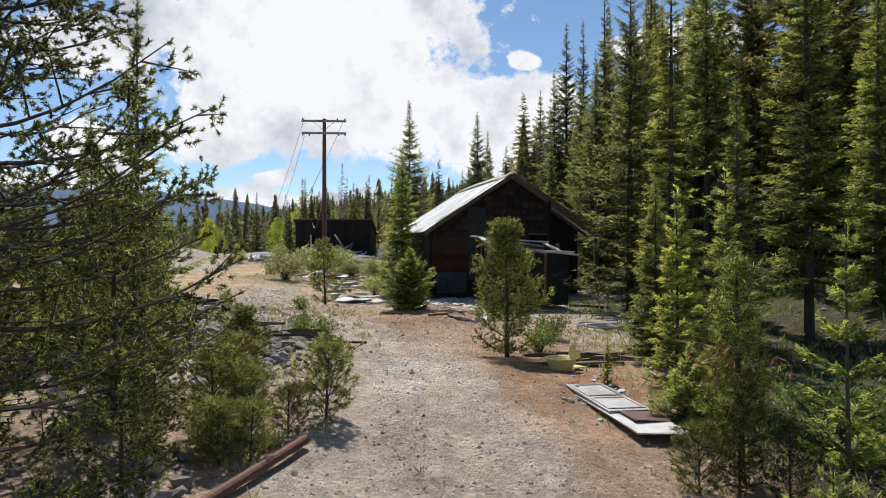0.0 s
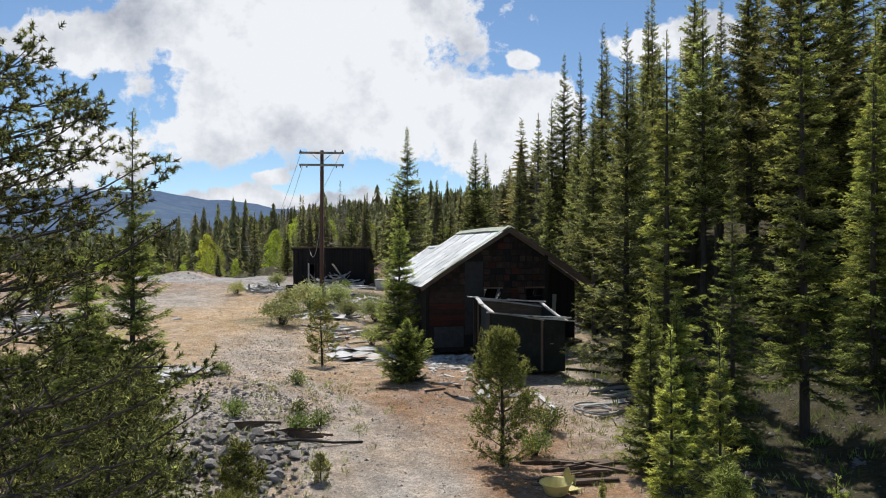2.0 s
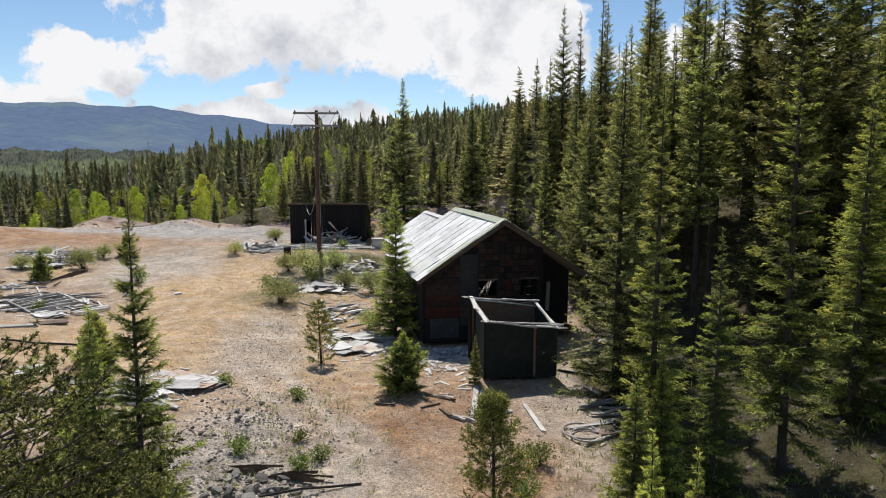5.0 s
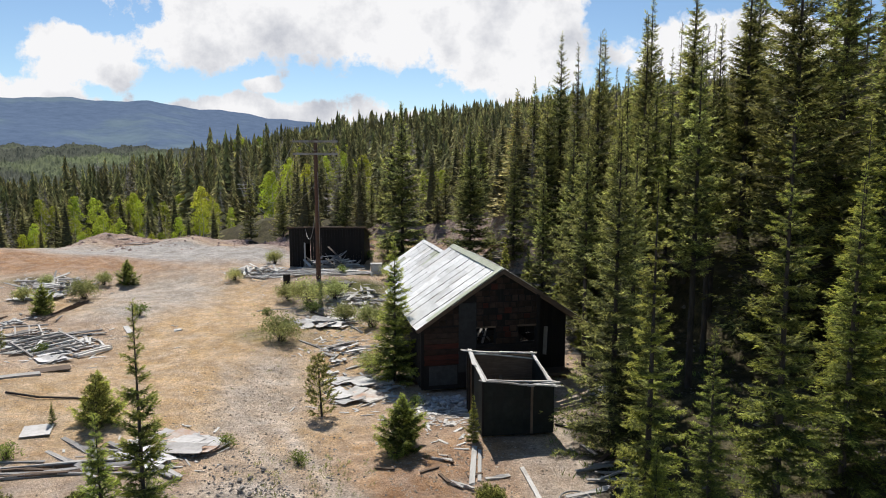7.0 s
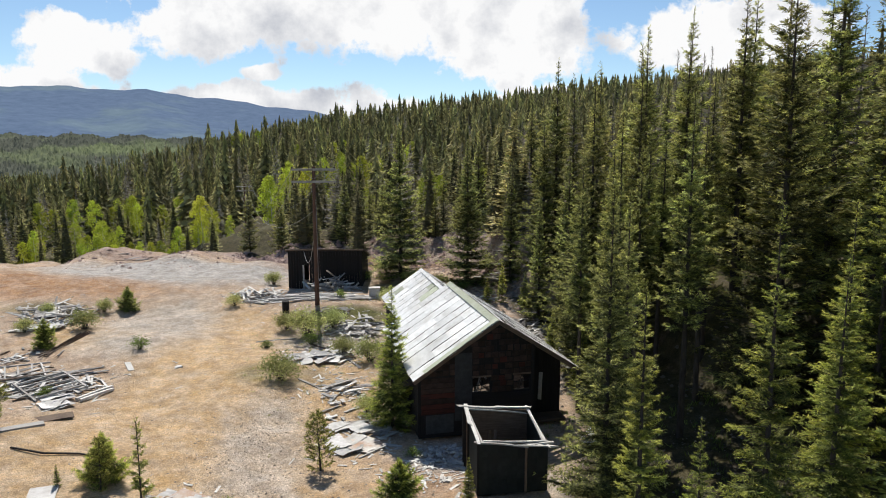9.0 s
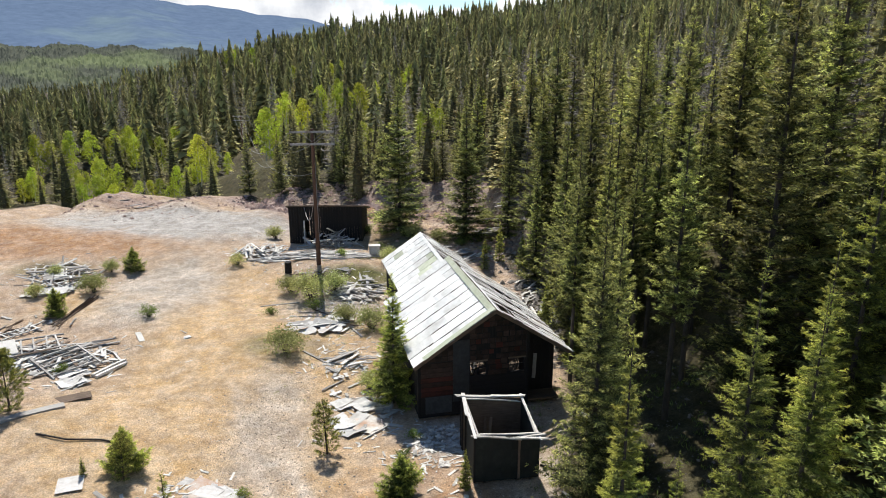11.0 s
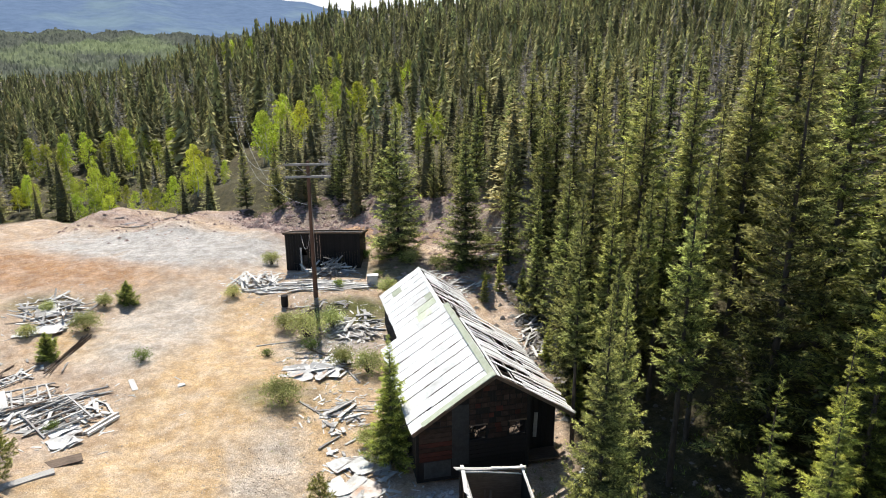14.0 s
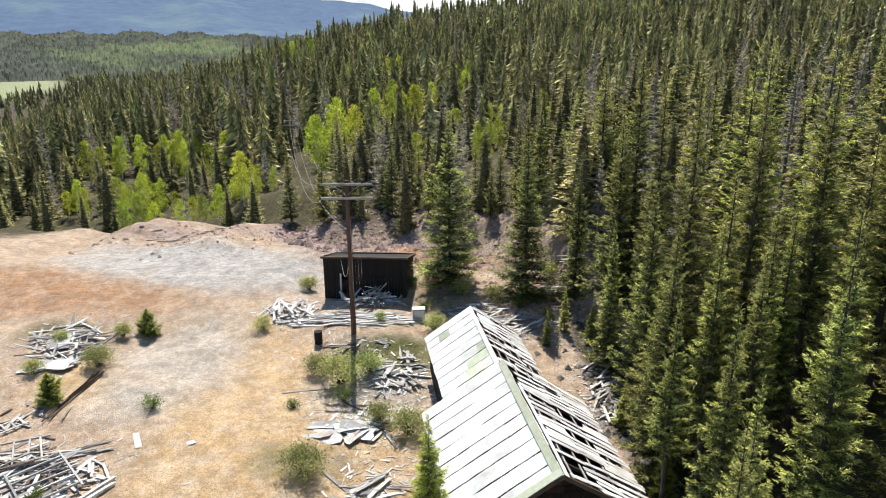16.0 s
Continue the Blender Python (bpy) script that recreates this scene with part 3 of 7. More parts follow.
def build_ground():
    xs = spread([(-4600, -1300, 300), (-1300, -700, 40), (-700, -200, 35), (-200, -60, 6), (-60, -34, 1.3), (-34, 14, 0.3), (14, 40, 1.2), (40, 120, 5), (120, 700, 30), (700, 4600, 300)])
    ys = spread([(-900, -100, 100), (-100, -8, 8), (-8, 3, 1.0), (3, 40, 0.3), (40, 92, 0.5), (92, 190, 3.0), (190, 900, 18), (900, 1700, 22), (1700, 4700, 200)])
    X, Y = np.meshgrid(xs, ys)
    Z = height(X, Y)
    nx, ny = len(xs), len(ys)
    verts = np.column_stack([X.ravel(), Y.ravel(), Z.ravel()])
    i = (np.arange(ny - 1)[:, None] * nx + np.arange(nx - 1)[None, :]).ravel()
    faces = np.column_stack([i, i + 1, i + 1 + nx, i + nx])
    me = bpy.data.meshes.new("ground")
    me.from_pydata(verts, [], faces.tolist())
    me.shade_smooth()
    x, y = verts[:, 0], verts[:, 1]
    clear = clearing(x, y)
    off = x - road_mid(y)
    road = smooth(2.6, 1.0, np.abs(off))
    tone = {
        "ochre": np.maximum.reduce([ellipse(x, y, -13, 40, 5, 15, 12), ellipse(x, y, -13, 29, 6.5, 6.5), 0.8 * ellipse(x, y, -10, 36, 8, 10), 0.6 * ellipse(x, y, -4, 24, 3.5, 6), 0.75 * ellipse(x, y, -22, 46, 5, 3)]) * 0.95,
        "rust": np.maximum.reduce([0.6 * ellipse(x, y, 0, 22, 4, 5, 0, 0.9), 0.95 * ellipse(x, y, -35, 59, 11, 4.5), 0.5 * ellipse(x, y, -33, 79, 7, 4), 0.8 * ellipse(x, y, 3, 14, 3, 6), 0.5 * smooth(0.55, 0.15, np.abs(off)) * smooth(24, 14, y), 0.95 * ellipse(x, y, -6, 69.3, 10, 3.2)]),
        "gravel": np.maximum.reduce([0.55 * ellipse(x, y, -7.8, 30, 2.2, 6.5, 8), 0.8 * ellipse(x, y, -5.5, 16.5, 2.2, 6.0, 0, 0.7), 0.75 * ellipse(x, y, -20, 49, 4, 7), 0.75 * road * smooth(30, 14, y), 0.6 * ellipse(x, y, 6, 22, 3, 9)]),
        "pale": np.maximum.reduce([0.95 * ellipse(x, y, -26, 67, 13, 6, -12), 0.2 * ellipse(x, y, -36, 77, 10, 5), 0.8 * ellipse(x, y, 0.4, 29.3, 1.5, 1.6), 0.45 * ellipse(x, y, -7, 47, 4, 5)]),
        "scree": smooth(64, 68, y - bank_line(x) + 66) * smooth(95, 82, y) * smooth(-30, -20, x) * smooth(45, 30, x) * (1 - 0.9 * ellipse(x, y, -6.0, 69.0, 9.0, 2.6)) + 0.55 * ellipse(x, y, -33, 79.5, 9, 4) + 0.8 * ellipse(x, y, 9.5, 45, 2.5, 14, 12),
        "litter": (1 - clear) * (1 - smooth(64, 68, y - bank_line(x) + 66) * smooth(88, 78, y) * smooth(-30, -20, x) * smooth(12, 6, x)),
        "dust": np.exp(-((np.abs(off) - 0.72) / 0.34) ** 2) * smooth(40, 24, y) * smooth(-12, -4, y),
        "meadow": ellipse(x, y, -860, 1110, 390, 130, 126, 0.25),
        "grass": np.maximum.reduce([0.75 * ellipse(x, y, -5.5, 51, 4.5, 2.2), 0.5 * ellipse(x, y, -3.5, 60, 3.0, 2.0), 0.5 * ellipse(x, y, -30, 52, 3, 2), 0.45 * ellipse(x, y, -9, 39, 3, 2), 0.3 * (1 - clear) * smooth(400, 100, y)]),
    }
    for name, values in tone.items():
        a = me.attributes.new(name, "FLOAT", "POINT")
        a.data.foreach_set("value", np.clip(values, 0, 1).astype(np.float32))
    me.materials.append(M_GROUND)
    return tagged(new("ground", me), "tan and ochre gravel ground of an abandoned mine yard", "ground", kind="structure")


def clearing(x, y):
    """1 in the open yard, 0 in the wood."""
    # drawn in east of the cabin, so shaded ground there is coloured dark too
    east = np.interp(y, [-20, 0, 8, 14, 20, 26, 31, 40, 50, 58, 66, 70], [1.5, 2.2, 3.6, 4.2, 5.0, 5.2, 7.0, 7.6, 6.0, 5.5, 4.0, -6.0])
    open_e = smooth(1.2, -0.4, x - east)
    open_w = smooth(-60, -52, x)
    north = np.interp(x, [-60, -45, -20, -14, 6, 10], [84, 88, 84, 72, 70, 66])
    return open_e * open_w * smooth(1.5, -1.5, y - north)


build_ground()


def build_far_hills():
    """Low wooded mountains closing the valley."""
    cols, rows = 160, 14
    az = np.linspace(radians(-75), radians(40), cols)
    prof = np.interp(np.degrees(az), [-75, -50, -40, -34, -27, -22, -16, -12, -8, -4, 5, 40], [230, 330, 315, 322, 325, 318, 270, 235, 190, 150, 130, 160])
    prof = prof + 6 * np.sin(az * 61) + 3.5 * np.sin(az * 143 + 1)
    verts, faces = [], []
    for r in range(rows):
        f = r / (rows - 1)
        d = 2300 + 1900 * f
        z = -60 + (prof + 60) * f ** 1.15 + 10 * np.sin(az * 37 + 5 * f) * math.sin(math.pi * f)
        verts += list(zip(np.sin(az) * d, np.cos(az) * d, z))
    for r in range(rows - 1):
        for c in range(cols - 1):
            k = r * cols + c
            faces.append((k, k + 1, k + 1 + cols, k + cols))
    me = bpy.data.meshes.new("backdrop_hills")
    me.from_pydata(verts, [], faces)
    me.shade_smooth()
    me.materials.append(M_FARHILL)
    tagged(new("backdrop_hills", me), "blue-green haze-coloured wooded mountain ridge far beyond the valley", "mountain", kind="structure")


def build_mid_ridge():
    """The wooded rise on the other side of the valley."""
    cols, rows = 560, 60
    az = np.linspace(radians(-62), radians(-6), cols)
    verts, faces = [], []
    for r in range(rows):
        f = r / (rows - 1)
        d = 1450 + 800 * f
        top = np.interp(np.degrees(az), [-62, -40, -32, -26, -20, -14, -6], [52, 46, 40, 42, 34, 24, 10])
        z = -50 + (top + 50) * np.sin(f * 1.45) + (5 * np.sin(az * 90 + 7 * f) + 3 * np.sin(az * 210 - 11 * f)) * f + 9.0 * _rng.random(cols) ** 2 * (f > 0.05)
        verts += list(zip(np.sin(az) * d, np.cos(az) * d, z))
    for r in range(rows - 1):
        for c in range(cols - 1):
            k = r * cols + c
            faces.append((k, k + 1, k + 1 + cols, k + cols))
    me = bpy.data.meshes.new("backdrop_ridge")
    me.from_pydata(verts, [], faces)
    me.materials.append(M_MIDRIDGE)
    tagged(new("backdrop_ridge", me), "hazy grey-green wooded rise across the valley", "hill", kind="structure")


build_far_hills()
build_mid_ridge()

# ---- trees ----
def part(name, data, mat, parent=None, label=""):
    """Links a bmesh, or (verts, faces), as one mesh object under a thing or a part."""
    if isinstance(data, bmesh.types.BMesh):
        me = bpy.data.meshes.new(name)
        data.to_mesh(me)
        data.free()
    elif isinstance(data, tuple):
        me = bpy.data.meshes.new(name)
        v, f = data
        me.from_pydata(v if isinstance(v, list) else v.tolist(), [], f if isinstance(f, list) else f.tolist())
    else:
        me = data
    if mat and not me.materials:
        me.materials.append(mat)
    ob = new(name, me)
    ob.parent = parent
    if label:
        tagged(ob, label)
    return ob


def tube_mesh(paths, sides=5):
    """paths: lists of (x, y, z, radius). Returns verts and faces of tapering tubes."""
    verts, faces = [], []
    for path in paths:
        base = len(verts)
        for k, p in enumerate(path):
            a = Vector(path[max(k - 1, 0)][:3])
            b = Vector(path[min(k + 1, len(path) - 1)][:3])
            d = (b - a).normalized()
            u = d.cross(Vector((0, 0, 1)) if abs(d.z) < 0.9 else Vector((1, 0, 0))).normalized()
            w = d.cross(u)
            for s in range(sides):
                t = 2 * math.pi * s / sides
                q = Vector(p[:3]) + (u * math.cos(t) + w * math.sin(t)) * p[3]
                verts.append(tuple(q))
        for k in range(len(path) - 1):
            for s in range(sides):
                n = (s + 1) % sides
                faces.append((base + k * sides + s, base + k * sides + n, base + (k + 1) * sides + n, base + (k + 1) * sides + s))
        faces.append(tuple(base + s for s in reversed(range(sides))))
        faces.append(tuple(base + (len(path) - 1) * sides + s for s in range(sides)))
    return verts, faces


def kites(base, way, side, length, width):
    """Small kite-shaped sprays: one quad each."""
    n = len(base)
    mid = base + way * (length * 0.45)[:, None]
    v = np.empty((n, 4, 3))
    v[:, 0] = base
    v[:, 1] = mid + side * width[:, None]
    v[:, 2] = base + way * length[:, None]
    v[:, 3] = mid - side * width[:, None]
    return v.reshape(-1, 3), np.arange(n * 4).reshape(-1, 4)


def blades(base, way, side, length, width):
    """Small pointed sprays: one triangle each."""
    n = len(base)
    v = np.empty((n, 3, 3))
    v[:, 0] = base - side * width[:, None]
    v[:, 1] = base + side * width[:, None]
    v[:, 2] = base + way * length[:, None]
    return v.reshape(-1, 3), np.arange(n * 3).reshape(-1, 3)


def fronds(base, way, side, length, width):
    """Feathered sprays: three short pointed blades along each twig."""
    out = []
    for along, lean, share, wide in ((0.0, 0.75, 0.5, 1.0), (0.28, -0.7, 0.5, 1.0), (0.52, 0.12, 0.48, 0.85)):
        w = unit(way + side * lean)
        sd = unit(side - way * lean)
        out.append(blades(base + way * (length * along)[:, None], w, sd, length * share, width * wide)[0])
    n = len(base)
    return np.concatenate(out), np.arange(n * 9).reshape(-1, 3)


def unit(v):
    return v / np.maximum(np.linalg.norm(v, axis=-1, keepdims=True), 1e-9)


def conifer(h, r, seed, whorls=2.9, bare=0.08, spray=0.33, per=24, gap=0.05, fat=0.16, up=0.25, fine=False):
    """Trunk paths and spray kites of a spruce: whorls of drooping boughs with side sprays."""
    g = np.random.default_rng(seed)
    trunk = [(0.04 * h * 0.1 * math.sin(3 * k / 8 + seed), 0.0, h * k / 8.0, max(0.011 * h * (1 - k / 8.0) ** 0.9, 0.008)) for k in range(9)]
    z, zs = bare * h, []
    while z < h * 0.985:
        n = g.integers(5, 8) if z < h * 0.8 else 5
        zs += [(z + g.normal() * 0.2 * h / 15, a + g.normal() * 0.25) for a in np.arange(n) * 6.283 / n + g.uniform(0, 6.28)]
        z += (h / 15.0) ** 0.5 / whorls * g.uniform(0.75, 1.25)
    lobes = g.uniform(0, 6.28, 3)
    B, W, S, L, D, O, limbs = [], [], [], [], [], [], []
    for z, a in zs:
        f = min(max(z / h, 0), 0.999)
        env = (1 - f) ** 0.97 * (0.62 + 0.38 * min(1.0, (f - bare + 0.12) / 0.2))
        length = max(r * env * (1 + 0.16 * math.sin(2 * a + lobes[0] + 5 * f) + 0.1 * math.sin(3 * a + lobes[1] - 9 * f)) * g.uniform(0.6, 1.18), 0.05 * r + 0.05)
        if g.random() < gap * (1 - f):
            continue
        rise = -0.42 + 0.85 * f + g.normal() * 0.08 + up - 0.25
        d = np.array([math.cos(a), math.sin(a), 0.0])
        s_ax = np.array([-math.sin(a), math.cos(a), 0.0])
        n = max(4 if per > 3 else 2, int(per * (0.55 + length / r * 1.2)))
        t = np.linspace(0.07, 1.0, n)
        pts = np.array([0, 0, z]) + d * (length * t)[:, None]
        pts[:, 2] += length * (rise * t + 0.30 * t ** 2.4 * (1 - f))
        pts = pts + g.normal(0, 0.035, pts.shape) * (length * t + 0.1)[:, None]
        if length > 0.35 * r:
            limbs.append([(0, 0, z, 0.012 + 0.006 * length), (*pts[n // 2], 0.008), (*pts[-1], 0.004)])
        tl = spray * (0.35 + 0.65 * np.sin(np.pi * np.clip(0.15 + 0.75 * t, 0, 1))) * (0.55 + 0.45 * length / r) * min(1.0, 0.3 + 2.2 * (1 - f))
        for sgn in (-1, 1):
            w = unit(d * 0.75 + s_ax * sgn * g.uniform(0.6, 1.2, (n, 1)) + np.array([0, 0, 1]) * (g.normal(-0.02, 0.32, (n, 1))))
            B.append(pts)
            W.append(w)
            S.append(unit(np.cross(w, np.array([0, 0, 1.0]) + g.normal(0, 0.42, (n, 3)))))
            L.append(tl * g.uniform(0.7, 1.3, n))
            D.append(tl * fat * g.uniform(0.8, 1.25, n))
            O.append(t * (0.6 + 0.4 * f) + g.normal(0, 0.12, n))
        w = unit(d + np.array([0, 0, rise]) + g.normal(0, 0.2, (n, 3)))
        B.append(pts + np.array([0, 0, 0.02]))
        W.append(w)
        S.append(unit(np.cross(w, d * 0.4 + s_ax * g.normal(0, 0.45, (n, 1)) + np.array([0, 0, 0.9]))))
        L.append(tl * g.uniform(0.6, 1.0, n))
        D.append(tl * fat * 0.9)
        O.append(t * (0.6 + 0.4 * f) + 0.06 + g.normal(0, 0.12, n))
    n = 10
    t = np.linspace(0.93, 1.0, n)
    B.append(np.column_stack([np.zeros(n), np.zeros(n), h * t]))
    aa = g.uniform(0, 6.28, n)
    w = unit(np.column_stack([np.cos(aa), np.sin(aa), np.full(n, 1.1)]))
    W.append(w)
    S.append(unit(np.cross(w, g.normal(0, 1, (n, 3)))))
    L.append(np.full(n, spray * 0.45))
    D.append(np.full(n, spray * 0.08))
    O.append(np.ones(n))
    O = np.concatenate(O)
    if fine:
        v, f = fronds(np.concatenate(B), np.concatenate(W), np.concatenate(S), np.concatenate(L) * 1.15, np.concatenate(D) * 0.72)
        return [trunk] + limbs, v, f, np.concatenate([O > 0.6, O > 0.54, O > 0.44])
    v, f = blades(np.concatenate(B), np.concatenate(W), np.concatenate(S), np.concatenate(L), np.concatenate(D))
    return [trunk] + limbs, v, f, O > 0.57


def thing(name, at=(0, 0, 0), turn=0.0, scale=1.0):
    ob = new(name)
    ob.empty_display_size = 0.2
    ob.matrix_basis = pose(*at, 0, 0, turn) @ Matrix.Scale(scale, 4)
    return ob




def leafy_part(name, v, f, limbs, mat, wood, root, sides=3, outer=None, fresh=None, extra=None):
    """Leaves or needles and the limbs that bear them, as one part."""
    lv, lf = tube_mesh(limbs, sides) if limbs else ([], [])
    n = len(v)
    me = bpy.data.meshes.new(name)
    me.from_pydata(np.asarray(v).tolist() + lv, [], np.asarray(f).tolist() + [tuple(i + n for i in q) for q in lf])
    if extra:
        me.clear_geometry()
        m = n + len(lv)
        me.from_pydata(np.asarray(v).tolist() + lv + extra[0], [], np.asarray(f).tolist() + [tuple(i + n for i in q) for q in lf] + [tuple(i + m for i in q) for q in extra[1]])
    me.materials.append(mat)
    me.materials.append(wood)
    idx = np.zeros(len(me.polygons), np.int32)
    idx[len(f):] = 1
    if extra:
        me.materials.append(extra[2])
        idx[len(f) + len(lf):] = 2
    if fresh:
        me.materials.append(fresh)
        idx[:len(f)] = np.where(outer, 2, 0)
    me.polygons.foreach_set("material_index", idx)
    return part(name, me, None, root)


def spruce_kind(h, r, seed, mat, **kw):
    limbs, v, f, outer = conifer(h, r, seed, **kw)
    root = thing("spruce_tree")
    part("trunk", tube_mesh(limbs[:1], 8), M_BARK, root, "scaly grey-brown bark")
    leafy_part("crown", v, f, limbs[1:], mat, M_BARK, root, outer=outer, fresh=M_SPRUCE_TIP if mat is M_SPRUCE else M_YOUNG_TIP)
    root["tall"] = h
    return root


FINE = dict(up=0.5, whorls=3.5, per=13, fine=True)
TALL = [spruce_kind(16, 2.5, 11, M_SPRUCE, bare=0.05, spray=0.42, **FINE), spruce_kind(18, 2.2, 12, M_SPRUCE, bare=0.07, spray=0.4, **FINE), spruce_kind(15, 2.35, 13, M_SPRUCE, bare=0.03, spray=0.42, **FINE), spruce_kind(17, 3.1, 14, M_SPRUCE, bare=0.03, spray=0.46, **FINE)]
HIGH = [spruce_kind(15, 2.1, 17, M_SPRUCE, bare=0.36, spray=0.42, **FINE), spruce_kind(14, 1.9, 18, M_SPRUCE, bare=0.42, spray=0.4, **FINE)]
WIDE = [spruce_kind(13, 2.75, 19, M_SPRUCE, up=0.4, whorls=4.2, per=13, bare=0.02, spray=0.46, fine=True), spruce_kind(12, 1.65, 20, M_SPRUCE, up=0.4, whorls=3.6, per=12, bare=0.03, spray=0.36, fine=True)]
SLENDER = [spruce_kind(11, 1.25, 15, M_SPRUCE_YOUNG, bare=0.03, spray=0.27, whorls=3.0, per=14, fine=True), spruce_kind(11, 1.8, 16, M_SPRUCE_YOUNG, bare=0.03, spray=0.3, whorls=3.0, per=15, fine=True), spruce_kind(12, 1.85, 24, M_SPRUCE_YOUNG, bare=0.13, spray=0.3, whorls=3.0, per=15, fine=True)]
MID = [spruce_kind(11, 2.05, 21, M_SPRUCE, up=0.5, whorls=2.3, per=9, spray=0.5, fat=0.2, fine=True), spruce_kind(13, 2.2, 22, M_SPRUCE, up=0.5, whorls=2.1, per=9, spray=0.5, fat=0.2, fine=True), spruce_kind(12, 1.9, 23, M_SPRUCE, up=0.5, whorls=2.2, per=9, spray=0.5, fat=0.2, fine=True)]
YOUNG = [spruce_kind(4.5, 1.05, 31, M_SPRUCE_YOUNG, whorls=3.0, per=13, spray=0.25, bare=0.05, up=0.42, gap=0.05, fine=True), spruce_kind(3.5, 0.62, 32, M_SPRUCE_YOUNG, whorls=2.2, per=14, spray=0.2, bare=0.06, up=0.5, fine=True), spruce_kind(7.0, 1.5, 33, M_SPRUCE_YOUNG, whorls=3.5, per=13, spray=0.33, bare=0.03, up=0.38, fine=True)]
BUSHY = [spruce_kind(2.0, 0.95, 41, M_SPRUCE_YOUNG, whorls=3.0, per=15, spray=0.26, bare=0.02, up=0.8, gap=0.0, fine=True)]
SLIM = [spruce_kind(7.4, 1.25, 51, M_SPRUCE_YOUNG, whorls=2.2, per=16, spray=0.28, bare=0.05, gap=0.06, up=0.55, fine=True)]
OPEN = [spruce_kind(3.2, 0.8, 52, M_SPRUCE_YOUNG, whorls=1.3, per=34, spray=0.125, fat=0.2, bare=0.28, gap=0.0, up=0.62, fine=True), spruce_kind(1.6, 0.7, 53, M_SPRUCE_YOUNG, whorls=1.3, per=32, spray=0.12, fat=0.2, bare=0.08, gap=0.0, up=0.75, fine=True)]
USED = set()


def plant(kind, x, y, tall, turn, label, group="spruces of the wood", name=None):
    src = kind
    s = tall / src["tall"]
    m = pose(x, y, gz(x, y) - 0.06, 0, 0, turn) @ Matrix.Scale(s, 4)
    if src.name not in USED:
        USED.add(src.name)
        src.matrix_basis = m
        ob = src
    else:
        src_scale = src.scale.copy()
        ob = copy_thing(src, pose(x, y, gz(x, y) - 0.06, 0, 0, turn))
        ob.scale = (s, s, s)
        src.scale = src_scale
    return tagged(ob, label, "tree", group)


rnd = random.Random(3)
SP_LABEL = "tall dark green spruce standing at the edge of the wood"
# trees that stand out along the edge of the wood: x, y, height, kind
for x, y, h, k in [
    (5.8, 17.6, 10.5, SLENDER[0]), (7.3, 17.2, 6.9, SLENDER[1]), (9.6, 18.2, 12.6, SLENDER[2]), (13.8, 21.8, 11.2, SLENDER[2]), (16.3, 23.9, 14.2, SLENDER[2]), (12.6, 20.0, 10.0, SLENDER[1]), (14.9, 18.2, 12.0, MID[0]), (17.6, 20.4, 15.0, TALL[1]),
    (6.5, 24.0, 12.6, TALL[3]), (7.9, 26.8, 12.2, TALL[0]), (15.6, 30.0, 20.5, TALL[3]), (18.2, 27.6, 16.5, MID[0]), (20.5, 25.4, 17.0, MID[1]), (19.6, 33.4, 20.0, TALL[1]),
    (8.7, 31.2, 12.6, HIGH[0]), (10.3, 33.6, 13.2, HIGH[1]), (11.4, 29.9, 15.6, HIGH[0]), (12.4, 36.6, 13.2, HIGH[0]), (13.1, 32.7, 13.9, HIGH[1]), (9.7, 36.6, 13.6, HIGH[0]), (14.4, 35.4, 15.2, HIGH[1]), (11.9, 39.7, 17.6, TALL[1]), (14.1, 38.4, 16.5, HIGH[0]), (16.6, 37.2, 17.0, HIGH[0]), (7.6, 34.2, 11.5, HIGH[1]), (11.2, 35.4, 14.0, HIGH[1]), (10.6, 38.6, 15.0, HIGH[0]),
    (9.65, 41.0, 17.6, TALL[1]), (8.7, 39.4, 13.2, TALL[3]), (10.1, 50.0, 16.4, TALL[1]), (10.0, 56.0, 16.2, TALL[2]), (8.9, 55.2, 13.6, TALL[3]), (11.6, 48.4, 15.0, TALL[3]), (9.2, 46.2, 13.0, TALL[0]), (13.4, 43.6, 16.2, HIGH[0]), (15.6, 42.2, 17.0, MID[1]), (18.4, 40.2, 18.0, MID[2]), (14.6, 49.0, 15.0, MID[0]), (7.9, 50.4, 9.5, WIDE[1]),
    (-3.1, 63.6, 14.2, WIDE[0]), (3.0, 60.5, 12.6, WIDE[0]), (6.8, 59.6, 10.6, WIDE[1]), (-1.95, 33.0, 7.2, YOUNG[2]), (21.5, 38, 18, MID[1]), (23, 31, 19, MID[0]), (24.6, 33.4, 20, MID[2]), (22.0, 28.5, 17, MID[0]),
]:
    plant(k, x, y, h, rnd.uniform(0, 360), SP_LABEL)
# dead standing ones


def dead_kind():
    limbs, v, f, _o = conifer(14, 1.5, 88, whorls=2.6, per=10, spray=0.5, fat=0.06, bare=0.08, gap=0.1)
    root = thing("dead_spruce")
    part("trunk", tube_mesh(limbs[:1], 8), M_TWIG, root, "bare grey trunk")
    leafy_part("dead_crown", v, f, limbs[1:], M_DEAD, M_TWIG, root)
    root["tall"] = 14
    return root


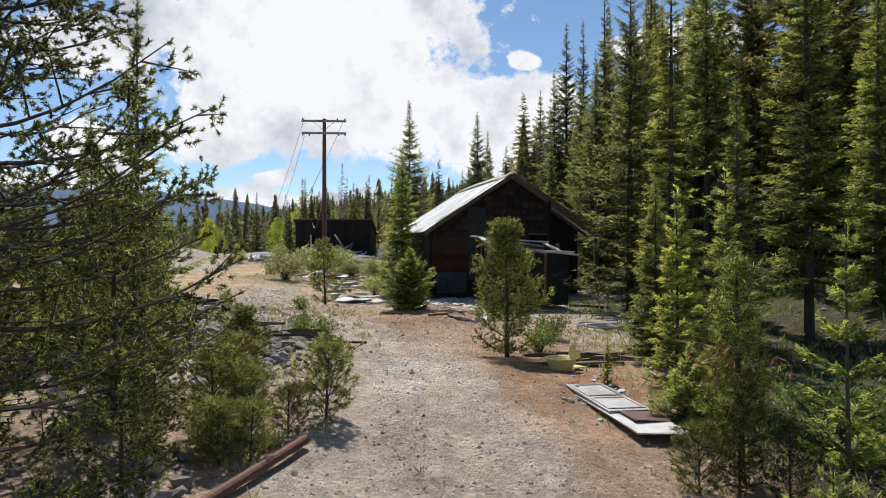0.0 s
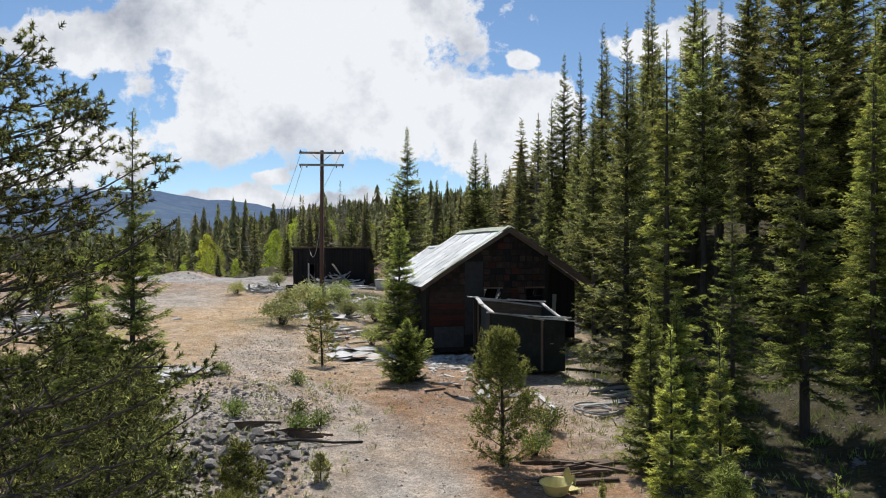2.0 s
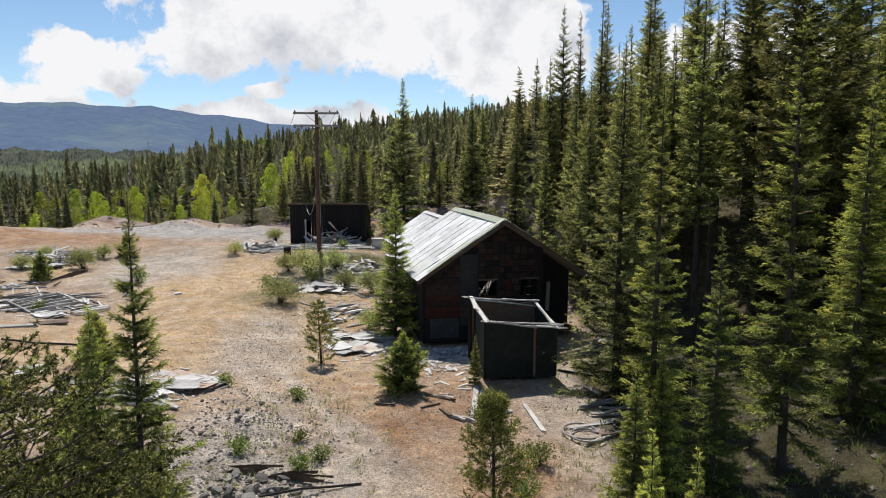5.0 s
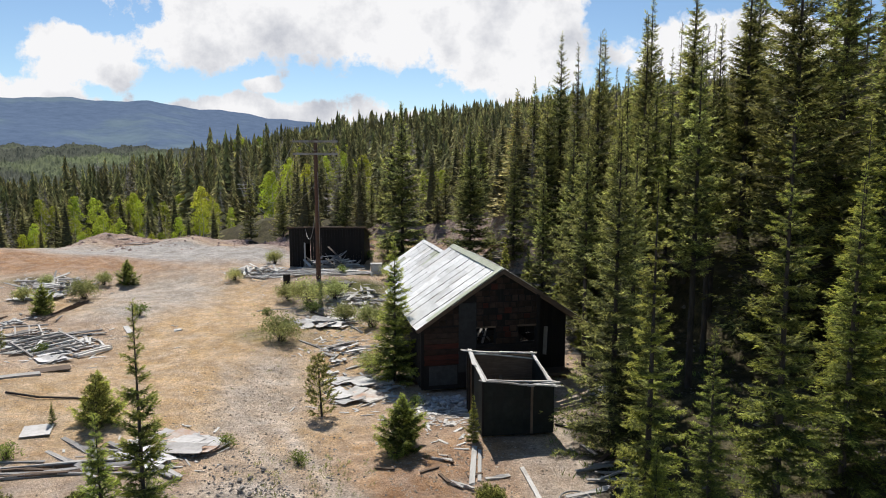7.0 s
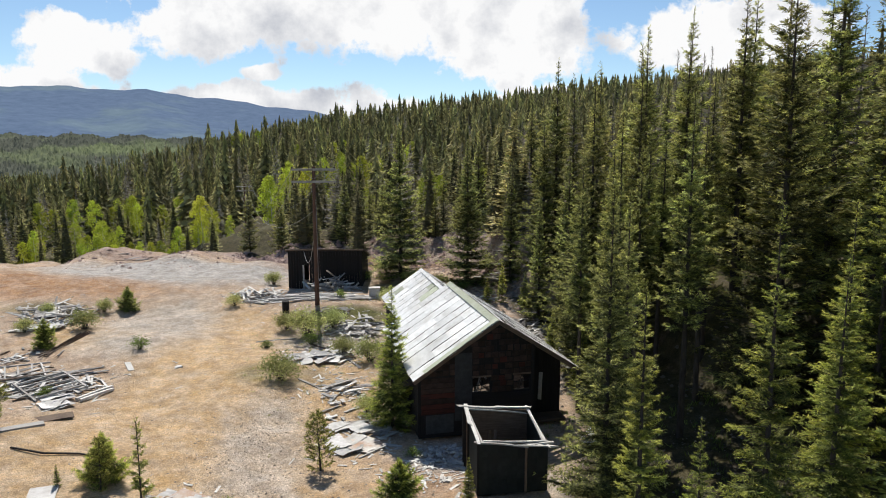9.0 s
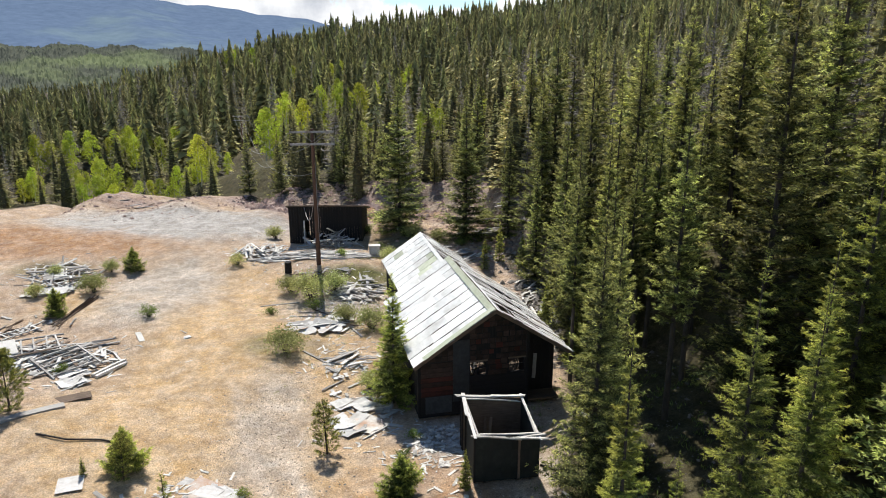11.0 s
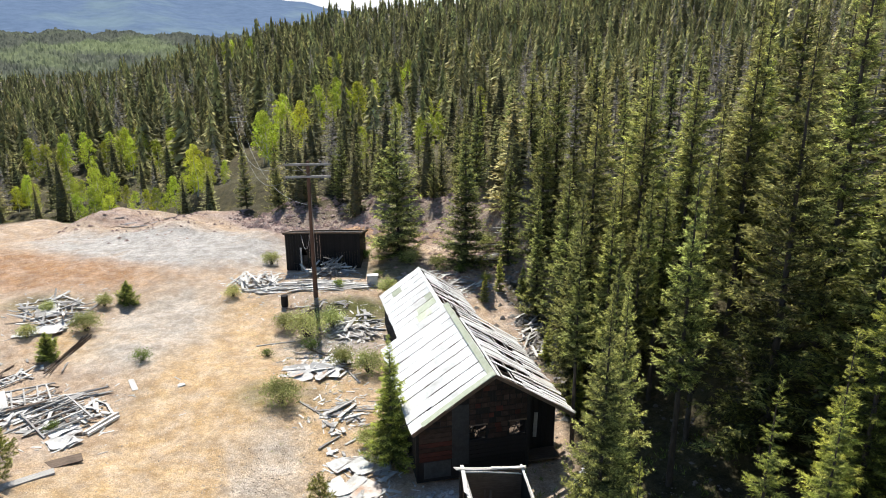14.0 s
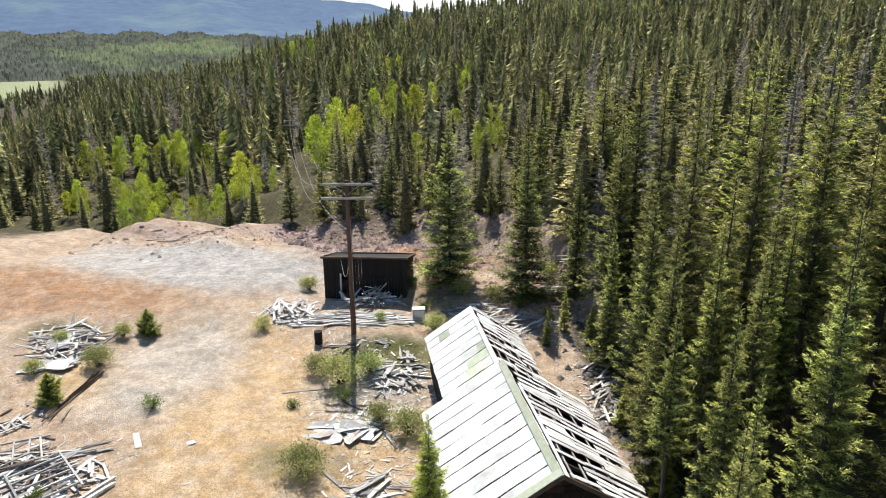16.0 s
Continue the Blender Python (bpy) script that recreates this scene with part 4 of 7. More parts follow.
DEAD_KIND = dead_kind()
for x, y, h in [(18.4, 52.9, 15.5), (19.9, 51.6, 14.5), (6.0, 140.0, 11.5), (9.0, 150.0, 11.5), (13.4, 92.0, 13.0), (11.6, 96.0, 12.0), (15.0, 75.0, 13.5), (24.5, 62.0, 15.0), (30.5, 70.0, 15.0), (14.8, 57.5, 12.5), (9.8, 86.0, 11.0), (26.0, 80.0, 14.0), (17.5, 54.6, 14.0), (33.0, 58.0, 15.0), (13.8, 58.0, 11.5), (8.6, 62.0, 8.5), (16.9, 53.0, 13.0), (27.0, 44.0, 15.0), (11.2, 67.0, 10.0), (21.5, 60.0, 13.0)]:
    plant(DEAD_KIND, x, y, h, rnd.uniform(0, 360), "bare grey dead spruce standing in the wood", "dead spruces of the wood")
# young ones
for x, y, h, k, lab in [
    (4.12, 12.2, 3.6, YOUNG[1], "slender young spruce with bright green tips"), (4.5, 11.0, 3.75, YOUNG[1], "slender young spruce with bright green tips"), (4.6, 15.0, 4.0, YOUNG[0], "slender young spruce with bright green tips"), (3.55, 9.9, 1.25, BUSHY[0], "low bushy spruce beside scrap boards"), (3.5, 6.2, 1.15, OPEN[1], "low young spruce with bright green whorls"), (3.0, 5.3, 0.75, OPEN[1], "spruce seedling with bright green whorls"), (5.75, 16.7, 3.9, YOUNG[0], "young spruce with bright green tips at the wood edge"),
    (3.95, 6.75, 3.2, OPEN[0], "open young spruce with bright green whorls"), (4.85, 7.1, 2.0, OPEN[0], "low young spruce with bright green whorls"), (4.3, 6.3, 1.5, OPEN[1], "low bushy spruce seedling"),
    (3.0, 12.6, 0.9, YOUNG[1], "spruce seedling among scrap boards"),
    (-1.15, 24.2, 2.2, BUSHY[0], "small bushy spruce in the yard"), (1.5, 25.1, 1.9, YOUNG[1], "small spruce beside the roofless shed"),
    (-25.2, 43.6, 2.0, BUSHY[0], "small bushy spruce in the yard"), (-23.9, 53.0, 2.0, BUSHY[0], "small bushy spruce in the yard"), (-13.0, 25.9, 2.1, BUSHY[0], "small bushy spruce in the yard"), (-14.5, 25.2, 1.0, YOUNG[1], "spruce seedling in the yard"),
    (-6.55, 14.8, 7.4, SLIM[0], "slim sparse spruce with a long bare leader"), (-7.5, 14.7, 4.9, YOUNG[0], "young spruce beside a slimmer one"),
    (7.3, 53.5, 3.0, YOUNG[0], "small spruce on the stony bank"), (5.6, 55.0, 3.4, YOUNG[1], "small spruce on the stony bank"), (7.9, 44.0, 3.0, YOUNG[0], "small spruce behind the cabin"), (4.2, 52.5, 2.6, YOUNG[1], "small spruce behind the cabin"), (8.3, 36.6, 4.0, YOUNG[2], "young spruce behind the cabin"),
]:
    plant(k, x, y, h, rnd.uniform(0, 360), lab, "young spruces")


def free(x, y, taken, gap):
    return all((x - a) ** 2 + (y - b) ** 2 > gap * gap for a, b in taken)


taken = [(o.location.x, o.location.y) for o in scene.objects if o.get("category") == "tree"]
count, tries = 0, 0
while count < 40 and tries < 9000:
    tries += 1
    x, y = rnd.uniform(-24, 30), rnd.uniform(24, 92)
    if abs(x) > 0.72 * y + 9 or clearing(np.float64(x), np.float64(y)) > 0.02:
        continue
    if -28 < x < 4 and 64 < y < 79 or (4 <= x < 9 and 42 < y < 66):
        continue
    if y < 44 and x < 21:
        continue
    if not free(x, y, taken, 4.0 if y < 60 else 3.0):
        continue
    taken.append((x, y))
    near = y < 60
    h = rnd.uniform(12, 19) if near else rnd.uniform(5.5, 10) if x < 2 else rnd.uniform(8, 15)
    plant(rnd.choice(TALL) if y < 42 and x < 17 else rnd.choice(MID), x, y, h, rnd.uniform(0, 360), "dark green spruce standing in the dense wood")
    count += 1


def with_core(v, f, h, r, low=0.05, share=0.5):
    """Adds a solid cone that blocks light and is coloured dark for the shade inside a spruce's crown. Returns verts,
    faces and how many faces are heart.
    """
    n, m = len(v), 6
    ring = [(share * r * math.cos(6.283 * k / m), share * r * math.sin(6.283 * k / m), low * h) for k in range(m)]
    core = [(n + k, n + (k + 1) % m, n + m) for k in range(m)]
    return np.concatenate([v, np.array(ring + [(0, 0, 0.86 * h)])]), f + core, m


def skirts(h, r, layers, n, seed):
    """A far spruce: layers of narrow hanging boughs round a thin top."""
    g = np.random.default_rng(seed)
    V, F = [], []
    for k in range(layers):
        f = 0.05 + 0.93 * k / layers
        rr = r * (1 - f) ** 0.9 * g.uniform(0.8, 1.15) + 0.012
        z = h * f
        dz = h / layers
        a0 = g.uniform(0, 6.28)
        for j in range(n):
            a = a0 + 6.283 * j / n + g.normal() * 0.16
            q = rr * g.uniform(0.55, 1.2)
            w = 3.4 / n
            b = len(V)
            V.append((0.1 * q * math.cos(a), 0.1 * q * math.sin(a), z + dz * 1.3))
            for turn in (-w, w):
                V.append((0.6 * q * math.cos(a + turn), 0.6 * q * math.sin(a + turn), z + dz * g.uniform(0.0, 0.5)))
            V.append((q * math.cos(a), q * math.sin(a), z - dz * g.uniform(-0.3, 0.9)))
            F.append((b, b + 1, b + 3, b + 2))
    b = len(V)
    V += [(0.006, 0, h * 0.93), (-0.005, 0.005, h * 0.93), (0, 0, h * 1.03)]
    F.append((b, b + 1, b + 2))
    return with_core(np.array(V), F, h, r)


def forest(name, label, spots, kinds, mat):
    """Many far trees in one mesh. spots: x, y, height, kind, turn."""
    V, F, T, C, n = [], [], [], [], 0
    g = np.random.default_rng(len(spots))
    for x, y, h, k, a, wid in spots:
        T.append(np.full(len(kinds[k][0]), g.random(), np.float32))
        v, f, heart = kinds[k]
        C += [0] * (len(f) - heart) + [1] * heart
        c, s = math.cos(a), math.sin(a)
        q = v * np.array([h * wid, h * wid, h])
        V.append(np.column_stack([q[:, 0] * c - q[:, 1] * s + x, q[:, 0] * s + q[:, 1] * c + y, q[:, 2] + gz(x, y) - 0.2]))
        F += [tuple(i + n for i in face) for face in f]
        n += len(v)
    me = bpy.data.meshes.new(name)
    me.from_pydata(np.concatenate(V).tolist(), [], F)
    me.attributes.new("tone", "FLOAT", "POINT").data.foreach_set("value", np.concatenate(T))
    me.materials.append(mat)
    me.materials.append(M_CROWN_SHADE)
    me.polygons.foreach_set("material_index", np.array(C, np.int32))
    return tagged(new(name, me), label, "forest", kind="stuff")


def low_kind(seed, r, heart=True, **kw):
    _, v, f, _o = conifer(12.0, r, seed, **kw)
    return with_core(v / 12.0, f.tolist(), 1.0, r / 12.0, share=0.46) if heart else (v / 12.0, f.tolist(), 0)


KINDS_N = [low_kind(60 + k, 1.75 + 0.16 * k, whorls=2.7, per=4, spray=0.62, fat=0.24, bare=0.04, gap=0.05) for k in range(3)]
KINDS_A = [skirts(1, 0.125 + 0.012 * s, 23, 8, s) for s in (1, 2, 3, 4)]
KINDS_B = [skirts(1, 0.16, 14, 6, s) for s in (5, 6, 7)]
KINDS_C = [skirts(1, 0.19, 7, 5, s) for s in (15, 16, 17)]
DEAD_A = [low_kind(66 + k, 1.5, False, whorls=2.4, per=4, spray=0.55, fat=0.11, bare=0.08, gap=0.15) for k in range(2)]


ga = random.Random(33)
ASPEN_SPOTS = [(-49, 100, 7.2), (-52.0, 101, 6.6), (-46.4, 99, 6.0), (-50, 104, 7.4), (-43.5, 101, 5.0), (-37.2, 100, 5.4), (-34.2, 101, 7.4), (-32.4, 100, 6.0), (-35.8, 104, 6.4),
               (-31.5, 133, 10.5), (-28.5, 135, 11.5), (-25.5, 138, 11.0), (-29.5, 140, 12.0), (-33.5, 138, 10.0), (-25.5, 160, 11.0), (-21.5, 164, 11.5), (-17.5, 167, 11.0), (-23, 170, 12.0), (-14.5, 172, 10.5), (-19.5, 158, 10.0)]
for cx, cy, rx, ry, n, lo, hi in ((-68, 148, 15, 10, 16, 6.5, 8.5), (-60, 118, 10, 8, 8, 4.0, 6.5), (-36, 109, 8, 5, 9, 3.0, 5.0), (-10, 200, 6, 8, 5, 8.5, 10.0), (-92, 345, 9, 14, 5, 11.0, 13.0), (-40, 250, 8, 10, 3, 9.0, 11.0), (2, 150, 12, 16, 9, 5.0, 8.0), (-46, 113, 12, 6, 8, 3.0, 5.5), (-8, 118, 10, 8, 8, 4.0, 6.5)):
    ASPEN_SPOTS += [(cx + ga.uniform(-rx, rx), cy + ga.uniform(-ry, ry), ga.uniform(lo, hi)) for _ in range(n)]


def by_aspen(x, y):
    """True where a spruce would stand on an aspen or close before it."""
    return any((x - a) ** 2 + (y - b) ** 2 < 9 or (0 < b - y < 14 and abs(x - a * y / b) < 2.0) for a, b, _ in ASPEN_SPOTS)


def wanted(x, y):
    return abs(x) < 0.78 * y + 14 and clearing(np.float64(x), np.float64(y)) < 0.02 and not (-28 < x < 6 and 60 < y < 80)


def scatter(seed, y0, y1, cell, dead_share):
    """Jittered grid of tree spots between two distances."""
    g = np.random.default_rng(seed)
    live, dead = [], []
    for yy in np.arange(y0, y1, cell):
        lo, hi = -0.78 * yy - 14, 0.78 * yy + 14
        for xx in np.arange(lo, hi, cell):
            x, y = xx + g.uniform(-0.5, 0.5) * cell, yy + g.uniform(-0.5, 0.5) * cell
            if not wanted(x, y) or (x < -24 and y < 92):
                continue
            if math.hypot(x, y) < 118 and not free(x, y, taken, 2.2):
                continue
            if 0.5 + 0.5 * math.sin(x * 0.06 + 1.3 * math.sin(y * 0.045)) * math.sin(y * 0.05 + 0.4) < 0.14:
                if g.random() < 0.6:
                    continue
            if meadow(x, y) or (y > 88 and y < 157 and abs(x + 9.15 + (y - 53.3) * 0.3308) < 2.5):
                continue
            if y < 365 and x < 16 and by_aspen(x, y) and g.random() < 0.93:
                continue
            low = y < 128 and x < 4
            if y < 60 and x > 8:
                spot = (x, y, g.uniform(13, 19), int(g.integers(0, 12)), g.uniform(0, 6.28), g.uniform(0.85, 1.2))
                live.append(spot)
                continue
            grown = 1.3 if g.random() < 0.07 and y > 128 else 1.0
            spot = (x, y, grown * g.uniform(6.0, 11.5) if low else grown * (7.5 + (9.0 if y > 128 else 6.0) * g.random() ** 1.3), int(g.integers(0, 12)), g.uniform(0, 6.28), g.uniform(1.0, 1.6))
            (dead if g.random() < dead_share else live).append(spot)
    return live, dead


def meadow(x, y):
    return float(ellipse(np.float64(x), np.float64(y), -860, 1110, 405, 145, 126, 0.1)) > 0.5


live0, dead0 = scatter(70, 22, 128, 4.5, 0.14)
live0 = [s for s in live0 if s[1] > 60 or s[0] > 13 + 0.12 * s[1]]
live1, dead1 = scatter(71, 128, 235, 4.8, 0.13)
live2, dead2 = scatter(72, 235, 460, 6.6, 0.10)
live3, dead3 = scatter(73, 460, 1600, 15.5, 0.02)
forest("bank_forest", "dense green spruce wood above the stony bank", [(x, y, h, k % 3, a, w) for x, y, h, k, a, w in live0], KINDS_N, M_FOREST)
forest("hillside_forest", "dense green spruce wood on the hillside", [(x, y, h, k % 4, a, w) for x, y, h, k, a, w in live1], KINDS_A, M_FOREST)
forest("upper_hillside_forest", "dense green spruce wood far up the hillside", [(x, y, h, k % 3, a, w * 1.1) for x, y, h, k, a, w in live2], KINDS_B, M_FOREST)
forest("valley_forest", "distant spruce wood along the valley and ridge", [(x, y, h, k % 3, a, w * 1.2) for x, y, h, k, a, w in live3], KINDS_C, M_FOREST)
forest("dead_spruces", "grey dead spruces scattered through the wood", [(x, y, h, k % 2, a, w) for x, y, h, k, a, w in dead0 + dead1 + dead2], DEAD_A, M_DEAD)

# ---- buildings ----
def slab(x0, x1, y0, y1, z0, z1):
    v = [(x, y, z) for x in (x0, x1) for y in (y0, y1) for z in (z0, z1)]
    return v, [(0, 1, 3, 2), (4, 6, 7, 5), (0, 4, 5, 1), (2, 3, 7, 6), (0, 2, 6, 4), (1, 5, 7, 3)]


def prism(outline, axis, a, b):
    """A flat outline of (u, v) pushed out along an axis from a to b."""
    n = len(outline)

    def put(u, v, w):
        return (w, u, v) if axis == "x" else (u, w, v) if axis == "y" else (u, v, w)
    verts = [put(u, v, a) for u, v in outline] + [put(u, v, b) for u, v in outline]
    faces = [tuple(range(n)), tuple(reversed(range(n, 2 * n)))] + [(k, k + n, (k + 1) % n + n, (k + 1) % n) for k in range(n)]
    bm = bmesh.new()
    vs = [bm.verts.new(p) for p in verts]
    for f in faces:
        bm.faces.new([vs[i] for i in f])
    bmesh.ops.recalc_face_normals(bm, faces=bm.faces)
    return bm


def board(name, length, width, thick, mat, parent, m, label="", rag=0.02, seed=0, bend=0.006):
    """A worn board along its own x, with ragged ends and a slight bow."""
    g = random.Random(seed)
    bm = bmesh.new()
    rings = []
    for k in range(4):
        x = (k / 3 - 0.5) * length
        bow = bend * length * math.sin(math.pi * k / 3)
        ring = []
        for y, z in ((-0.5, -0.5), (0.5, -0.5), (0.5, 0.5), (-0.5, 0.5)):
            e = g.uniform(-rag, rag) * 3 if k in (0, 3) else 0
            ring.append(bm.verts.new((x + e, y * width * g.uniform(0.93, 1.0), z * thick + bow)))
        rings.append(ring)
    for a, b in zip(rings, rings[1:]):
        for k in range(4):
            bm.faces.new((a[k], a[(k + 1) % 4], b[(k + 1) % 4], b[k]))
    bm.faces.new(rings[0][::-1])
    bm.faces.new(rings[-1])
    ob = part(name, bm, mat, parent, label)
    ob.matrix_basis = m
    return ob


def between(a, b, up=(0, 0, 1)):
    """A pose in the middle of a and b, its x along a to b and its z near up."""
    a, b = Vector(a), Vector(b)
    x = (b - a).normalized()
    y = Vector(up).cross(x).normalized()
    z = x.cross(y)
    m = Matrix((x, y, z)).transposed().to_4x4()
    m.translation = (a + b) / 2
    return m


def beam(name, a, b, width, thick, mat, parent, label="", up=(0, 0, 1), seed=0):
    return board(name, (Vector(b) - Vector(a)).length, width, thick, mat, parent, between(a, b, up), label, seed=seed)


def gable_top(x, wide, eave, apex):
    return eave + (apex - eave) * (1 - abs(x - wide / 2) / (wide / 2))


def build_cabin():
    g = random.Random(8)
    root = thing("mine_cabin", (-0.6, 30.9, 0.1), 12.5)
    tagged(root, "derelict mine cabin with pale sheet roof and dark patched walls", "cabin")
    W, D, EAVE, APEX = 7.7, 9.2, 2.75, 5.25
    slope = (APEX - EAVE) / (W / 2)
    # front wall in upright bays, two small windows left open
    breaks = [0.0, 1.75, 2.65, 3.5, 3.85, 4.7, 5.5, 5.7]
    for a, b in zip(breaks, breaks[1:]):
        top = [(b, gable_top(b, W, EAVE, APEX) - 0.05), (a, gable_top(a, W, EAVE, APEX) - 0.05)]
        if a < W / 2 < b:
            top.insert(1, (W / 2, APEX - 0.05))
        if a in (2.65, 4.7):
            part("front_wall", prism([(a, -0.3), (b, -0.3), (b, 1.75), (a, 1.75)], "y", 0.0, 0.12), M_WOODDARK, root)
            part("front_wall", prism([(a, 2.5), (b, 2.5)] + top, "y", 0.0, 0.12), M_WOODDARK, root)
        else:
            part("front_wall", prism([(a, -0.3), (b, -0.3)] + top, "y", 0.0, 0.12), M_WOODDARK, root)
    for x in (2.65, 4.7):
        fr = part("window_frame", prism([(x - 0.06, 2.5), (x + 0.91, 2.5), (x + 0.91, 2.58), (x - 0.06, 2.58)], "y", -0.03, 0.1), M_WOODBROWN, root)
        for k in range(2):
            beam("muntin", (x + 0.2 + 0.22 * k + g.uniform(-0.05, 0.05), 0.07, 1.75), (x + 0.25 + 0.22 * k + g.uniform(-0.2, 0.2), 0.07, 2.5), 0.025, 0.03, M_WOODDARK, fr, up=(0, 1, 0), seed=k)
        beam("rail", (x, 0.08, 2.12 + g.uniform(-0.1, 0.1)), (x + 0.85, 0.08, 2.15), 0.03, 0.03, M_WOODDARK, fr, up=(0, 1, 0))
    # recessed bay under the roof's east end
    top = [(7.55, gable_top(7.55, W, EAVE, APEX) - 0.06), (5.7, gable_top(5.7, W, EAVE, APEX) - 0.06)]
    part("recessed_wall", prism([(5.7, -0.3), (7.55, -0.3)] + top, "y", 1.1, 1.2), M_WOODDARK, root)
    part("recess_side_wall", prism([(0.12, -0.3), (1.1, -0.3), (1.1, 3.9), (0.12, 3.9)], "x", 5.62, 5.7), M_WOODDARK, root)
    beam("pale_board", (6.45, 1.07, 0.7), (6.5, 1.07, 2.1), 0.2, 0.03, M_WOODGREY, root, "single pale grey board", (0, 1, 0))
    for k in range(8):
        x = 5.8 + k * 0.23
        beam("board", (x, 1.08, -0.2), (x, 1.08, gable_top(x, W, EAVE, APEX) - 0.15), 0.2, 0.02, M_WOODDARK, root, up=(0, 1, 0), seed=k)
    # patchwork of flattened tins
    for row in range(12):
        for col in range(9):
            x, z = 2.72 + col * 0.34 + (row % 2) * 0.08, 1.72 + row * 0.29
            if any(wx - 0.2 < x < wx + 1.0 and 1.6 < z + 0.1 < 2.6 for wx in (2.65, 4.7)) or z + 0.3 > gable_top(x, W, EAVE, APEX) - 0.1 or x > 5.55 or g.random() < 0.06:
                continue
            w = g.uniform(0.25, 0.36)
            part("tin_sheet", slab(x - w / 2, x + w / 2, -0.02 - g.uniform(0, 0.015), -0.002, z, z + g.uniform(0.22, 0.275)), g.choice((M_TIN,) * 9 + (M_REDPLANK,)), root)
    for row in range(4):
        for col in range(5):
            x, z = 0.35 + col * 0.33, 2.72 + row * 0.28
            if z + 0.25 < gable_top(x - 0.12, W, EAVE, APEX) and x < 1.7:
                part("tin_sheet", slab(x - 0.15, x + 0.15, -0.025, -0.002, z, z + 0.25), M_TIN, root)
    # grey upright panel, red planks, grey base panel
    part("grey_panel", slab(1.76, 2.6, -0.05, -0.002, 0.45, 3.75), M_GREYPANEL, root, "tall grey sheet panel")
    for k in range(7):
        beam("red_plank", (0.12, -0.02, 0.98 + 0.255 * k), (1.74, -0.02, 0.98 + 0.255 * k), 0.245, 0.035, M_REDPLANK if k in (0, 1, 3) else M_TIN, root, "faded red plank" if k in (0, 1, 3) else "", (0, 1, 0), k)
    part("base_panel", slab(0.35, 1.7, -0.03, -0.002, -0.1, 0.82), M_GREYPANEL, root)
    for k in range(7):
        beam("lower_plank", (2.64, -0.02, 0.12 + 0.235 * k), (5.68, -0.02, 0.12 + 0.235 * k), 0.225, 0.03, M_WOODDARK, root, up=(0, 1, 0), seed=k)
    for x in (0.03, 5.66):
        beam("corner_post", (x, -0.03, -0.2), (x, -0.03, gable_top(x, W, EAVE, APEX) - 0.05), 0.16, 0.1, M_WOODDARK, root, up=(0, 1, 0))
    # long walls and far gables
    n = 38
    for k in range(n):
        y = 0.12 + (k + 0.5) * (D - 0.12) / n
        beam("wall_board", (0.03, y, -0.3), (0.03, y, EAVE - 0.05), 0.225, 0.03, M_WOODDARK, root, up=(1, 0, 0), seed=k)
    part("west_wall", slab(0.05, 0.12, 0.12, D, -0.3, EAVE - 0.04), M_WOODDARK, root)
    part("east_wall", slab(7.5, 7.6, 1.2, D, -0.3, EAVE - 0.04), M_WOODDARK, root)
    part("back_wall", prism([(0, -0.3), (W, -0.3), (W, EAVE - 0.05), (W / 2, APEX - 0.06), (0, EAVE - 0.05)], "y", D - 0.1, D), M_WOODDARK, root)
    part("cabin_floor", slab(0.12, 7.5, 0.12, D - 0.1, -0.1, 0.02), M_WOODBROWN, root)
    # rear part, narrower and lower
    X0, X1, D2, E2, A2 = 1.25, 6.6, 18.7, 2.6, 4.4
    mid2 = (X0 + X1) / 2
    part("rear_west_wall", slab(X0 + 0.03, X0 + 0.12, D, D2, -0.2, E2 - 0.02), M_WOODDARK, root)
    part("rear_east_wall", slab(X1 - 0.12, X1, D, D2, -0.2, E2 - 0.02), M_WOODDARK, root)
    part("rear_gable", prism([(X0, -0.2), (X1, -0.2), (X1, E2 - 0.03), (mid2, A2 - 0.06), (X0, E2 - 0.03)], "y", D2 - 0.1, D2), M_WOODDARK, root)
    for k in range(36):
        y = D + 0.05 + (k + 0.5) * (D2 - D - 0.05) / 36
        beam("wall_board", (X0, y, 0.0), (X0, y, E2 - 0.05), 0.24, 0.03, M_WOODDARK, root, up=(1, 0, 0), seed=k)
    part("cabin_floor", slab(X0 + 0.12, X1 - 0.12, D, D2 - 0.1, -0.1, 0.04), M_WOODBROWN, root)

    def roof_half(y0, y1, x_e, x_r, z_e, z_r, n, broken, lift):
        run = Vector((x_r - x_e, 0, z_r - z_e))
        nrm = Vector((-run.z, 0, run.x)).normalized()
        if nrm.z < 0:
            nrm = -nrm
        over = run.normalized() * 0.3
        e0, r0 = Vector((x_e, 0, z_e)) - over, Vector((x_r, 0, z_r))
        for k in range(int((y1 - y0) / 0.95) + 1):
            y = min(y0 + 0.15 + 0.95 * k, y1 - 0.1)
            beam("rafter", e0 + Vector((0, y, -0.09)), r0 + Vector((0, y, -0.09)), 0.06, 0.13, M_WOODBROWN, root, up=nrm, seed=k)
        for k in range(6):
            f = (k + 0.3) / 6
            p = e0.lerp(r0, f)
            beam("purlin", p + Vector((0, y0 - 0.15, -0.01)), p + Vector((0, y1 + 0.1, -0.01)), 0.1, 0.03, M_WOODGREY, root, up=nrm, seed=k)
        step = (y1 - y0 + 0.35) / n
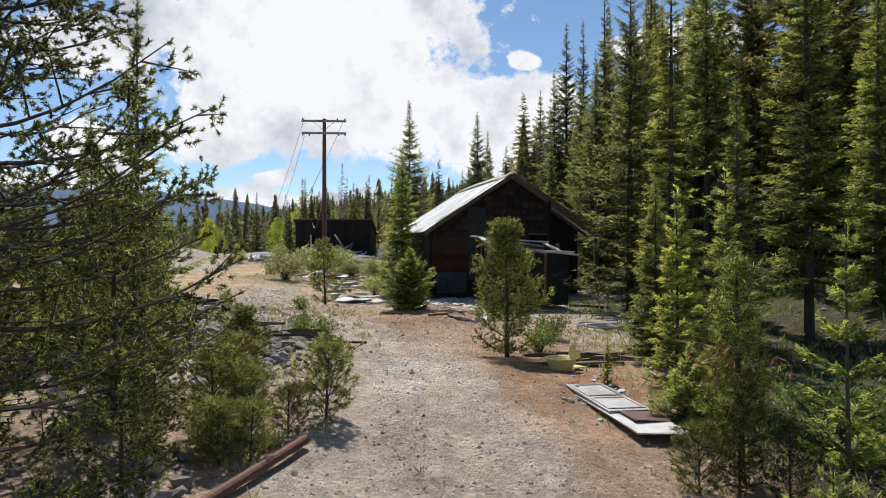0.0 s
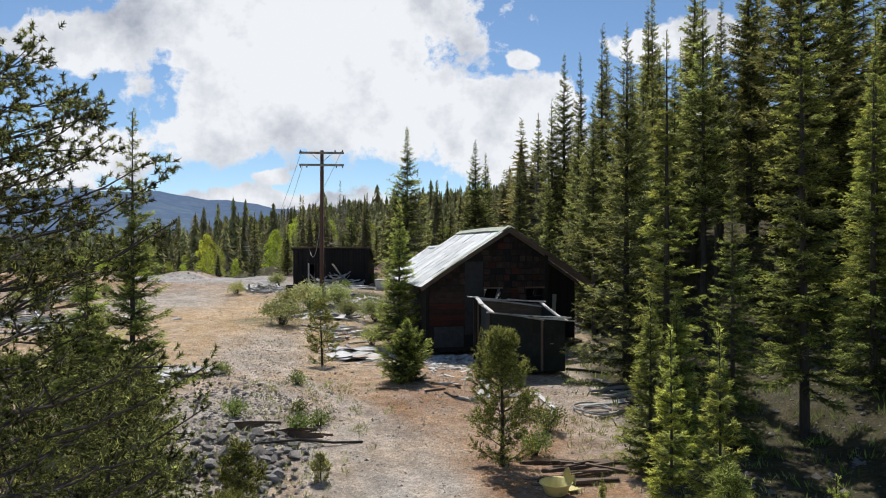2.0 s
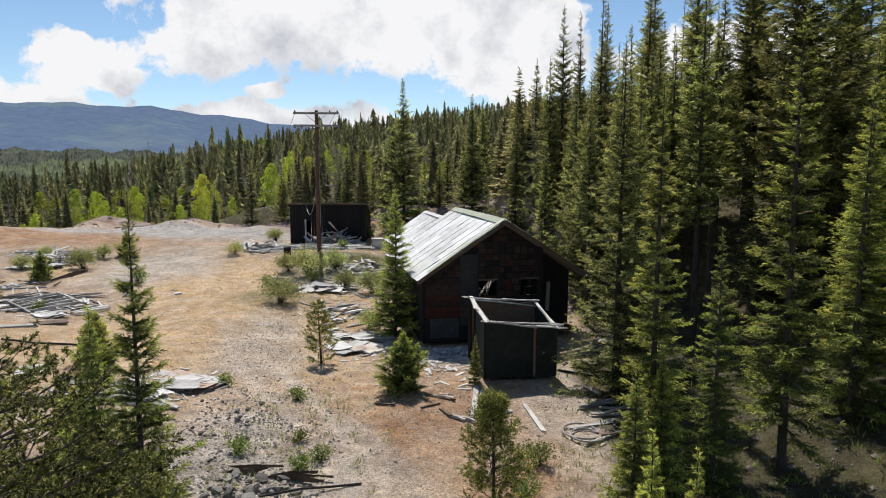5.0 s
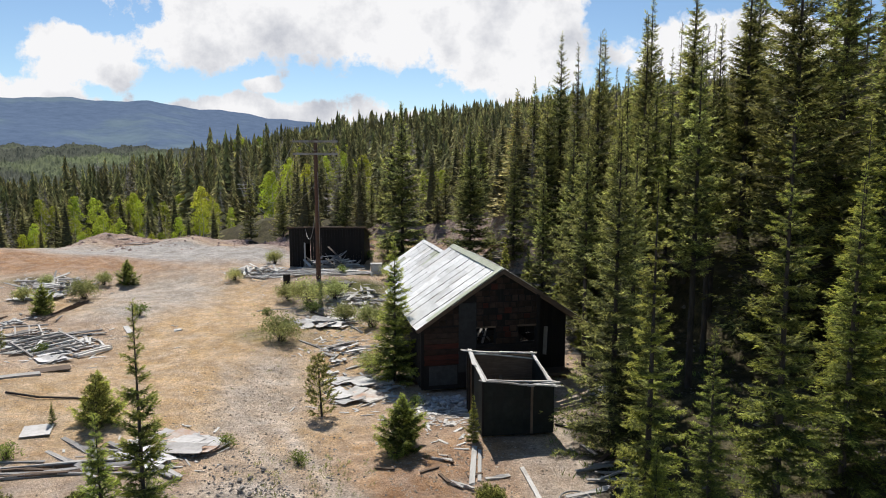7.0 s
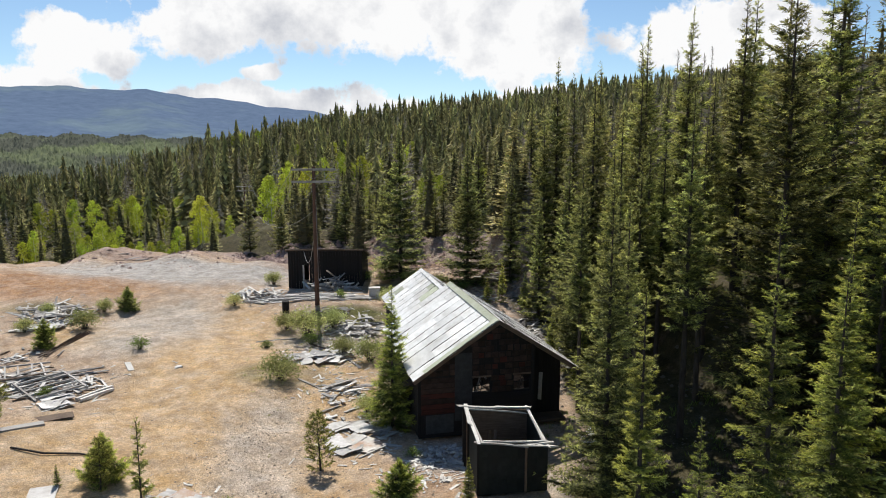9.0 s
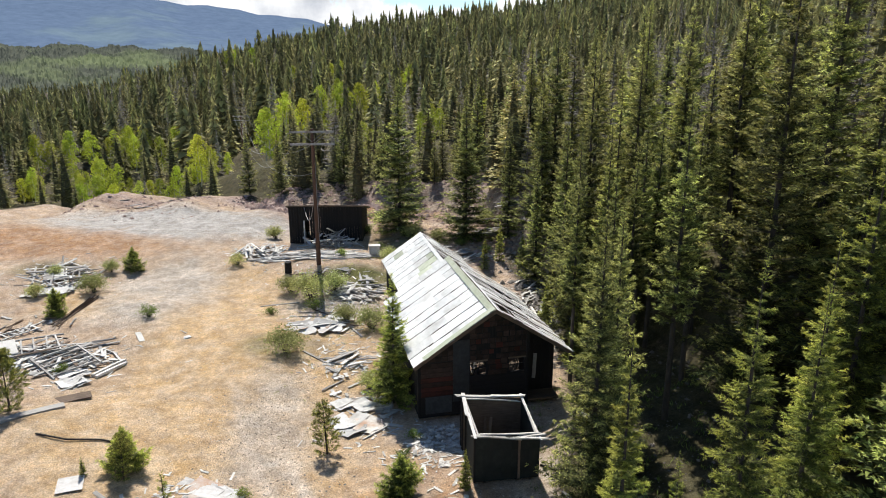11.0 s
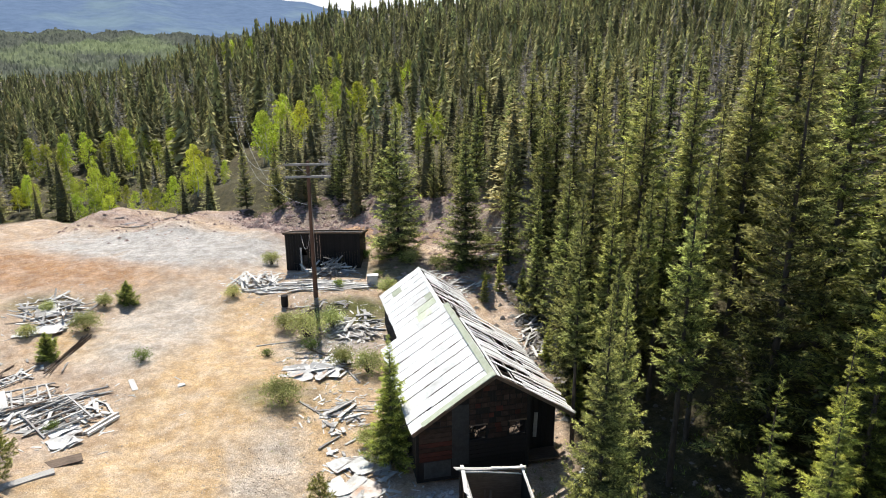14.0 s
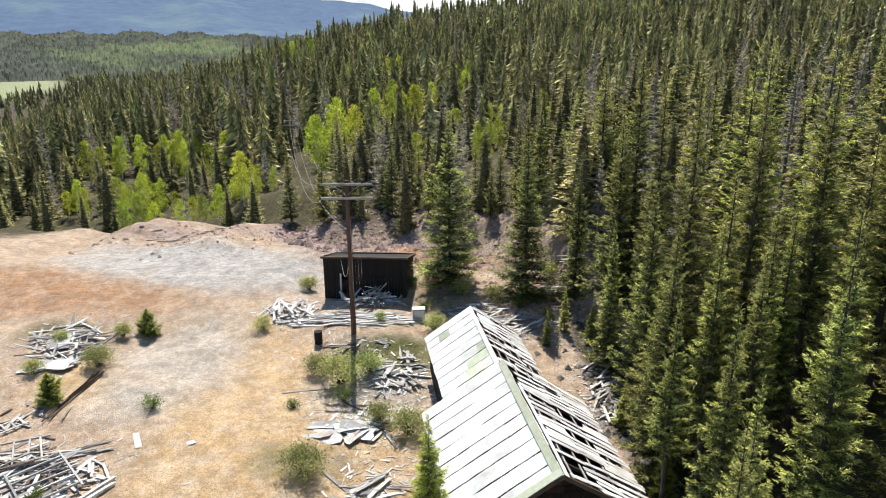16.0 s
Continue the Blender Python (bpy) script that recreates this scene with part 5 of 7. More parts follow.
        for k in range(n):
            y = y0 - 0.2 + (k + 0.5) * step
            if not broken:
                cuts = [0.0] + [c + g.uniform(-0.04, 0.04) for c in (0.26, 0.5, 0.76)] + [1.0]
                for j, (a, b) in enumerate(zip(cuts, cuts[1:])):
                    off = nrm * (lift + 0.036 - 0.006 * j + g.uniform(0, 0.012))
                    yy = Vector((0, y + g.uniform(-0.02, 0.02), 0))
                    stained = D < y0 < D + 1 and (k, j) in ((2, 2), (3, 2), (3, 3), (4, 3), (8, 1))
                    board("roof_sheet", (r0 - e0).length * (b - a + 0.012), step * g.uniform(0.93, 0.975), 0.014, M_GREENCAP if stained else M_ROOF, root, between(e0.lerp(r0, a) + off + yy, e0.lerp(r0, b) + off + yy + Vector((0, g.uniform(-0.03, 0.03), 0)), nrm), rag=0.012, seed=k * 5 + j)
            else:
                for a, b in ((0.0, 0.36), (0.33, 0.68), (0.64, 1.0)):
                    if g.random() < (0.33 if a > 0.2 else 0.18):
                        continue
                    off = nrm * (lift + 0.03 + g.uniform(0, 0.04))
                    sk = g.gauss(0, 0.11)
                    a2, b2 = a - g.uniform(0, 0.05), b - g.uniform(-0.02, 0.08)
                    board("roof_board", (r0 - e0).length * (b2 - a2), step * g.uniform(0.72, 1.02), 0.02, g.choice((M_ROOF, M_WOODPALE, M_ROOF)), root, between(e0.lerp(r0, a2) + off + Vector((0, y, 0)), e0.lerp(r0, b2) + off + Vector((0, y + sk, 0)), nrm), rag=0.03, seed=k + 50)

    roof_half(-0.15, D + 0.1, 0.0, W / 2, EAVE, APEX, 10, False, 0.03)
    roof_half(-0.15, D + 0.1, W, W / 2, EAVE, APEX, 34, True, 0.03)
    roof_half(D + 0.1, D2 + 0.15, X0, mid2, E2, A2, 10, False, 0.03)
    roof_half(D + 0.1, D2 + 0.15, X1, mid2, E2, A2, 30, True, 0.03)
    # ridge caps and verges
    beam("ridge_cap", (W / 2 - 0.17, -0.35, APEX + 0.0), (W / 2 - 0.17, D + 0.15, APEX + 0.0), 0.36, 0.02, M_GREENCAP, root, "faded green ridge strip", (-slope, 0, 1), 3)
    beam("ridge_cap", (W / 2 + 0.12, -0.35, APEX + 0.03), (W / 2 + 0.12, D * 0.75, APEX + 0.02), 0.22, 0.02, M_ROOF, root, up=(slope, 0, 1), seed=4)
    beam("ridge_cap", (mid2 - 0.1, D + 0.2, A2 + 0.04), (mid2 - 0.1, D2 + 0.2, A2 + 0.04), 0.26, 0.02, M_ROOF, root, up=(-slope, 0, 1), seed=5)
    beam("verge_strip", (0.25, -0.2, EAVE + 0.29), (W / 2 - 0.1, -0.2, APEX + 0.12), 0.42, 0.012, M_GREENCAP, root, "faded green edge strip", (-slope, 0, 1), 6)
    for xa, za in ((-0.25, EAVE - 0.17), (W + 0.25, EAVE - 0.17)):
        beam("bargeboard", (xa, -0.33, za), (W / 2, -0.33, APEX - 0.03), 0.05, 0.17, M_WOODBROWN, root, seed=7)
    # loose boards inside, seen through the windows
    for k in range(9):
        beam("fallen_board", (g.uniform(1.5, 6.5), g.uniform(2.0, 8.0), 0.1), (g.uniform(1.5, 6.5), g.uniform(2.0, 8.5), g.uniform(0.8, 3.2)), 0.14, 0.03, M_WOODGREY, root, seed=k)
    return root


build_cabin()


def build_shed():
    root = thing("roofless_shed", (1.85, 25.35, -0.12), 8)
    tagged(root, "small roofless shed of dark green tar paper with pale rim boards", "shed")
    w, d = 2.85, 2.95
    zl, zr, zfl, zfr = 2.18, 1.9, 2.5, 2.25
    part("front_wall", prism([(0, 0), (w, 0), (w, zr), (0, zl)], "y", 0, 0.07), M_TARPAPER, root)
    part("back_wall", prism([(0, 0), (w, 0), (w, zfr), (0, zfl)], "y", d - 0.07, d), M_WOODBROWN, root)
    part("east_wall", prism([(0.07, 0), (d - 0.07, 0), (d - 0.07, zfr), (0.07, zr)], "x", w - 0.07, w), M_TARPAPER, root)
    part("west_wall", prism([(0.07, 0), (1.75, 0), (1.75, zl + 0.18), (0.07, zl)], "x", 0, 0.07), M_TARPAPER, root)
    part("west_wall", prism([(2.55, 0), (d - 0.07, 0), (d - 0.07, zfl), (2.55, zfl - 0.06)], "x", 0, 0.07), M_WOODBROWN, root)
    part("shed_floor", slab(0.07, w - 0.07, 0.07, d - 0.07, 0.02, 0.08), M_WOODDARK, root)
    for x, y, z in ((1.95, -0.04, 1.98), (0.02, -0.03, zl), (-0.03, 1.75, zl + 0.2), (-0.03, 2.55, zfl - 0.05), (-0.03, d - 0.05, zfl)):
        beam("post", (x, y, 0), (x, y, z), 0.09, 0.06, M_WOODBROWN if x > 1.5 else M_WOODDARK, root, "weathered brown post" if x > 1.5 else "", (0, 1, 0), int(x * 10 + y))
    rim = [((-0.12, -0.02, zl + 0.05), (1.9, -0.03, zr + 0.03), 0.12, 0.012), ((1.5, 0.0, zr + 0.10), (w + 0.28, -0.05, zr - 0.03), 0.14, 0.008), ((0.2, 0.17, zl), (w + 0.12, 0.25, zr + 0.08), 0.07, -0.012), ((1.75, 0.13, zr + 0.02), (w + 0.2, 0.12, zr + 0.07), 0.1, 0.0),
           ((0.02, -0.14, zl + 0.08), (0.05, 1.7, zl + 0.17), 0.1, 0.01), ((-0.04, 1.4, zl + 0.22), (0.08, d + 0.12, zfl + 0.06), 0.13, 0.015), ((0.2, 0.05, zl - 0.02), (0.12, d - 0.4, zfl - 0.05), 0.06, -0.01),
           ((w - 0.02, -0.12, zr + 0.0), (w - 0.05, d + 0.05, zfr + 0.08), 0.09, -0.016), ((w - 0.13, 0.3, zr + 0.05), (w - 0.08, d - 0.7, zfr - 0.02), 0.05, 0.01),
           ((-0.2, d - 0.03, zfl + 0.10), (1.7, d - 0.05, zfl - 0.08), 0.17, -0.014), ((1.3, d - 0.04, zfl - 0.02), (w + 0.1, d - 0.06, zfr + 0.12), 0.13, -0.01), ((0.1, d - 0.2, zfl + 0.0), (w - 0.2, d - 0.24, zfr - 0.06), 0.06, 0.01)]
    for k, (a, b, wd, bend) in enumerate(rim):
        board("rim_board", (Vector(b) - Vector(a)).length, wd * 1.35, 0.05, M_WOODPALE if k % 3 else M_WOODGREY, root, between(a, b, (0.15 * (k % 3 - 1), 0.1, 1)), "bleached warped rim board", 0.05, k, bend)
    for k in range(7):
        x = 0.2 + 0.4 * k
        top = zl + (zr - zl) * x / w
        board("tar_paper_strip", top - 0.03, 0.4 + 0.03 * (k % 2), 0.006, M_TARPAPER, root, between((x, -0.006 - 0.004 * (k % 2), 0.02), (x + 0.01, -0.006 - 0.004 * (k % 2), top), (0, 1, 0)), "", 0.015, k)
    g = random.Random(4)
    for k in range(9):
        a = (g.uniform(0.3, 2.5), g.uniform(0.3, 2.6), 0.12)
        beam("loose_board", a, (a[0] + g.uniform(-1.2, 1.2) * 0.6, min(max(a[1] + g.uniform(-1.2, 1.2), 0.2), 2.7), g.uniform(0.2, 1.7)), 0.13, 0.03, M_WOODPALE if k % 3 == 0 else M_WOODBROWN, root, seed=k)
    return root


build_shed()


def build_hut():
    g = random.Random(12)
    root = thing("flat_roofed_hut", (-12.85, 60.2, gz(-9.5, 60.2) - 0.1), 0)
    tagged(root, "charred black board hut with flat roof and open doorway", "hut")
    w, d, h = 6.55, 5.0, 3.45
    n = 28
    for k in range(n):
        x = (k + 0.5) * w / n
        lo = 2.15 if 1.35 < x < 1.95 else 0.0
        if 2.3 < x < 4.9:
            lo = 0.0 if g.random() < 0.6 else g.uniform(0.5, 1.3)
        beam("wall_board", (x, 0, lo), (x, g.uniform(-0.02, 0.0), h + g.uniform(-0.05, 0.03)), w / n * 0.97, 0.035, M_WOODDARK, root, up=(0, 1, 0), seed=k)
    part("west_wall", prism([(0.03, 0), (d, 0), (d, h - 1.24), (0.03, h - 0.03)], "x", 0, 0.08), M_WOODDARK, root)
    part("east_wall", prism([(0.03, 0), (d, 0), (d, h - 1.24), (0.03, h - 0.03)], "x", w - 0.08, w), M_WOODDARK, root)
    part("back_wall", slab(0.08, 0.9, d - 0.08, d, 0, h - 1.24), M_WOODDARK, root)
    part("back_wall", slab(2.2, w - 0.08, d - 0.08, d, 0, h - 1.24), M_WOODDARK, root)
    part("flat_roof", prism([(-0.12, h), (d + 0.1, h - 1.25), (d + 0.1, h - 1.15), (-0.12, h + 0.1)], "x", -0.15, w + 0.15), M_WOODDARK, root)
    for a, b in (((-0.2, -0.15, h + 0.13), (w + 0.2, -0.15, h + 0.13)), ((-0.15, -0.1, h + 0.12), (-0.15, d, h - 1.1)), ((w + 0.15, -0.1, h + 0.12), (w + 0.15, d, h - 1.1)), ((-0.2, d + 0.1, h - 1.11), (w + 0.2, d + 0.1, h - 1.11))):
        beam("roof_edge", a, b, 0.1, 0.12, M_WOODBROWN, root)
    beam("door_jamb", (1.35, -0.04, 0), (1.35, -0.04, 2.2), 0.14, 0.05, M_WOODPALE, root, "bleached door jamb", (0, 1, 0))
    return root


build_hut()


def build_pole(x, y, z, top, base, arm, turn, lean=0.0):
    root = thing("utility_pole", (x, y, z), turn)
    tagged(root, "reddish-brown wooden utility pole with two crossarms", "utility pole", "utility poles")
    h = top - z
    part("pole_shaft", tube_mesh([[(0, 0, -0.2, base), (lean * 0.3, 0, h * 0.3, base * 0.93), (lean * 0.65, 0, h * 0.65, base * 0.82), (lean, 0, h, base * 0.7)]], 10), M_POLE, root)
    for k, dz in enumerate((-0.22, -1.15)):
        c = part("crossarm", prism([(-0.06, h + dz - 0.08), (0.06, h + dz - 0.08), (0.06, h + dz + 0.08), (-0.06, h + dz + 0.08)], "x", lean - arm / 2, lean + arm / 2), M_WOODGREY, root, "weathered grey crossarm")
        c.location = (0, -base - 0.06, 0)
        for s in (-0.47, -0.33, 0.33, 0.47) if k else (-0.47, 0.47, 0.3):
            up = -1 if k else 1
            part("insulator", tube_mesh([[(lean + arm * s, 0, h + dz + up * 0.05, 0.03), (lean + arm * s, 0, h + dz + up * 0.12, 0.05), (lean + arm * s, 0, h + dz + up * 0.17, 0.055), (lean + arm * s, 0, h + dz + up * 0.22, 0.025)]], 7), M_GLASSY, c)
    for s in (-1, 1):
        beam("brace", (lean + s * 0.02, -base - 0.14, h - 0.95), (lean + s * arm * 0.24, -base - 0.14, h - 0.28), 0.03, 0.05, M_WOODGREY, root, up=(0, 1, 0))
    return root


build_pole(-9.15, 53.3, gz(-9.15, 53.3), 12.0, 0.19, 3.4, 4)
P2 = (-41.8, 152.0)
build_pole(P2[0], P2[1], min(gz(*P2), -4.0), 5.1, 0.15, 3.4, 10)


def wire(a, b, sag, radius=0.016):
    pts = []
    for k in range(25):
        f = k / 24
        p = Vector(a).lerp(Vector(b), f)
        pts.append((p.x, p.y, p.z - sag * 4 * f * (1 - f), radius))
    tagged(part("power_line", tube_mesh([pts], 5), M_WIRE), "slack grey power line strung between two poles", "cable", "power lines")


for dx, dz, dx2, sag in ((-1.55, -0.05, -1.5, 4.5), (1.55, -0.05, 1.5, 4.5), (-1.5, -1.25, -0.5, 5.5)):
    wire((-9.15 + dx, 53.2, 12.0 + dz), (P2[0] + dx2, P2[1], 5.1), sag)
wire((-9.2, 53.3, 8.6), (P2[0] + 0.6, P2[1], 4.0), 4.0)
wire((-9.05, 53.2, 8.6), (-11.4, 60.1, 4.4), 2.3)
wire((-9.0, 53.1, 9.5), (-8.95, 53.0, 3.2), -0.0)

# ---- pines, aspens, shrubs ----
def pine(h, r, seed, tufts_per=7, needles=18, nl=0.11, nw=0.008, whorl=0.42, bare=0.12, rise=0.25, cones=False, power=0.75, brush=1, limb=0.011, clump=0, even=0.65, twig=0.32, bunch=0.07):
    """A pine: whorls of up-curved limbs with side twigs that end in brushes of needles."""
    g = np.random.default_rng(seed)
    trunk = [(0.03 * h * math.sin(2.2 * k / 8 + seed) * 0.5, 0.02 * h * math.sin(1.7 * k / 8 + seed), h * k / 8, max(0.016 * h * (1 - k / 8) + 0.006, 0.008)) for k in range(9)]

    def axis(z):
        k = min(int(z / h * 8), 7)
        f = z / h * 8 - k
        return np.array(trunk[k][:3]) * (1 - f) + np.array(trunk[k + 1][:3]) * f
    limbs, tips, dirs, cone_at = [], [], [], []
    z = bare * h
    while z < h * 0.97:
        n = int(g.integers(3, 6))
        a0 = g.uniform(0, 6.28)
        for j in range(n):
            a = a0 + 6.283 * j / n + g.normal() * 0.25
            f = z / h
            length = r * ((1 - f) ** power) * min(1.0, 0.55 + 2.2 * (f - bare)) * g.uniform(even, 1.8 - even) + 0.08 * r
            d = np.array([math.cos(a), math.sin(a), 0])
            s = np.array([-math.sin(a), math.cos(a), 0])
            o = axis(z)
            bend = g.normal() * 0.15
            pts = [o + d * length * t + s * length * bend * t * t + np.array([0, 0, length * ((rise - 0.25 * (1 - f)) * t + 0.32 * t ** 2.2)]) for t in (0, 0.25, 0.5, 0.75, 1.0)]
            rad = 0.005 + limb * length
            limbs.append([(*p, rad * (1 - 0.75 * k / 4)) for k, p in enumerate(pts)])
            tips.append(pts[-1])
            dirs.append(pts[-1] - pts[-2] + np.array([0, 0, 0.1 * length]))
            m = max(2, int(tufts_per * (0.3 + length / r)))
            for q in range(m):
                t = 0.2 + 0.78 * (q + g.uniform(0, 1)) / m
                k = min(int(t * 4), 3)
                b = pts[k] + (pts[k + 1] - pts[k]) * (t * 4 - k)
                sg = 1 if q % 2 else -1
                w = unit(d * 0.7 + s * sg * g.uniform(0.4, 1.2) + np.array([0, 0, g.uniform(-0.1, 0.8)]))
                tl = length * twig * (1.25 - t) + 0.05 + nl * 0.5
                e = b + w * tl * g.uniform(0.6, 1.2)
                limbs.append([(*b, rad * 0.4 + 0.002), (*e, 0.003)])
                tips.append(e)
                dirs.append(w + np.array([0, 0, 0.35]))
                for j2 in range(clump):
                    off = g.normal(0, 1, 3)
                    tips.append(e - w * tl * 0.5 * g.random() + off * bunch)
                    dirs.append(unit(w) + 0.55 * off + np.array([0, 0, 0.35]))
                for j2 in range(brush):
                    if tl > 2.2 * nl:
                        tips.append(b + w * tl * (0.62 + 0.3 * (j2 + g.random()) / brush) + g.normal(0, 0.25, 3) * nl * (brush > 1))
                        dirs.append(w + g.normal(0, 0.35, 3) * (brush > 1))
                if cones and g.random() < 0.3:
                    cone_at.append(e - w * 0.06)
        z += whorl * g.uniform(0.6, 1.3) * (1.15 - 0.6 * z / h)
    tips.append(np.array(trunk[-1][:3]))
    dirs.append(np.array([0, 0, 1.0]))
    tips, dirs = np.array(tips), unit(np.array(dirs))
    n = len(tips)
    base = np.repeat(tips, needles, 0)
    ax = np.repeat(dirs, needles, 0)
    t = np.tile(np.linspace(-0.9, 0.25, needles), n)[:, None]
    base = base + ax * t * nl
    w = unit(ax * 0.75 + unit(g.normal(0, 1, base.shape)) * 0.95)
    sd = unit(np.cross(w, g.normal(0, 1, base.shape)))
    v, f = blades(base, w, sd, nl * g.uniform(0.75, 1.15, len(base)), np.full(len(base), nw))
    return trunk, limbs, v, f, cone_at


def pine_kind(h, r, seed, mat=M_PINE, **kw):
    trunk, limbs, v, f, cone_at = pine(h, r, seed, **kw)
    root = thing("pine_tree")
    part("trunk", tube_mesh([trunk], 9), M_BARK, root)
    V, F = [], []
    for c in cone_at:
        b = len(V)
        V += [tuple(c + np.array(o) * 0.028) for o in ((0, 0, 1.4), (1, 0, 0), (0, 1, 0), (-1, 0, 0), (0, -1, 0), (0, 0, -1.2))]
        F += [(b, b + 1, b + 2), (b, b + 2, b + 3), (b, b + 3, b + 4), (b, b + 4, b + 1), (b + 5, b + 2, b + 1), (b + 5, b + 3, b + 2), (b + 5, b + 4, b + 3), (b + 5, b + 1, b + 4)]
    leafy_part("crown", v, f, limbs, mat, M_BARK, root, 4, extra=(V, F, M_CONE) if V else None)
    root["tall"] = h
    return root


OLD_PINE = pine_kind(7.3, 2.7, 101, M_PINE_OLD, brush=0, clump=13, limb=0.0085, tufts_per=6, needles=28, nl=0.052, nw=0.0058, whorl=0.33, bare=0.03, rise=0.12, cones=True, power=0.42, even=0.78, twig=0.4, bunch=0.085)
plant(OLD_PINE, -4.15, 5.9, 6.9, 20, "broad old lodgepole pine with dark cones and open limbs", "pines")
PINES = [pine_kind(3.2, 1.05, 111, brush=0, clump=3, tufts_per=11, needles=20, nl=0.085, nw=0.0065, whorl=0.27, bare=0.04, rise=0.6), pine_kind(2.6, 0.8, 112, brush=0, clump=1, tufts_per=8, needles=20, nl=0.10, nw=0.008, whorl=0.3, bare=0.06, rise=0.5), pine_kind(1.3, 0.5, 113, brush=0, clump=1, tufts_per=7, needles=16, nl=0.09, nw=0.008, whorl=0.17, bare=0.04, rise=0.7), pine_kind(2.6, 0.9, 114, M_PINE_OLD, brush=0, clump=3, tufts_per=7, needles=22, nl=0.062, nw=0.0058, whorl=0.3, bare=0.03, rise=0.45), pine_kind(1.3, 0.62, 115, brush=1, clump=0, limb=0.006, tufts_per=5, needles=34, nl=0.1, nw=0.0042, whorl=0.14, bare=0.0, rise=1.1), pine_kind(2.7, 0.42, 116, brush=0, clump=1, tufts_per=6, needles=30, nl=0.085, nw=0.0042, whorl=0.2, bare=0.08, rise=0.8)]
for x, y, h, k, lab in [
    (1.42, 15.6, 3.15, 0, "young pine beside the track with open lower limbs"), (-4.8, 27.9, 2.75, 1, "thin sparse young pine in the yard"), (-20.4, 30.2, 3.3, 0, "bushy young pine beside scrap lumber"), (-12.8, 25.2, 2.2, 1, "young pine in the yard"),
    (-1.68, 10.1, 1.15, 4, "pine seedling beside the track"), (-2.45, 14.4, 0.6, 2, "tiny pine seedling at the track's edge"), (-2.75, 9.5, 0.9, 4, "pine seedling among weeds"), (-3.2, 10.6, 1.1, 4, "pine seedling among weeds"), (-2.7, 8.3, 0.8, 4, "pine seedling beside a rusty pipe"),
    (-4.3, 9.2, 3.2, 3, "young pine under a larger pine"), (-4.9, 11.0, 3.0, 3, "young pine under a larger pine"), (-5.3, 7.6, 3.2, 3, "young pine under a larger pine"), (-7.2, 11.8, 2.8, 0, "young pine at the yard's edge"), (-9.2, 13.4, 2.6, 1, "young pine at the yard's edge"), (-8.6, 15.8, 2.4, 0, "young pine at the yard's edge"), (-3.6, 12.6, 1.3, 2, "pine seedling among stones"),
    (-2.35, 8.5, 0.75, 4, "pine seedling beside a rusty pipe"), (-3.05, 9.15, 1.2, 4, "pine seedling among weeds"), (-2.1, 9.4, 0.7, 4, "pine seedling beside the track"), (-3.5, 8.4, 1.5, 3, "young pine under a larger pine"), (-3.3, 7.0, 1.6, 3, "young pine under a larger pine"), (-5.9, 8.2, 3.2, 0, "young pine under a larger pine"),
    (3.5, 8.1, 2.7, 5, "young pine with browned lower branches"), (2.85, 7.7, 0.8, 4, "pine seedling beside the track"), (3.25, 7.6, 1.1, 3, "bushy young pine beside scrap boards"), (3.75, 7.5, 1.0, 3, "bushy young pine at the wood edge"),
    (-10.8, 16.0, 2.4, 1, "young pine at the yard's edge"), (-6.6, 6.8, 3.2, 0, "young pine under a larger pine"), (-5.5, 12.7, 2.6, 1, "young pine at the yard's edge"),
]:
    plant(PINES[k], x, y, h, rnd.uniform(0, 360), lab, "young pines")


def leaf_ball(g, centres, radii, per, size, flat=0.8, broad=0.42):
    base, n = [], 0
    for c, r in zip(centres, radii):
        p = unit(g.normal(0, 1, (per, 3))) * (g.uniform(0.45, 1.0, (per, 1)) ** 0.6) * r
        p[:, 2] *= flat
        base.append(c + p)
    base = np.concatenate(base)
    w = unit(g.normal(0, 1, base.shape) + np.array([0, 0, -0.2]))
    sd = unit(np.cross(w, g.normal(0, 1, base.shape)))
    L = size * g.uniform(0.6, 1.3, len(base))
    return kites(base, w, sd, L, L * broad)


def aspen_kind(h, seed):
    g = np.random.default_rng(seed)
    root = thing("aspen_tree")
    trunk = [(0.02 * h * math.sin(k), 0.015 * h * math.cos(1.7 * k), h * k / 6, 0.012 * h * (1 - k / 6.5)) for k in range(7)]
    limbs, cs, rs = [], [], []
    for k in range(16):
        z = h * (0.10 + 0.86 * k / 16)
        a = k * 2.4 + g.normal() * 0.3
        L = 0.165 * h * math.sin(math.pi * (0.22 + 0.72 * k / 16)) * g.uniform(0.7, 1.2) + 0.1
        e = (L * math.cos(a), L * math.sin(a), z + 0.45 * L)
        limbs.append([(0, 0, z - 0.1, 0.03), (0.5 * e[0], 0.5 * e[1], z + 0.1 * L, 0.02), (*e, 0.008)])
        cs += [np.array(e), np.array(e) * np.array([0.6, 0.6, 1]) + np.array([0, 0, 0.05 * h])]
        rs += [0.085 * h * g.uniform(0.7, 1.25), 0.075 * h * g.uniform(0.7, 1.2)]
    cs.append(np.array([0, 0, h]))
    rs.append(0.06 * h)
    v, f = leaf_ball(g, cs, rs, 62, 0.21)
    part("trunk", tube_mesh([trunk], 7), M_PALEBARK, root, "smooth pale bark")
    leafy_part("crown", v, f, limbs, M_ASPEN, M_PALEBARK, root)
    root["tall"] = h
    return root


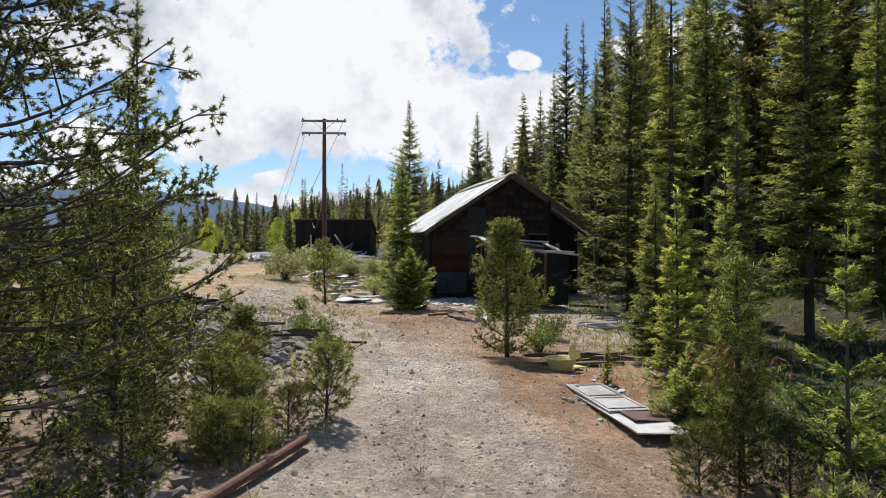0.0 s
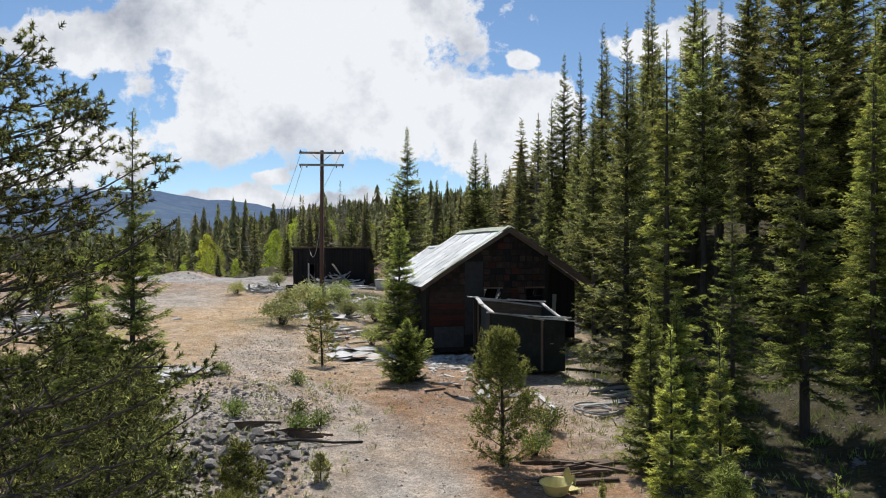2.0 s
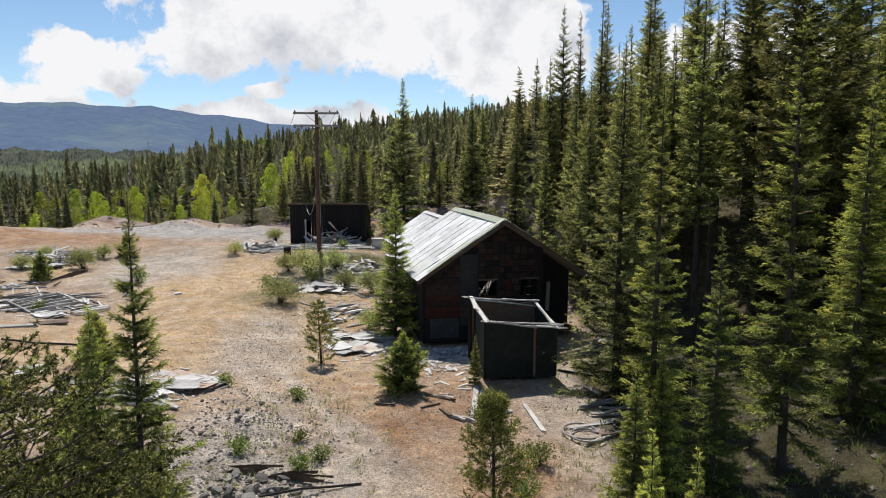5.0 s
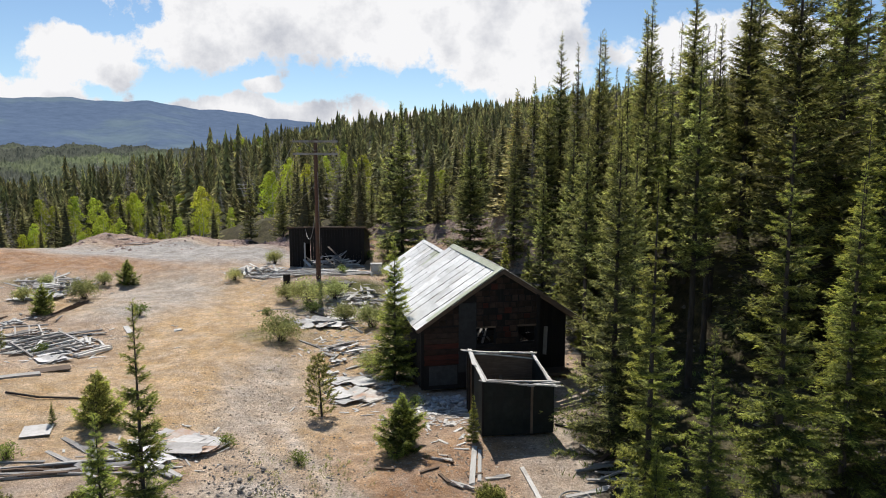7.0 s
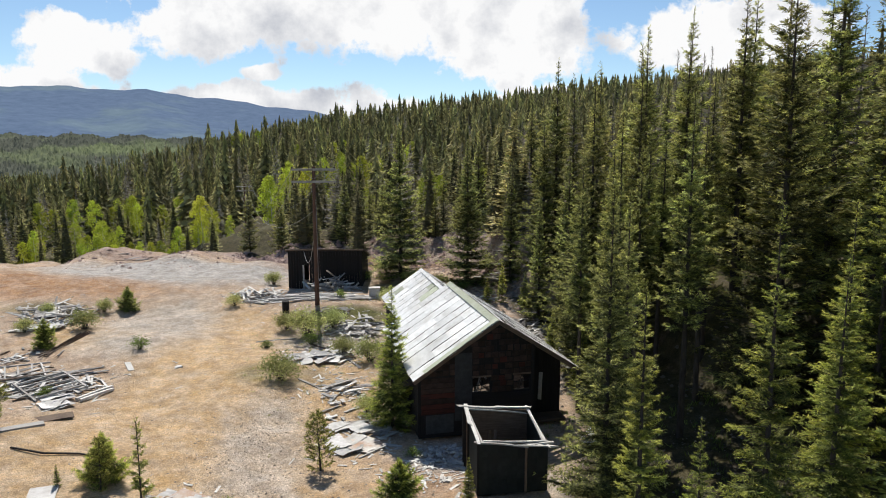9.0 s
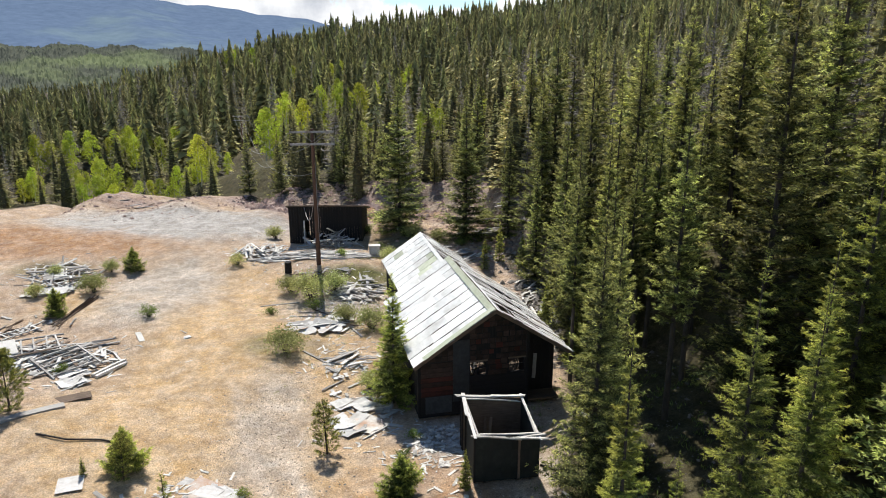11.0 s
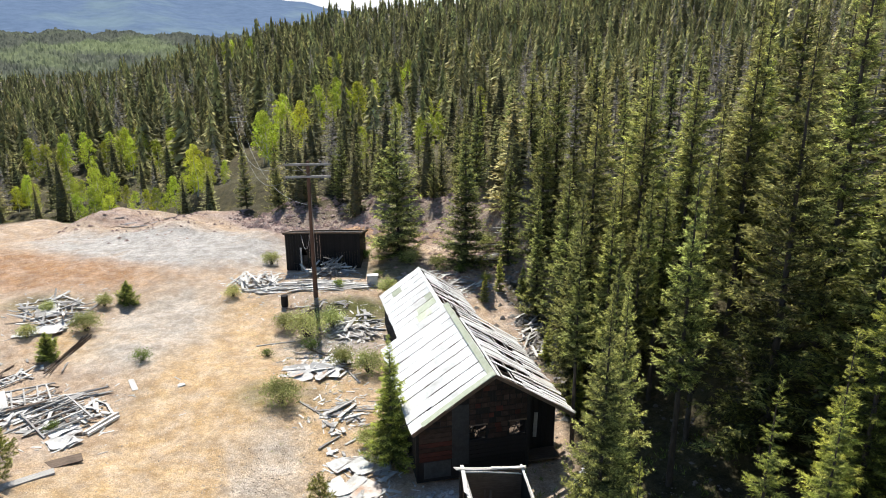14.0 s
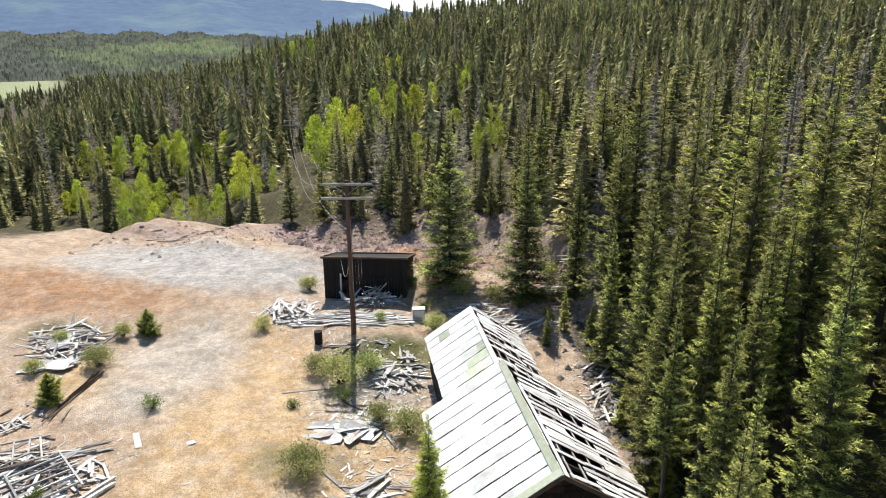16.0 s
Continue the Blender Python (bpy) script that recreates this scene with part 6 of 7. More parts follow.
ASPENS = [aspen_kind(9, 201), aspen_kind(8, 202), aspen_kind(7.5, 203)]
for x, y, h in ASPEN_SPOTS:
    if abs(x + 9.15 + (y - 53.3) * 0.3308) < 2.6:
        continue
    plant(ga.choice(ASPENS), x, y, h, ga.uniform(0, 360), "bright yellow-green aspen at the foot of the wood", "aspens")


def shrub_kind(name, r, h, seed, mat, stems, per, size):
    g = np.random.default_rng(seed)
    root = thing(name)
    limbs, cs, rs = [], [], []
    for k in range(stems):
        a, q = g.uniform(0, 6.28), g.uniform(0.25, 1.0)
        e = np.array([r * q * math.cos(a), r * q * math.sin(a), h * (1 - 0.45 * q * q) * g.uniform(0.6, 1.05)])
        m = e * np.array([0.4, 0.4, 0.6])
        limbs.append([(0.1 * e[0], 0.1 * e[1], -0.03, 0.009), (*m, 0.007), (*e, 0.003)])
        cs += [e, m + (e - m) * 0.5]
        rs += [0.2 * r + 0.05, 0.22 * r + 0.05]
    v, f = leaf_ball(g, cs, rs, per, size, 1.1, 0.27)
    part("stems", tube_mesh(limbs[:1], 4), M_BARK, root)
    leafy_part("leaves", v, f, limbs[1:], mat, M_BARK, root)
    root["tall"] = h
    return root


WILLOWS = [shrub_kind("willow_bush", 1.25, 1.5, 301, M_WILLOW, 70, 17, 0.12), shrub_kind("willow_bush", 1.0, 1.3, 302, M_WILLOW, 60, 17, 0.11)]
GREENS = [shrub_kind("green_shrub", 0.6, 0.75, 303, M_WEED, 34, 12, 0.075), shrub_kind("green_shrub", 0.4, 0.45, 304, M_WEED, 26, 10, 0.06)]
for x, y, h, k, lab in [
    (-8.7, 38.1, 1.55, WILLOWS[0], "grey-green willow bush in the yard"), (-8.9, 47.6, 1.9, WILLOWS[0], "broad grey-green willow bush at the foot of the pole"), (-7.2, 48.6, 1.5, WILLOWS[1], "grey-green willow bush behind the pole"), (-10.6, 48.8, 1.3, WILLOWS[1], "grey-green willow bush in the yard"), (-5.8, 43.4, 1.25, WILLOWS[1], "grey-green willow bush among scrap"), (-4.0, 42.6, 1.5, WILLOWS[0], "grey-green willow bush beside the cabin"), (-3.6, 54.6, 1.3, WILLOWS[1], "grey-green willow bush in the yard"),
    (-24.9, 48.2, 1.5, WILLOWS[0], "twiggy grey-green bush beside scrap lumber"), (-28.3, 46.7, 1.0, WILLOWS[1], "low green bush beside scrap lumber"), (-25.5, 52.4, 1.0, WILLOWS[1], "low green bush in the yard"), (-29.0, 50.8, 0.9, WILLOWS[1], "low bush in scrap lumber"), (-16.0, 54.2, 1.0, WILLOWS[0], "low dry bush beside the track"), (-3.4, 34.6, 1.0, WILLOWS[1], "small willow bush among fallen sheets"),
    (-19.0, 43.4, 0.9, GREENS[0], "small green shrub in the yard"), (-8.3, 45.6, 0.9, GREENS[0], "bright green shrub at the pole's foot"), (-11.0, 44.4, 0.6, GREENS[1], "small green weed clump"), (2.9, 18.5, 0.75, GREENS[0], "bright green shrub beside the young pine"), (2.3, 16.6, 0.7, GREENS[0], "bright green shrub beside the young pine"), (-4.4, 64.4, 1.6, WILLOWS[0], "bush at the foot of the bank"), (5.2, 63.8, 1.4, WILLOWS[1], "bush at the foot of the bank"), (-6.2, 62.6, 1.0, GREENS[0], "green shrub beside the hut"), (-14.6, 62.0, 1.2, WILLOWS[1], "low olive bush beside the hut"),
    (0.4, 60.4, 1.1, WILLOWS[1], "low bush at the foot of the bank"), (2.6, 58.8, 0.8, GREENS[0], "green shrub among fallen boards"), (-1.8, 61.6, 1.2, WILLOWS[0], "grey-green bush at the foot of the bank"), (4.6, 57.2, 0.8, GREENS[0], "green shrub behind the cabin"), (-4.6, 58.2, 0.7, GREENS[1], "green weeds beside the cabinet"),
    (-3.2, 18.6, 0.5, GREENS[1], "weed clump at the track's edge"), (-3.6, 17.6, 0.55, GREENS[1], "weed clump at the track's edge"), (-4.0, 19.6, 0.4, GREENS[1], "weed clump at the track's edge"), (-7.6, 24.2, 0.5, GREENS[1], "weed clump beside fallen sheets"), (-0.8, 29.2, 0.5, GREENS[1], "weed clump beside the cabin"), (-1.2, 27.2, 0.6, GREENS[0], "weed clump beside the cabin"),
    (-2.9, 8.7, 0.4, GREENS[0], "bright green weeds beside a rusty pipe"), (-2.2, 8.9, 0.3, GREENS[0], "bright green weeds beside a rusty pipe"), (-3.3, 9.8, 0.45, GREENS[0], "bright green weeds under the pines"), (4.6, 11.2, 0.7, GREENS[0], "bright green shrub beside scrap boards"), (4.0, 10.6, 0.7, GREENS[0], "bright green shrub beside scrap boards"), (5.0, 8.8, 1.0, GREENS[0], "bright green shrub at the wood edge"), (5.6, 8.2, 1.1, GREENS[0], "bright green shrub at the wood edge"), (-7.6, 55.3, 0.7, GREENS[1], "green weeds among planks"), (-20.5, 35.2, 0.6, GREENS[1], "green weeds in scrap lumber"), (-14.6, 22.5, 0.6, GREENS[1], "green weeds beside old logs"), (-4.7, 22.8, 0.5, GREENS[1], "weed clump in gravel"), (-5.4, 18.2, 0.5, GREENS[1], "weed clump in gravel"),
]:
    plant(k, x, y, h, rnd.uniform(0, 360), lab, "shrubs of the yard")
for ob in scene.objects:
    if ob.get("group") == "shrubs of the yard":
        ob["category"] = "shrub"


def tuft_field(name, label, n, seed, where, size, mat):
    """Grass and weed blades scattered where the ground bears them."""
    g = np.random.default_rng(seed)
    pts = where(g, n)
    z = height(pts[:, 0], pts[:, 1])
    k = 9
    base = np.repeat(np.column_stack([pts, z - 0.01]), k, 0)
    base[:, :2] += g.normal(0, size * 0.35, (len(base), 2))
    w = unit(np.column_stack([g.normal(0, 0.5, (len(base), 2)), np.ones(len(base))]))
    sd = unit(np.cross(w, g.normal(0, 1, base.shape)))
    L = size * g.uniform(0.4, 1.2, len(base))
    me = bpy.data.meshes.new(name)
    v, f = kites(base, w, sd, L, L * 0.07)
    me.from_pydata(v.tolist(), [], f.tolist())
    me.materials.append(mat)
    tagged(new(name, me), label, "grass", kind="stuff")


def edge_spots(g, n):
    a = np.column_stack([g.normal(-4.2, 1.3, n // 3), g.uniform(6, 24, n // 3)])
    b = np.column_stack([g.normal(-6.5, 3.0, n // 3), g.normal(46, 5, n // 3)])
    c = np.column_stack([g.normal(5.0, 1.2, n - 2 * (n // 3)), g.uniform(7, 20, n - 2 * (n // 3))])
    return np.concatenate([a, b, c])


tuft_field("grass_tufts", "sparse dry green grass tufts in gravel", 1500, 44, edge_spots, 0.16, M_WILLOW)
tuft_field("forest_undergrowth", "low green undergrowth at the wood's edge", 700, 45, lambda g, n: np.column_stack([g.uniform(4.5, 16, n), g.uniform(6, 34, n)]), 0.28, M_WEED)

# ---- stones ----
def stone_mesh(seed, name="stone"):
    g = np.random.default_rng(seed)
    bm = bmesh.new()
    bmesh.ops.create_icosphere(bm, subdivisions=1, radius=1.0)
    for v in bm.verts:
        v.co *= g.uniform(0.55, 1.2)
        v.co.z *= 0.65
        v.co.x *= 1.2
    me = bpy.data.meshes.new(name)
    bm.to_mesh(me)
    bm.free()
    me.materials.append(M_ROCK)
    return me


STONES = [stone_mesh(s) for s in range(6)]


def rock_pile(label, cx, cy, rx, ry, n, lo, hi, seed, shapes=None):
    g = random.Random(seed)
    root = thing("rock_pile", (cx, cy, gz(cx, cy)))
    tagged(root, label, "rocks", "rock piles")
    for k in range(n):
        a, q = g.uniform(0, 6.28), g.random() ** 0.6
        x, y, s = cx + rx * q * math.cos(a), cy + ry * q * math.sin(a), (lo + (hi - lo) * g.random() ** 2.2) * (1.15 - 0.4 * q)
        ob = part("rock", g.choice(shapes or STONES), None, root)
        ob.matrix_basis = pose(x - cx, y - cy, gz(x, y) - gz(cx, cy) + s * 0.25 + 0.12 * (1 - q) * g.random(), g.uniform(-25, 25), g.uniform(-25, 25), g.uniform(0, 360)) @ Matrix.Diagonal((s, s * g.uniform(0.7, 1.1), s, 1))
    return root


rock_pile("heap of broken grey rocks beside the track", -4.3, 14.6, 1.5, 3.2, 300, 0.05, 0.22, 1)
rock_pile("broken grey rocks under the pines", -3.4, 7.4, 0.8, 1.2, 40, 0.06, 0.2, 2)
PALE_STONES = [me.copy() for me in STONES[:4]]
for me in PALE_STONES:
    me.materials[0] = M_CONCRETE
rock_pile("pale concrete rubble beside the cabin's front corner", 0.45, 29.4, 1.3, 1.1, 130, 0.04, 0.2, 3, PALE_STONES)
rock_pile("pale stones at the cabin's east end", 7.9, 31.0, 0.8, 1.4, 60, 0.08, 0.24, 4, PALE_STONES)
rock_pile("grey stones in the gravel", -6.2, 20.0, 2.2, 3.5, 90, 0.03, 0.11, 5)
rock_pile("pale stones beside the track", 3.0, 11.6, 1.3, 1.8, 50, 0.02, 0.08, 6, PALE_STONES)
one = part("pale_stone", STONES[2].copy(), None)
one.data.materials[0] = M_WHITEBOARD
one.matrix_basis = pose(-15.4, 40.3, gz(-15.4, 40.3) + 0.03) @ Matrix.Diagonal((0.3, 0.27, 0.16, 1))
tagged(one, "single pale stone lying in the open yard", "rock")


def stone_field(name, label, n, seed, where, lo, hi, mat):
    g = np.random.default_rng(seed)
    pts = where(g, n)
    z = height(pts[:, 0], pts[:, 1])
    octa = np.array([(1.2, 0, 0), (0, 1, 0), (-1.1, 0, 0), (0, -1, 0), (0.1, 0.1, 0.7), (0, 0, -0.5)])
    tri = np.array([(0, 1, 4), (1, 2, 4), (2, 3, 4), (3, 0, 4), (1, 0, 5), (2, 1, 5), (3, 2, 5), (0, 3, 5)])
    m = len(pts)
    s = lo * (hi / lo) ** (g.random(m) ** 2.2)
    v = octa[None] * g.uniform(0.6, 1.25, (m, 6, 3)) * s[:, None, None]
    a = g.uniform(0, 6.28, m)
    c, d = np.cos(a)[:, None], np.sin(a)[:, None]
    x = v[:, :, 0] * c - v[:, :, 1] * d + pts[:, 0:1]
    y = v[:, :, 0] * d + v[:, :, 1] * c + pts[:, 1:2]
    zz = v[:, :, 2] + z[:, None] + 0.1 * s[:, None]
    verts = np.stack([x, y, zz], 2).reshape(-1, 3)
    faces = (tri[None] + 6 * np.arange(m)[:, None, None]).reshape(-1, 3)
    me = bpy.data.meshes.new(name)
    me.from_pydata(verts.tolist(), [], faces.tolist())
    me.materials.append(mat)
    tagged(new(name, me), label, "stones", kind="stuff")


def track_spots(g, n):
    y = 4 + 34 * g.random(n) ** 2.0
    return np.column_stack([g.normal(0, 1, n) * (1.7 + 0.12 * y) + road_mid(y), y])


def bank_spots(g, n):
    x, y = g.uniform(-24, 12, 3 * n), g.uniform(62, 88, 3 * n)
    keep = (y > bank_line(x) + 0.5) & (x > -19 - 0.3 * (y - 66))
    return np.column_stack([x[keep], y[keep]])[:n]


stone_field("track_gravel", "loose tan gravel and pebbles on the track", 21000, 51, track_spots, 0.007, 0.04, M_PEBBLE)
stone_field("yard_gravel", "loose grey gravel over the yard", 12000, 52, lambda g, n: np.column_stack([g.uniform(-34, 6, n), g.uniform(20, 64, n)]), 0.012, 0.065, M_PEBBLE)
stone_field("grey_gravel", "coarse grey broken stone spilled beside the track", 5200, 57, lambda g, n: np.column_stack([g.normal(-5.3, 1.3, n), g.normal(17.5, 3.6, n)]), 0.012, 0.075, M_ROCK)
stone_field("shed_gravel", "small broken stones before the shed", 2600, 58, lambda g, n: np.column_stack([g.normal(1.0, 2.6, n), g.normal(22.5, 3.0, n)]), 0.01, 0.07, M_PEBBLE)
stone_field("pale_gravel", "pale gravel spread over the yard", 3000, 59, lambda g, n: np.column_stack([g.normal(-7.6, 1.6, n), g.normal(29, 4.5, n)]), 0.012, 0.07, M_PEBBLE)
stone_field("bank_foot_rubble", "reddish rubble at the foot of the bank", 1300, 60, lambda g, n: np.column_stack([g.normal(2.5, 2.6, n), g.normal(60, 3.2, n)]), 0.04, 0.32, M_REDROCK)
stone_field("bank_scree", "reddish broken rock on the bank", 4200, 53, bank_spots, 0.07, 0.5, M_REDROCK)
stone_field("east_scree", "grey broken rock behind the cabin", 1600, 54, lambda g, n: np.column_stack([g.normal(8.2, 1.6, n), g.uniform(36, 60, n)]), 0.05, 0.35, M_ROCK)
stone_field("mound_rubble", "grey and tan rubble on the waste mound", 600, 56, lambda g, n: np.column_stack([g.normal(-32, 6, n), g.normal(77, 4, n)]), 0.04, 0.3, M_REDROCK)
stone_field("wood_floor_litter", "fallen twigs and stones on the wood floor", 2500, 55, lambda g, n: np.column_stack([g.uniform(6, 22, n), g.uniform(8, 36, n)]), 0.03, 0.16, M_TWIG)


# ---- scrap lumber ----
def plank_mesh(seed, length, width, thick, mat):
    g = random.Random(seed)
    bm = bmesh.new()
    rings = []
    for k in range(4):
        ring = []
        for y, z in ((-0.5, -0.5), (0.5, -0.5), (0.5, 0.5), (-0.5, 0.5)):
            e = g.uniform(-0.05, 0.05) if k in (0, 3) else 0
            ring.append(bm.verts.new(((k / 3 - 0.5) * length + e, y * width * g.uniform(0.88, 1.0), z * thick + 0.02 * length * math.sin(math.pi * k / 3) * g.uniform(-1, 1))))
        rings.append(ring)
    for a, b in zip(rings, rings[1:]):
        for k in range(4):
            bm.faces.new((a[k], a[(k + 1) % 4], b[(k + 1) % 4], b[k]))
    bm.faces.new(rings[0][::-1])
    bm.faces.new(rings[-1])
    me = bpy.data.meshes.new("plank")
    bm.to_mesh(me)
    bm.free()
    me.materials.append(mat)
    return me


PALE = [plank_mesh(s, 2.2, 0.17, 0.035, M_WOODPALE) for s in range(4)]
GREY = [plank_mesh(s + 10, 2.4, 0.15, 0.04, M_WOODGREY) for s in range(4)]
BROWN = [plank_mesh(s + 20, 2.3, 0.14, 0.05, M_WOODBROWN) for s in range(3)]

ROD = [plank_mesh(s + 40, 5.0, 0.07, 0.06, M_WOODBROWN) for s in range(2)]


def sheet_mesh(seed, length, width, mat):
    """A torn, curled sheet of roofing or panel board with an uneven outline."""
    g = random.Random(seed)
    bm = bmesh.new()
    nx, ny = 5, 3
    grid = {}
    ph, am = g.uniform(0, 6), g.uniform(0.02, 0.07)
    cut = g.choice(((0, 0), (nx, 0), (nx, ny), (0, ny)))
    for i in range(nx + 1):
        for j in range(ny + 1):
            rim = i in (0, nx) or j in (0, ny)
            e = g.uniform(-0.07, 0.07) if rim else 0
            pull = 0.35 if (i, j) == cut else 0.0
            x, y = (i / nx - 0.5) * (1 - pull), (j / ny - 0.5) * (1 - pull)
            grid[i, j] = (x * length + e, y * width + g.uniform(-0.05, 0.05) * rim, am * math.sin(3.5 * i / nx + ph) + 0.05 * g.random() * rim)
    lo = {k: bm.verts.new(p) for k, p in grid.items()}
    hi = {k: bm.verts.new((p[0], p[1], p[2] + 0.014)) for k, p in grid.items()}
    for i in range(nx):
        for j in range(ny):
            q = [(i, j), (i + 1, j), (i + 1, j + 1), (i, j + 1)]
            bm.faces.new([hi[k] for k in q])
            bm.faces.new([lo[k] for k in reversed(q)])
    loop = [(i, 0) for i in range(nx)] + [(nx, j) for j in range(ny)] + [(i, ny) for i in range(nx, 0, -1)] + [(0, j) for j in range(ny, 0, -1)]
    for a, b in zip(loop, loop[1:] + loop[:1]):
        bm.faces.new((lo[a], lo[b], hi[b], hi[a]))
    me = bpy.data.meshes.new("sheet")
    bm.to_mesh(me)
    bm.free()
    me.materials.append(mat)
    return me


SHEET = [sheet_mesh(s + 30, 1.5, 0.95, m) for s, m in enumerate((M_WOODPALE, M_WHITEBOARD, M_GREYSHEET, M_WHITEBOARD, M_RUSTSHEET))]


def lumber(label, cx, cy, rx, ry, n, seed, turn=None, spread_deg=60, meshes=None, scale=(0.6, 1.4), high=0.3, tilt=10, name="lumber_pile", piece="plank"):
    """A tangle of fallen boards, piled towards its middle."""
    g = random.Random(seed)
    z0 = gz(cx, cy)
    root = thing(name, (cx, cy, z0))
    tagged(root, label, "lumber", "scrap lumber of the yard")
    meshes = meshes or PALE + GREY
    for k in range(n):
        a, q = g.uniform(0, 6.28), g.random() ** 0.55
        x, y = rx * q * math.cos(a), ry * q * math.sin(a)
        s = g.uniform(*scale)
        yaw = g.uniform(0, 180) if turn is None else turn + g.gauss(0, spread_deg * 0.5)
        zz = gz(cx + x, cy + y) - z0 + 0.05 + high * (1 - q) * g.random()
        ob = part(piece, g.choice(meshes), None, root)
        ob.matrix_basis = pose(x, y, zz, g.gauss(0, tilt * 0.7), g.gauss(0, tilt * 0.5), yaw) @ Matrix.Diagonal((s, g.uniform(0.7, 1.3), 1, 1))
    return root


lumber("collapsed heap of bleached boards", -22.4, 38.6, 2.4, 0.9, 16, 1, 35, 60, high=0.3)
lumber("weathered boards heaped over a fallen stud wall", -23.0, 37.4, 2.3, 1.5, 40, 32, 30, 70, GREY + PALE + BROWN, (0.5, 1.2), 0.45, 9)
lumber("grey boards and laths strewn over a fallen stud wall", -21.0, 36.2, 1.7, 1.4, 44, 34, 60, 110, GREY + PALE + BROWN, (0.35, 1.05), 0.5, 8)
lumber("bleached boards fallen beside a collapsed frame", -19.4, 37.6, 1.0, 0.9, 16, 2, 130, 70, scale=(0.3, 0.8), high=0.2)
lumber("broken sheets lying on a collapsed frame", -19.9, 34.3, 1.1, 0.9, 8, 3, 50, 50, SHEET[:2] + SHEET[3:4], (0.5, 1.0), high=0.15, tilt=5, piece="sheet")
lumber("heap of grey boards and beams in the yard", -28.6, 50.6, 2.8, 2.8, 56, 4, high=0.7, tilt=16)
lumber("flattened bleached sheets beside scrap lumber", -27.5, 47.6, 1.6, 1.0, 8, 5, 10, 30, SHEET, high=0.15, tilt=5, piece="sheet")
lumber("row of rusty rails and rods", -24.4, 44.4, 0.45, 0.4, 6, 6, 90, 6, ROD, (1.0, 1.2), 0.08, 1, "rod_stack", "rod")
lumber("bleached planks spilled beside the hut", -14.8, 57.0, 1.9, 1.6, 44, 7, 100, 60, PALE, high=0.55, tilt=14)
lumber("broken boardwalk of grey planks before the hut", -10.3, 55.6, 5.2, 1.2, 100, 8, 2, 22, high=0.18, tilt=4)
lumber("bleached planks heaped against the hut's front", -9.0, 59.0, 1.9, 0.9, 60, 9, 70, 90, PALE + PALE + GREY, (0.6, 1.5), high=1.7, tilt=40)
lumber("jumbled short bleached boards behind the pole", -5.6, 48.8, 1.9, 2.2, 80, 10, meshes=PALE + GREY, scale=(0.3, 0.8), high=0.35, tilt=14)
lumber("grey boards and torn sheets beside the cabin", -6.8, 43.0, 2.4, 1.8, 18, 11, None, 60, GREY + BROWN + PALE, (0.3, 1.0), 0.25)
lumber("torn grey sheets beside the cabin", -6.9, 42.2, 2.2, 1.6, 12, 12, 10, 50, SHEET, high=0.25, tilt=9, piece="sheet")
lumber("small stack of grey planks in the yard", -5.2, 37.4, 1.2, 0.9, 11, 13, 35, 60, GREY + PALE, (0.35, 1.0), high=0.2, tilt=6)
lumber("bleached sheets fallen beside the cabin", -3.5, 31.6, 1.5, 2.2, 9, 14, 70, 90, SHEET, (0.8, 1.25), 0.14, 5, piece="sheet")
lumber("bleached planks among fallen sheets", -2.9, 32.2, 1.7, 2.6, 9, 15, None, 60, PALE + GREY, (0.3, 0.9), high=0.15)
lumber("bleached planks behind the cabin", 1.8, 56.0, 2.4, 1.6, 46, 16, 20, 60, high=0.4)
lumber("timber cribbing on the stony bank", 6.0, 61.2, 2.0, 0.9, 26, 17, 8, 16, BROWN + GREY, (1.0, 1.7), 1.3, 4)
lumber("bleached sheets and roofing lying in the yard", -9.6, 23.6, 1.7, 1.4, 6, 18, -25, 18, SHEET, (1.1, 1.6), 0.1, 3, piece="sheet")
lumber("grey planks beside fallen roofing", -10.6, 22.6, 2.2, 1.4, 11, 19, -30, 25, GREY, high=0.12, tilt=3)
lumber("old logs and sticks in the yard", -13.0, 21.8, 2.0, 0.7, 9, 20, 8, 14, BROWN + GREY, (1.2, 2.0), 0.1, 2)
lumber("dark rotten boards beside the young pine", 2.9, 15.2, 1.2, 0.8, 12, 21, 8, 25, BROWN, (0.4, 0.9), 0.12, 4)
lumber("sticks and old branches beside the track", -4.4, 17.2, 1.2, 0.5, 9, 22, 5, 26, ROD, (0.2, 0.45), 0.06, 3)
lumber("scattered sticks before the shed", 0.3, 23.2, 2.2, 2.0, 9, 23, None, 60, BROWN + GREY, (0.2, 0.4), 0.02, 2)
lumber("fallen boards at the wood's edge", 6.0, 22.0, 1.2, 2.6, 14, 24, 20, 50, BROWN + GREY, (0.4, 1.0), 0.05, 3)
lumber("scraps of pale board beside the cabin's corner", 0.2, 27.6, 1.5, 1.4, 9, 25, None, 60, PALE, (0.12, 0.35), 0.04, 3)
lumber("short grey boards strewn about the pole's foot", -8.6, 50.6, 3.0, 2.0, 26, 28, meshes=GREY + BROWN, scale=(0.2, 0.6), high=0.08, tilt=6)
lumber("broken boards strewn beside the cabin", -4.6, 35.0, 1.6, 2.6, 14, 29, meshes=PALE + GREY, scale=(0.2, 0.7), high=0.08, tilt=5)
lumber("scattered grey boards beside scrap heaps", -25.5, 41.0, 3.6, 3.6, 24, 30, meshes=GREY + BROWN + PALE, scale=(0.2, 0.7), high=0.04, tilt=4)
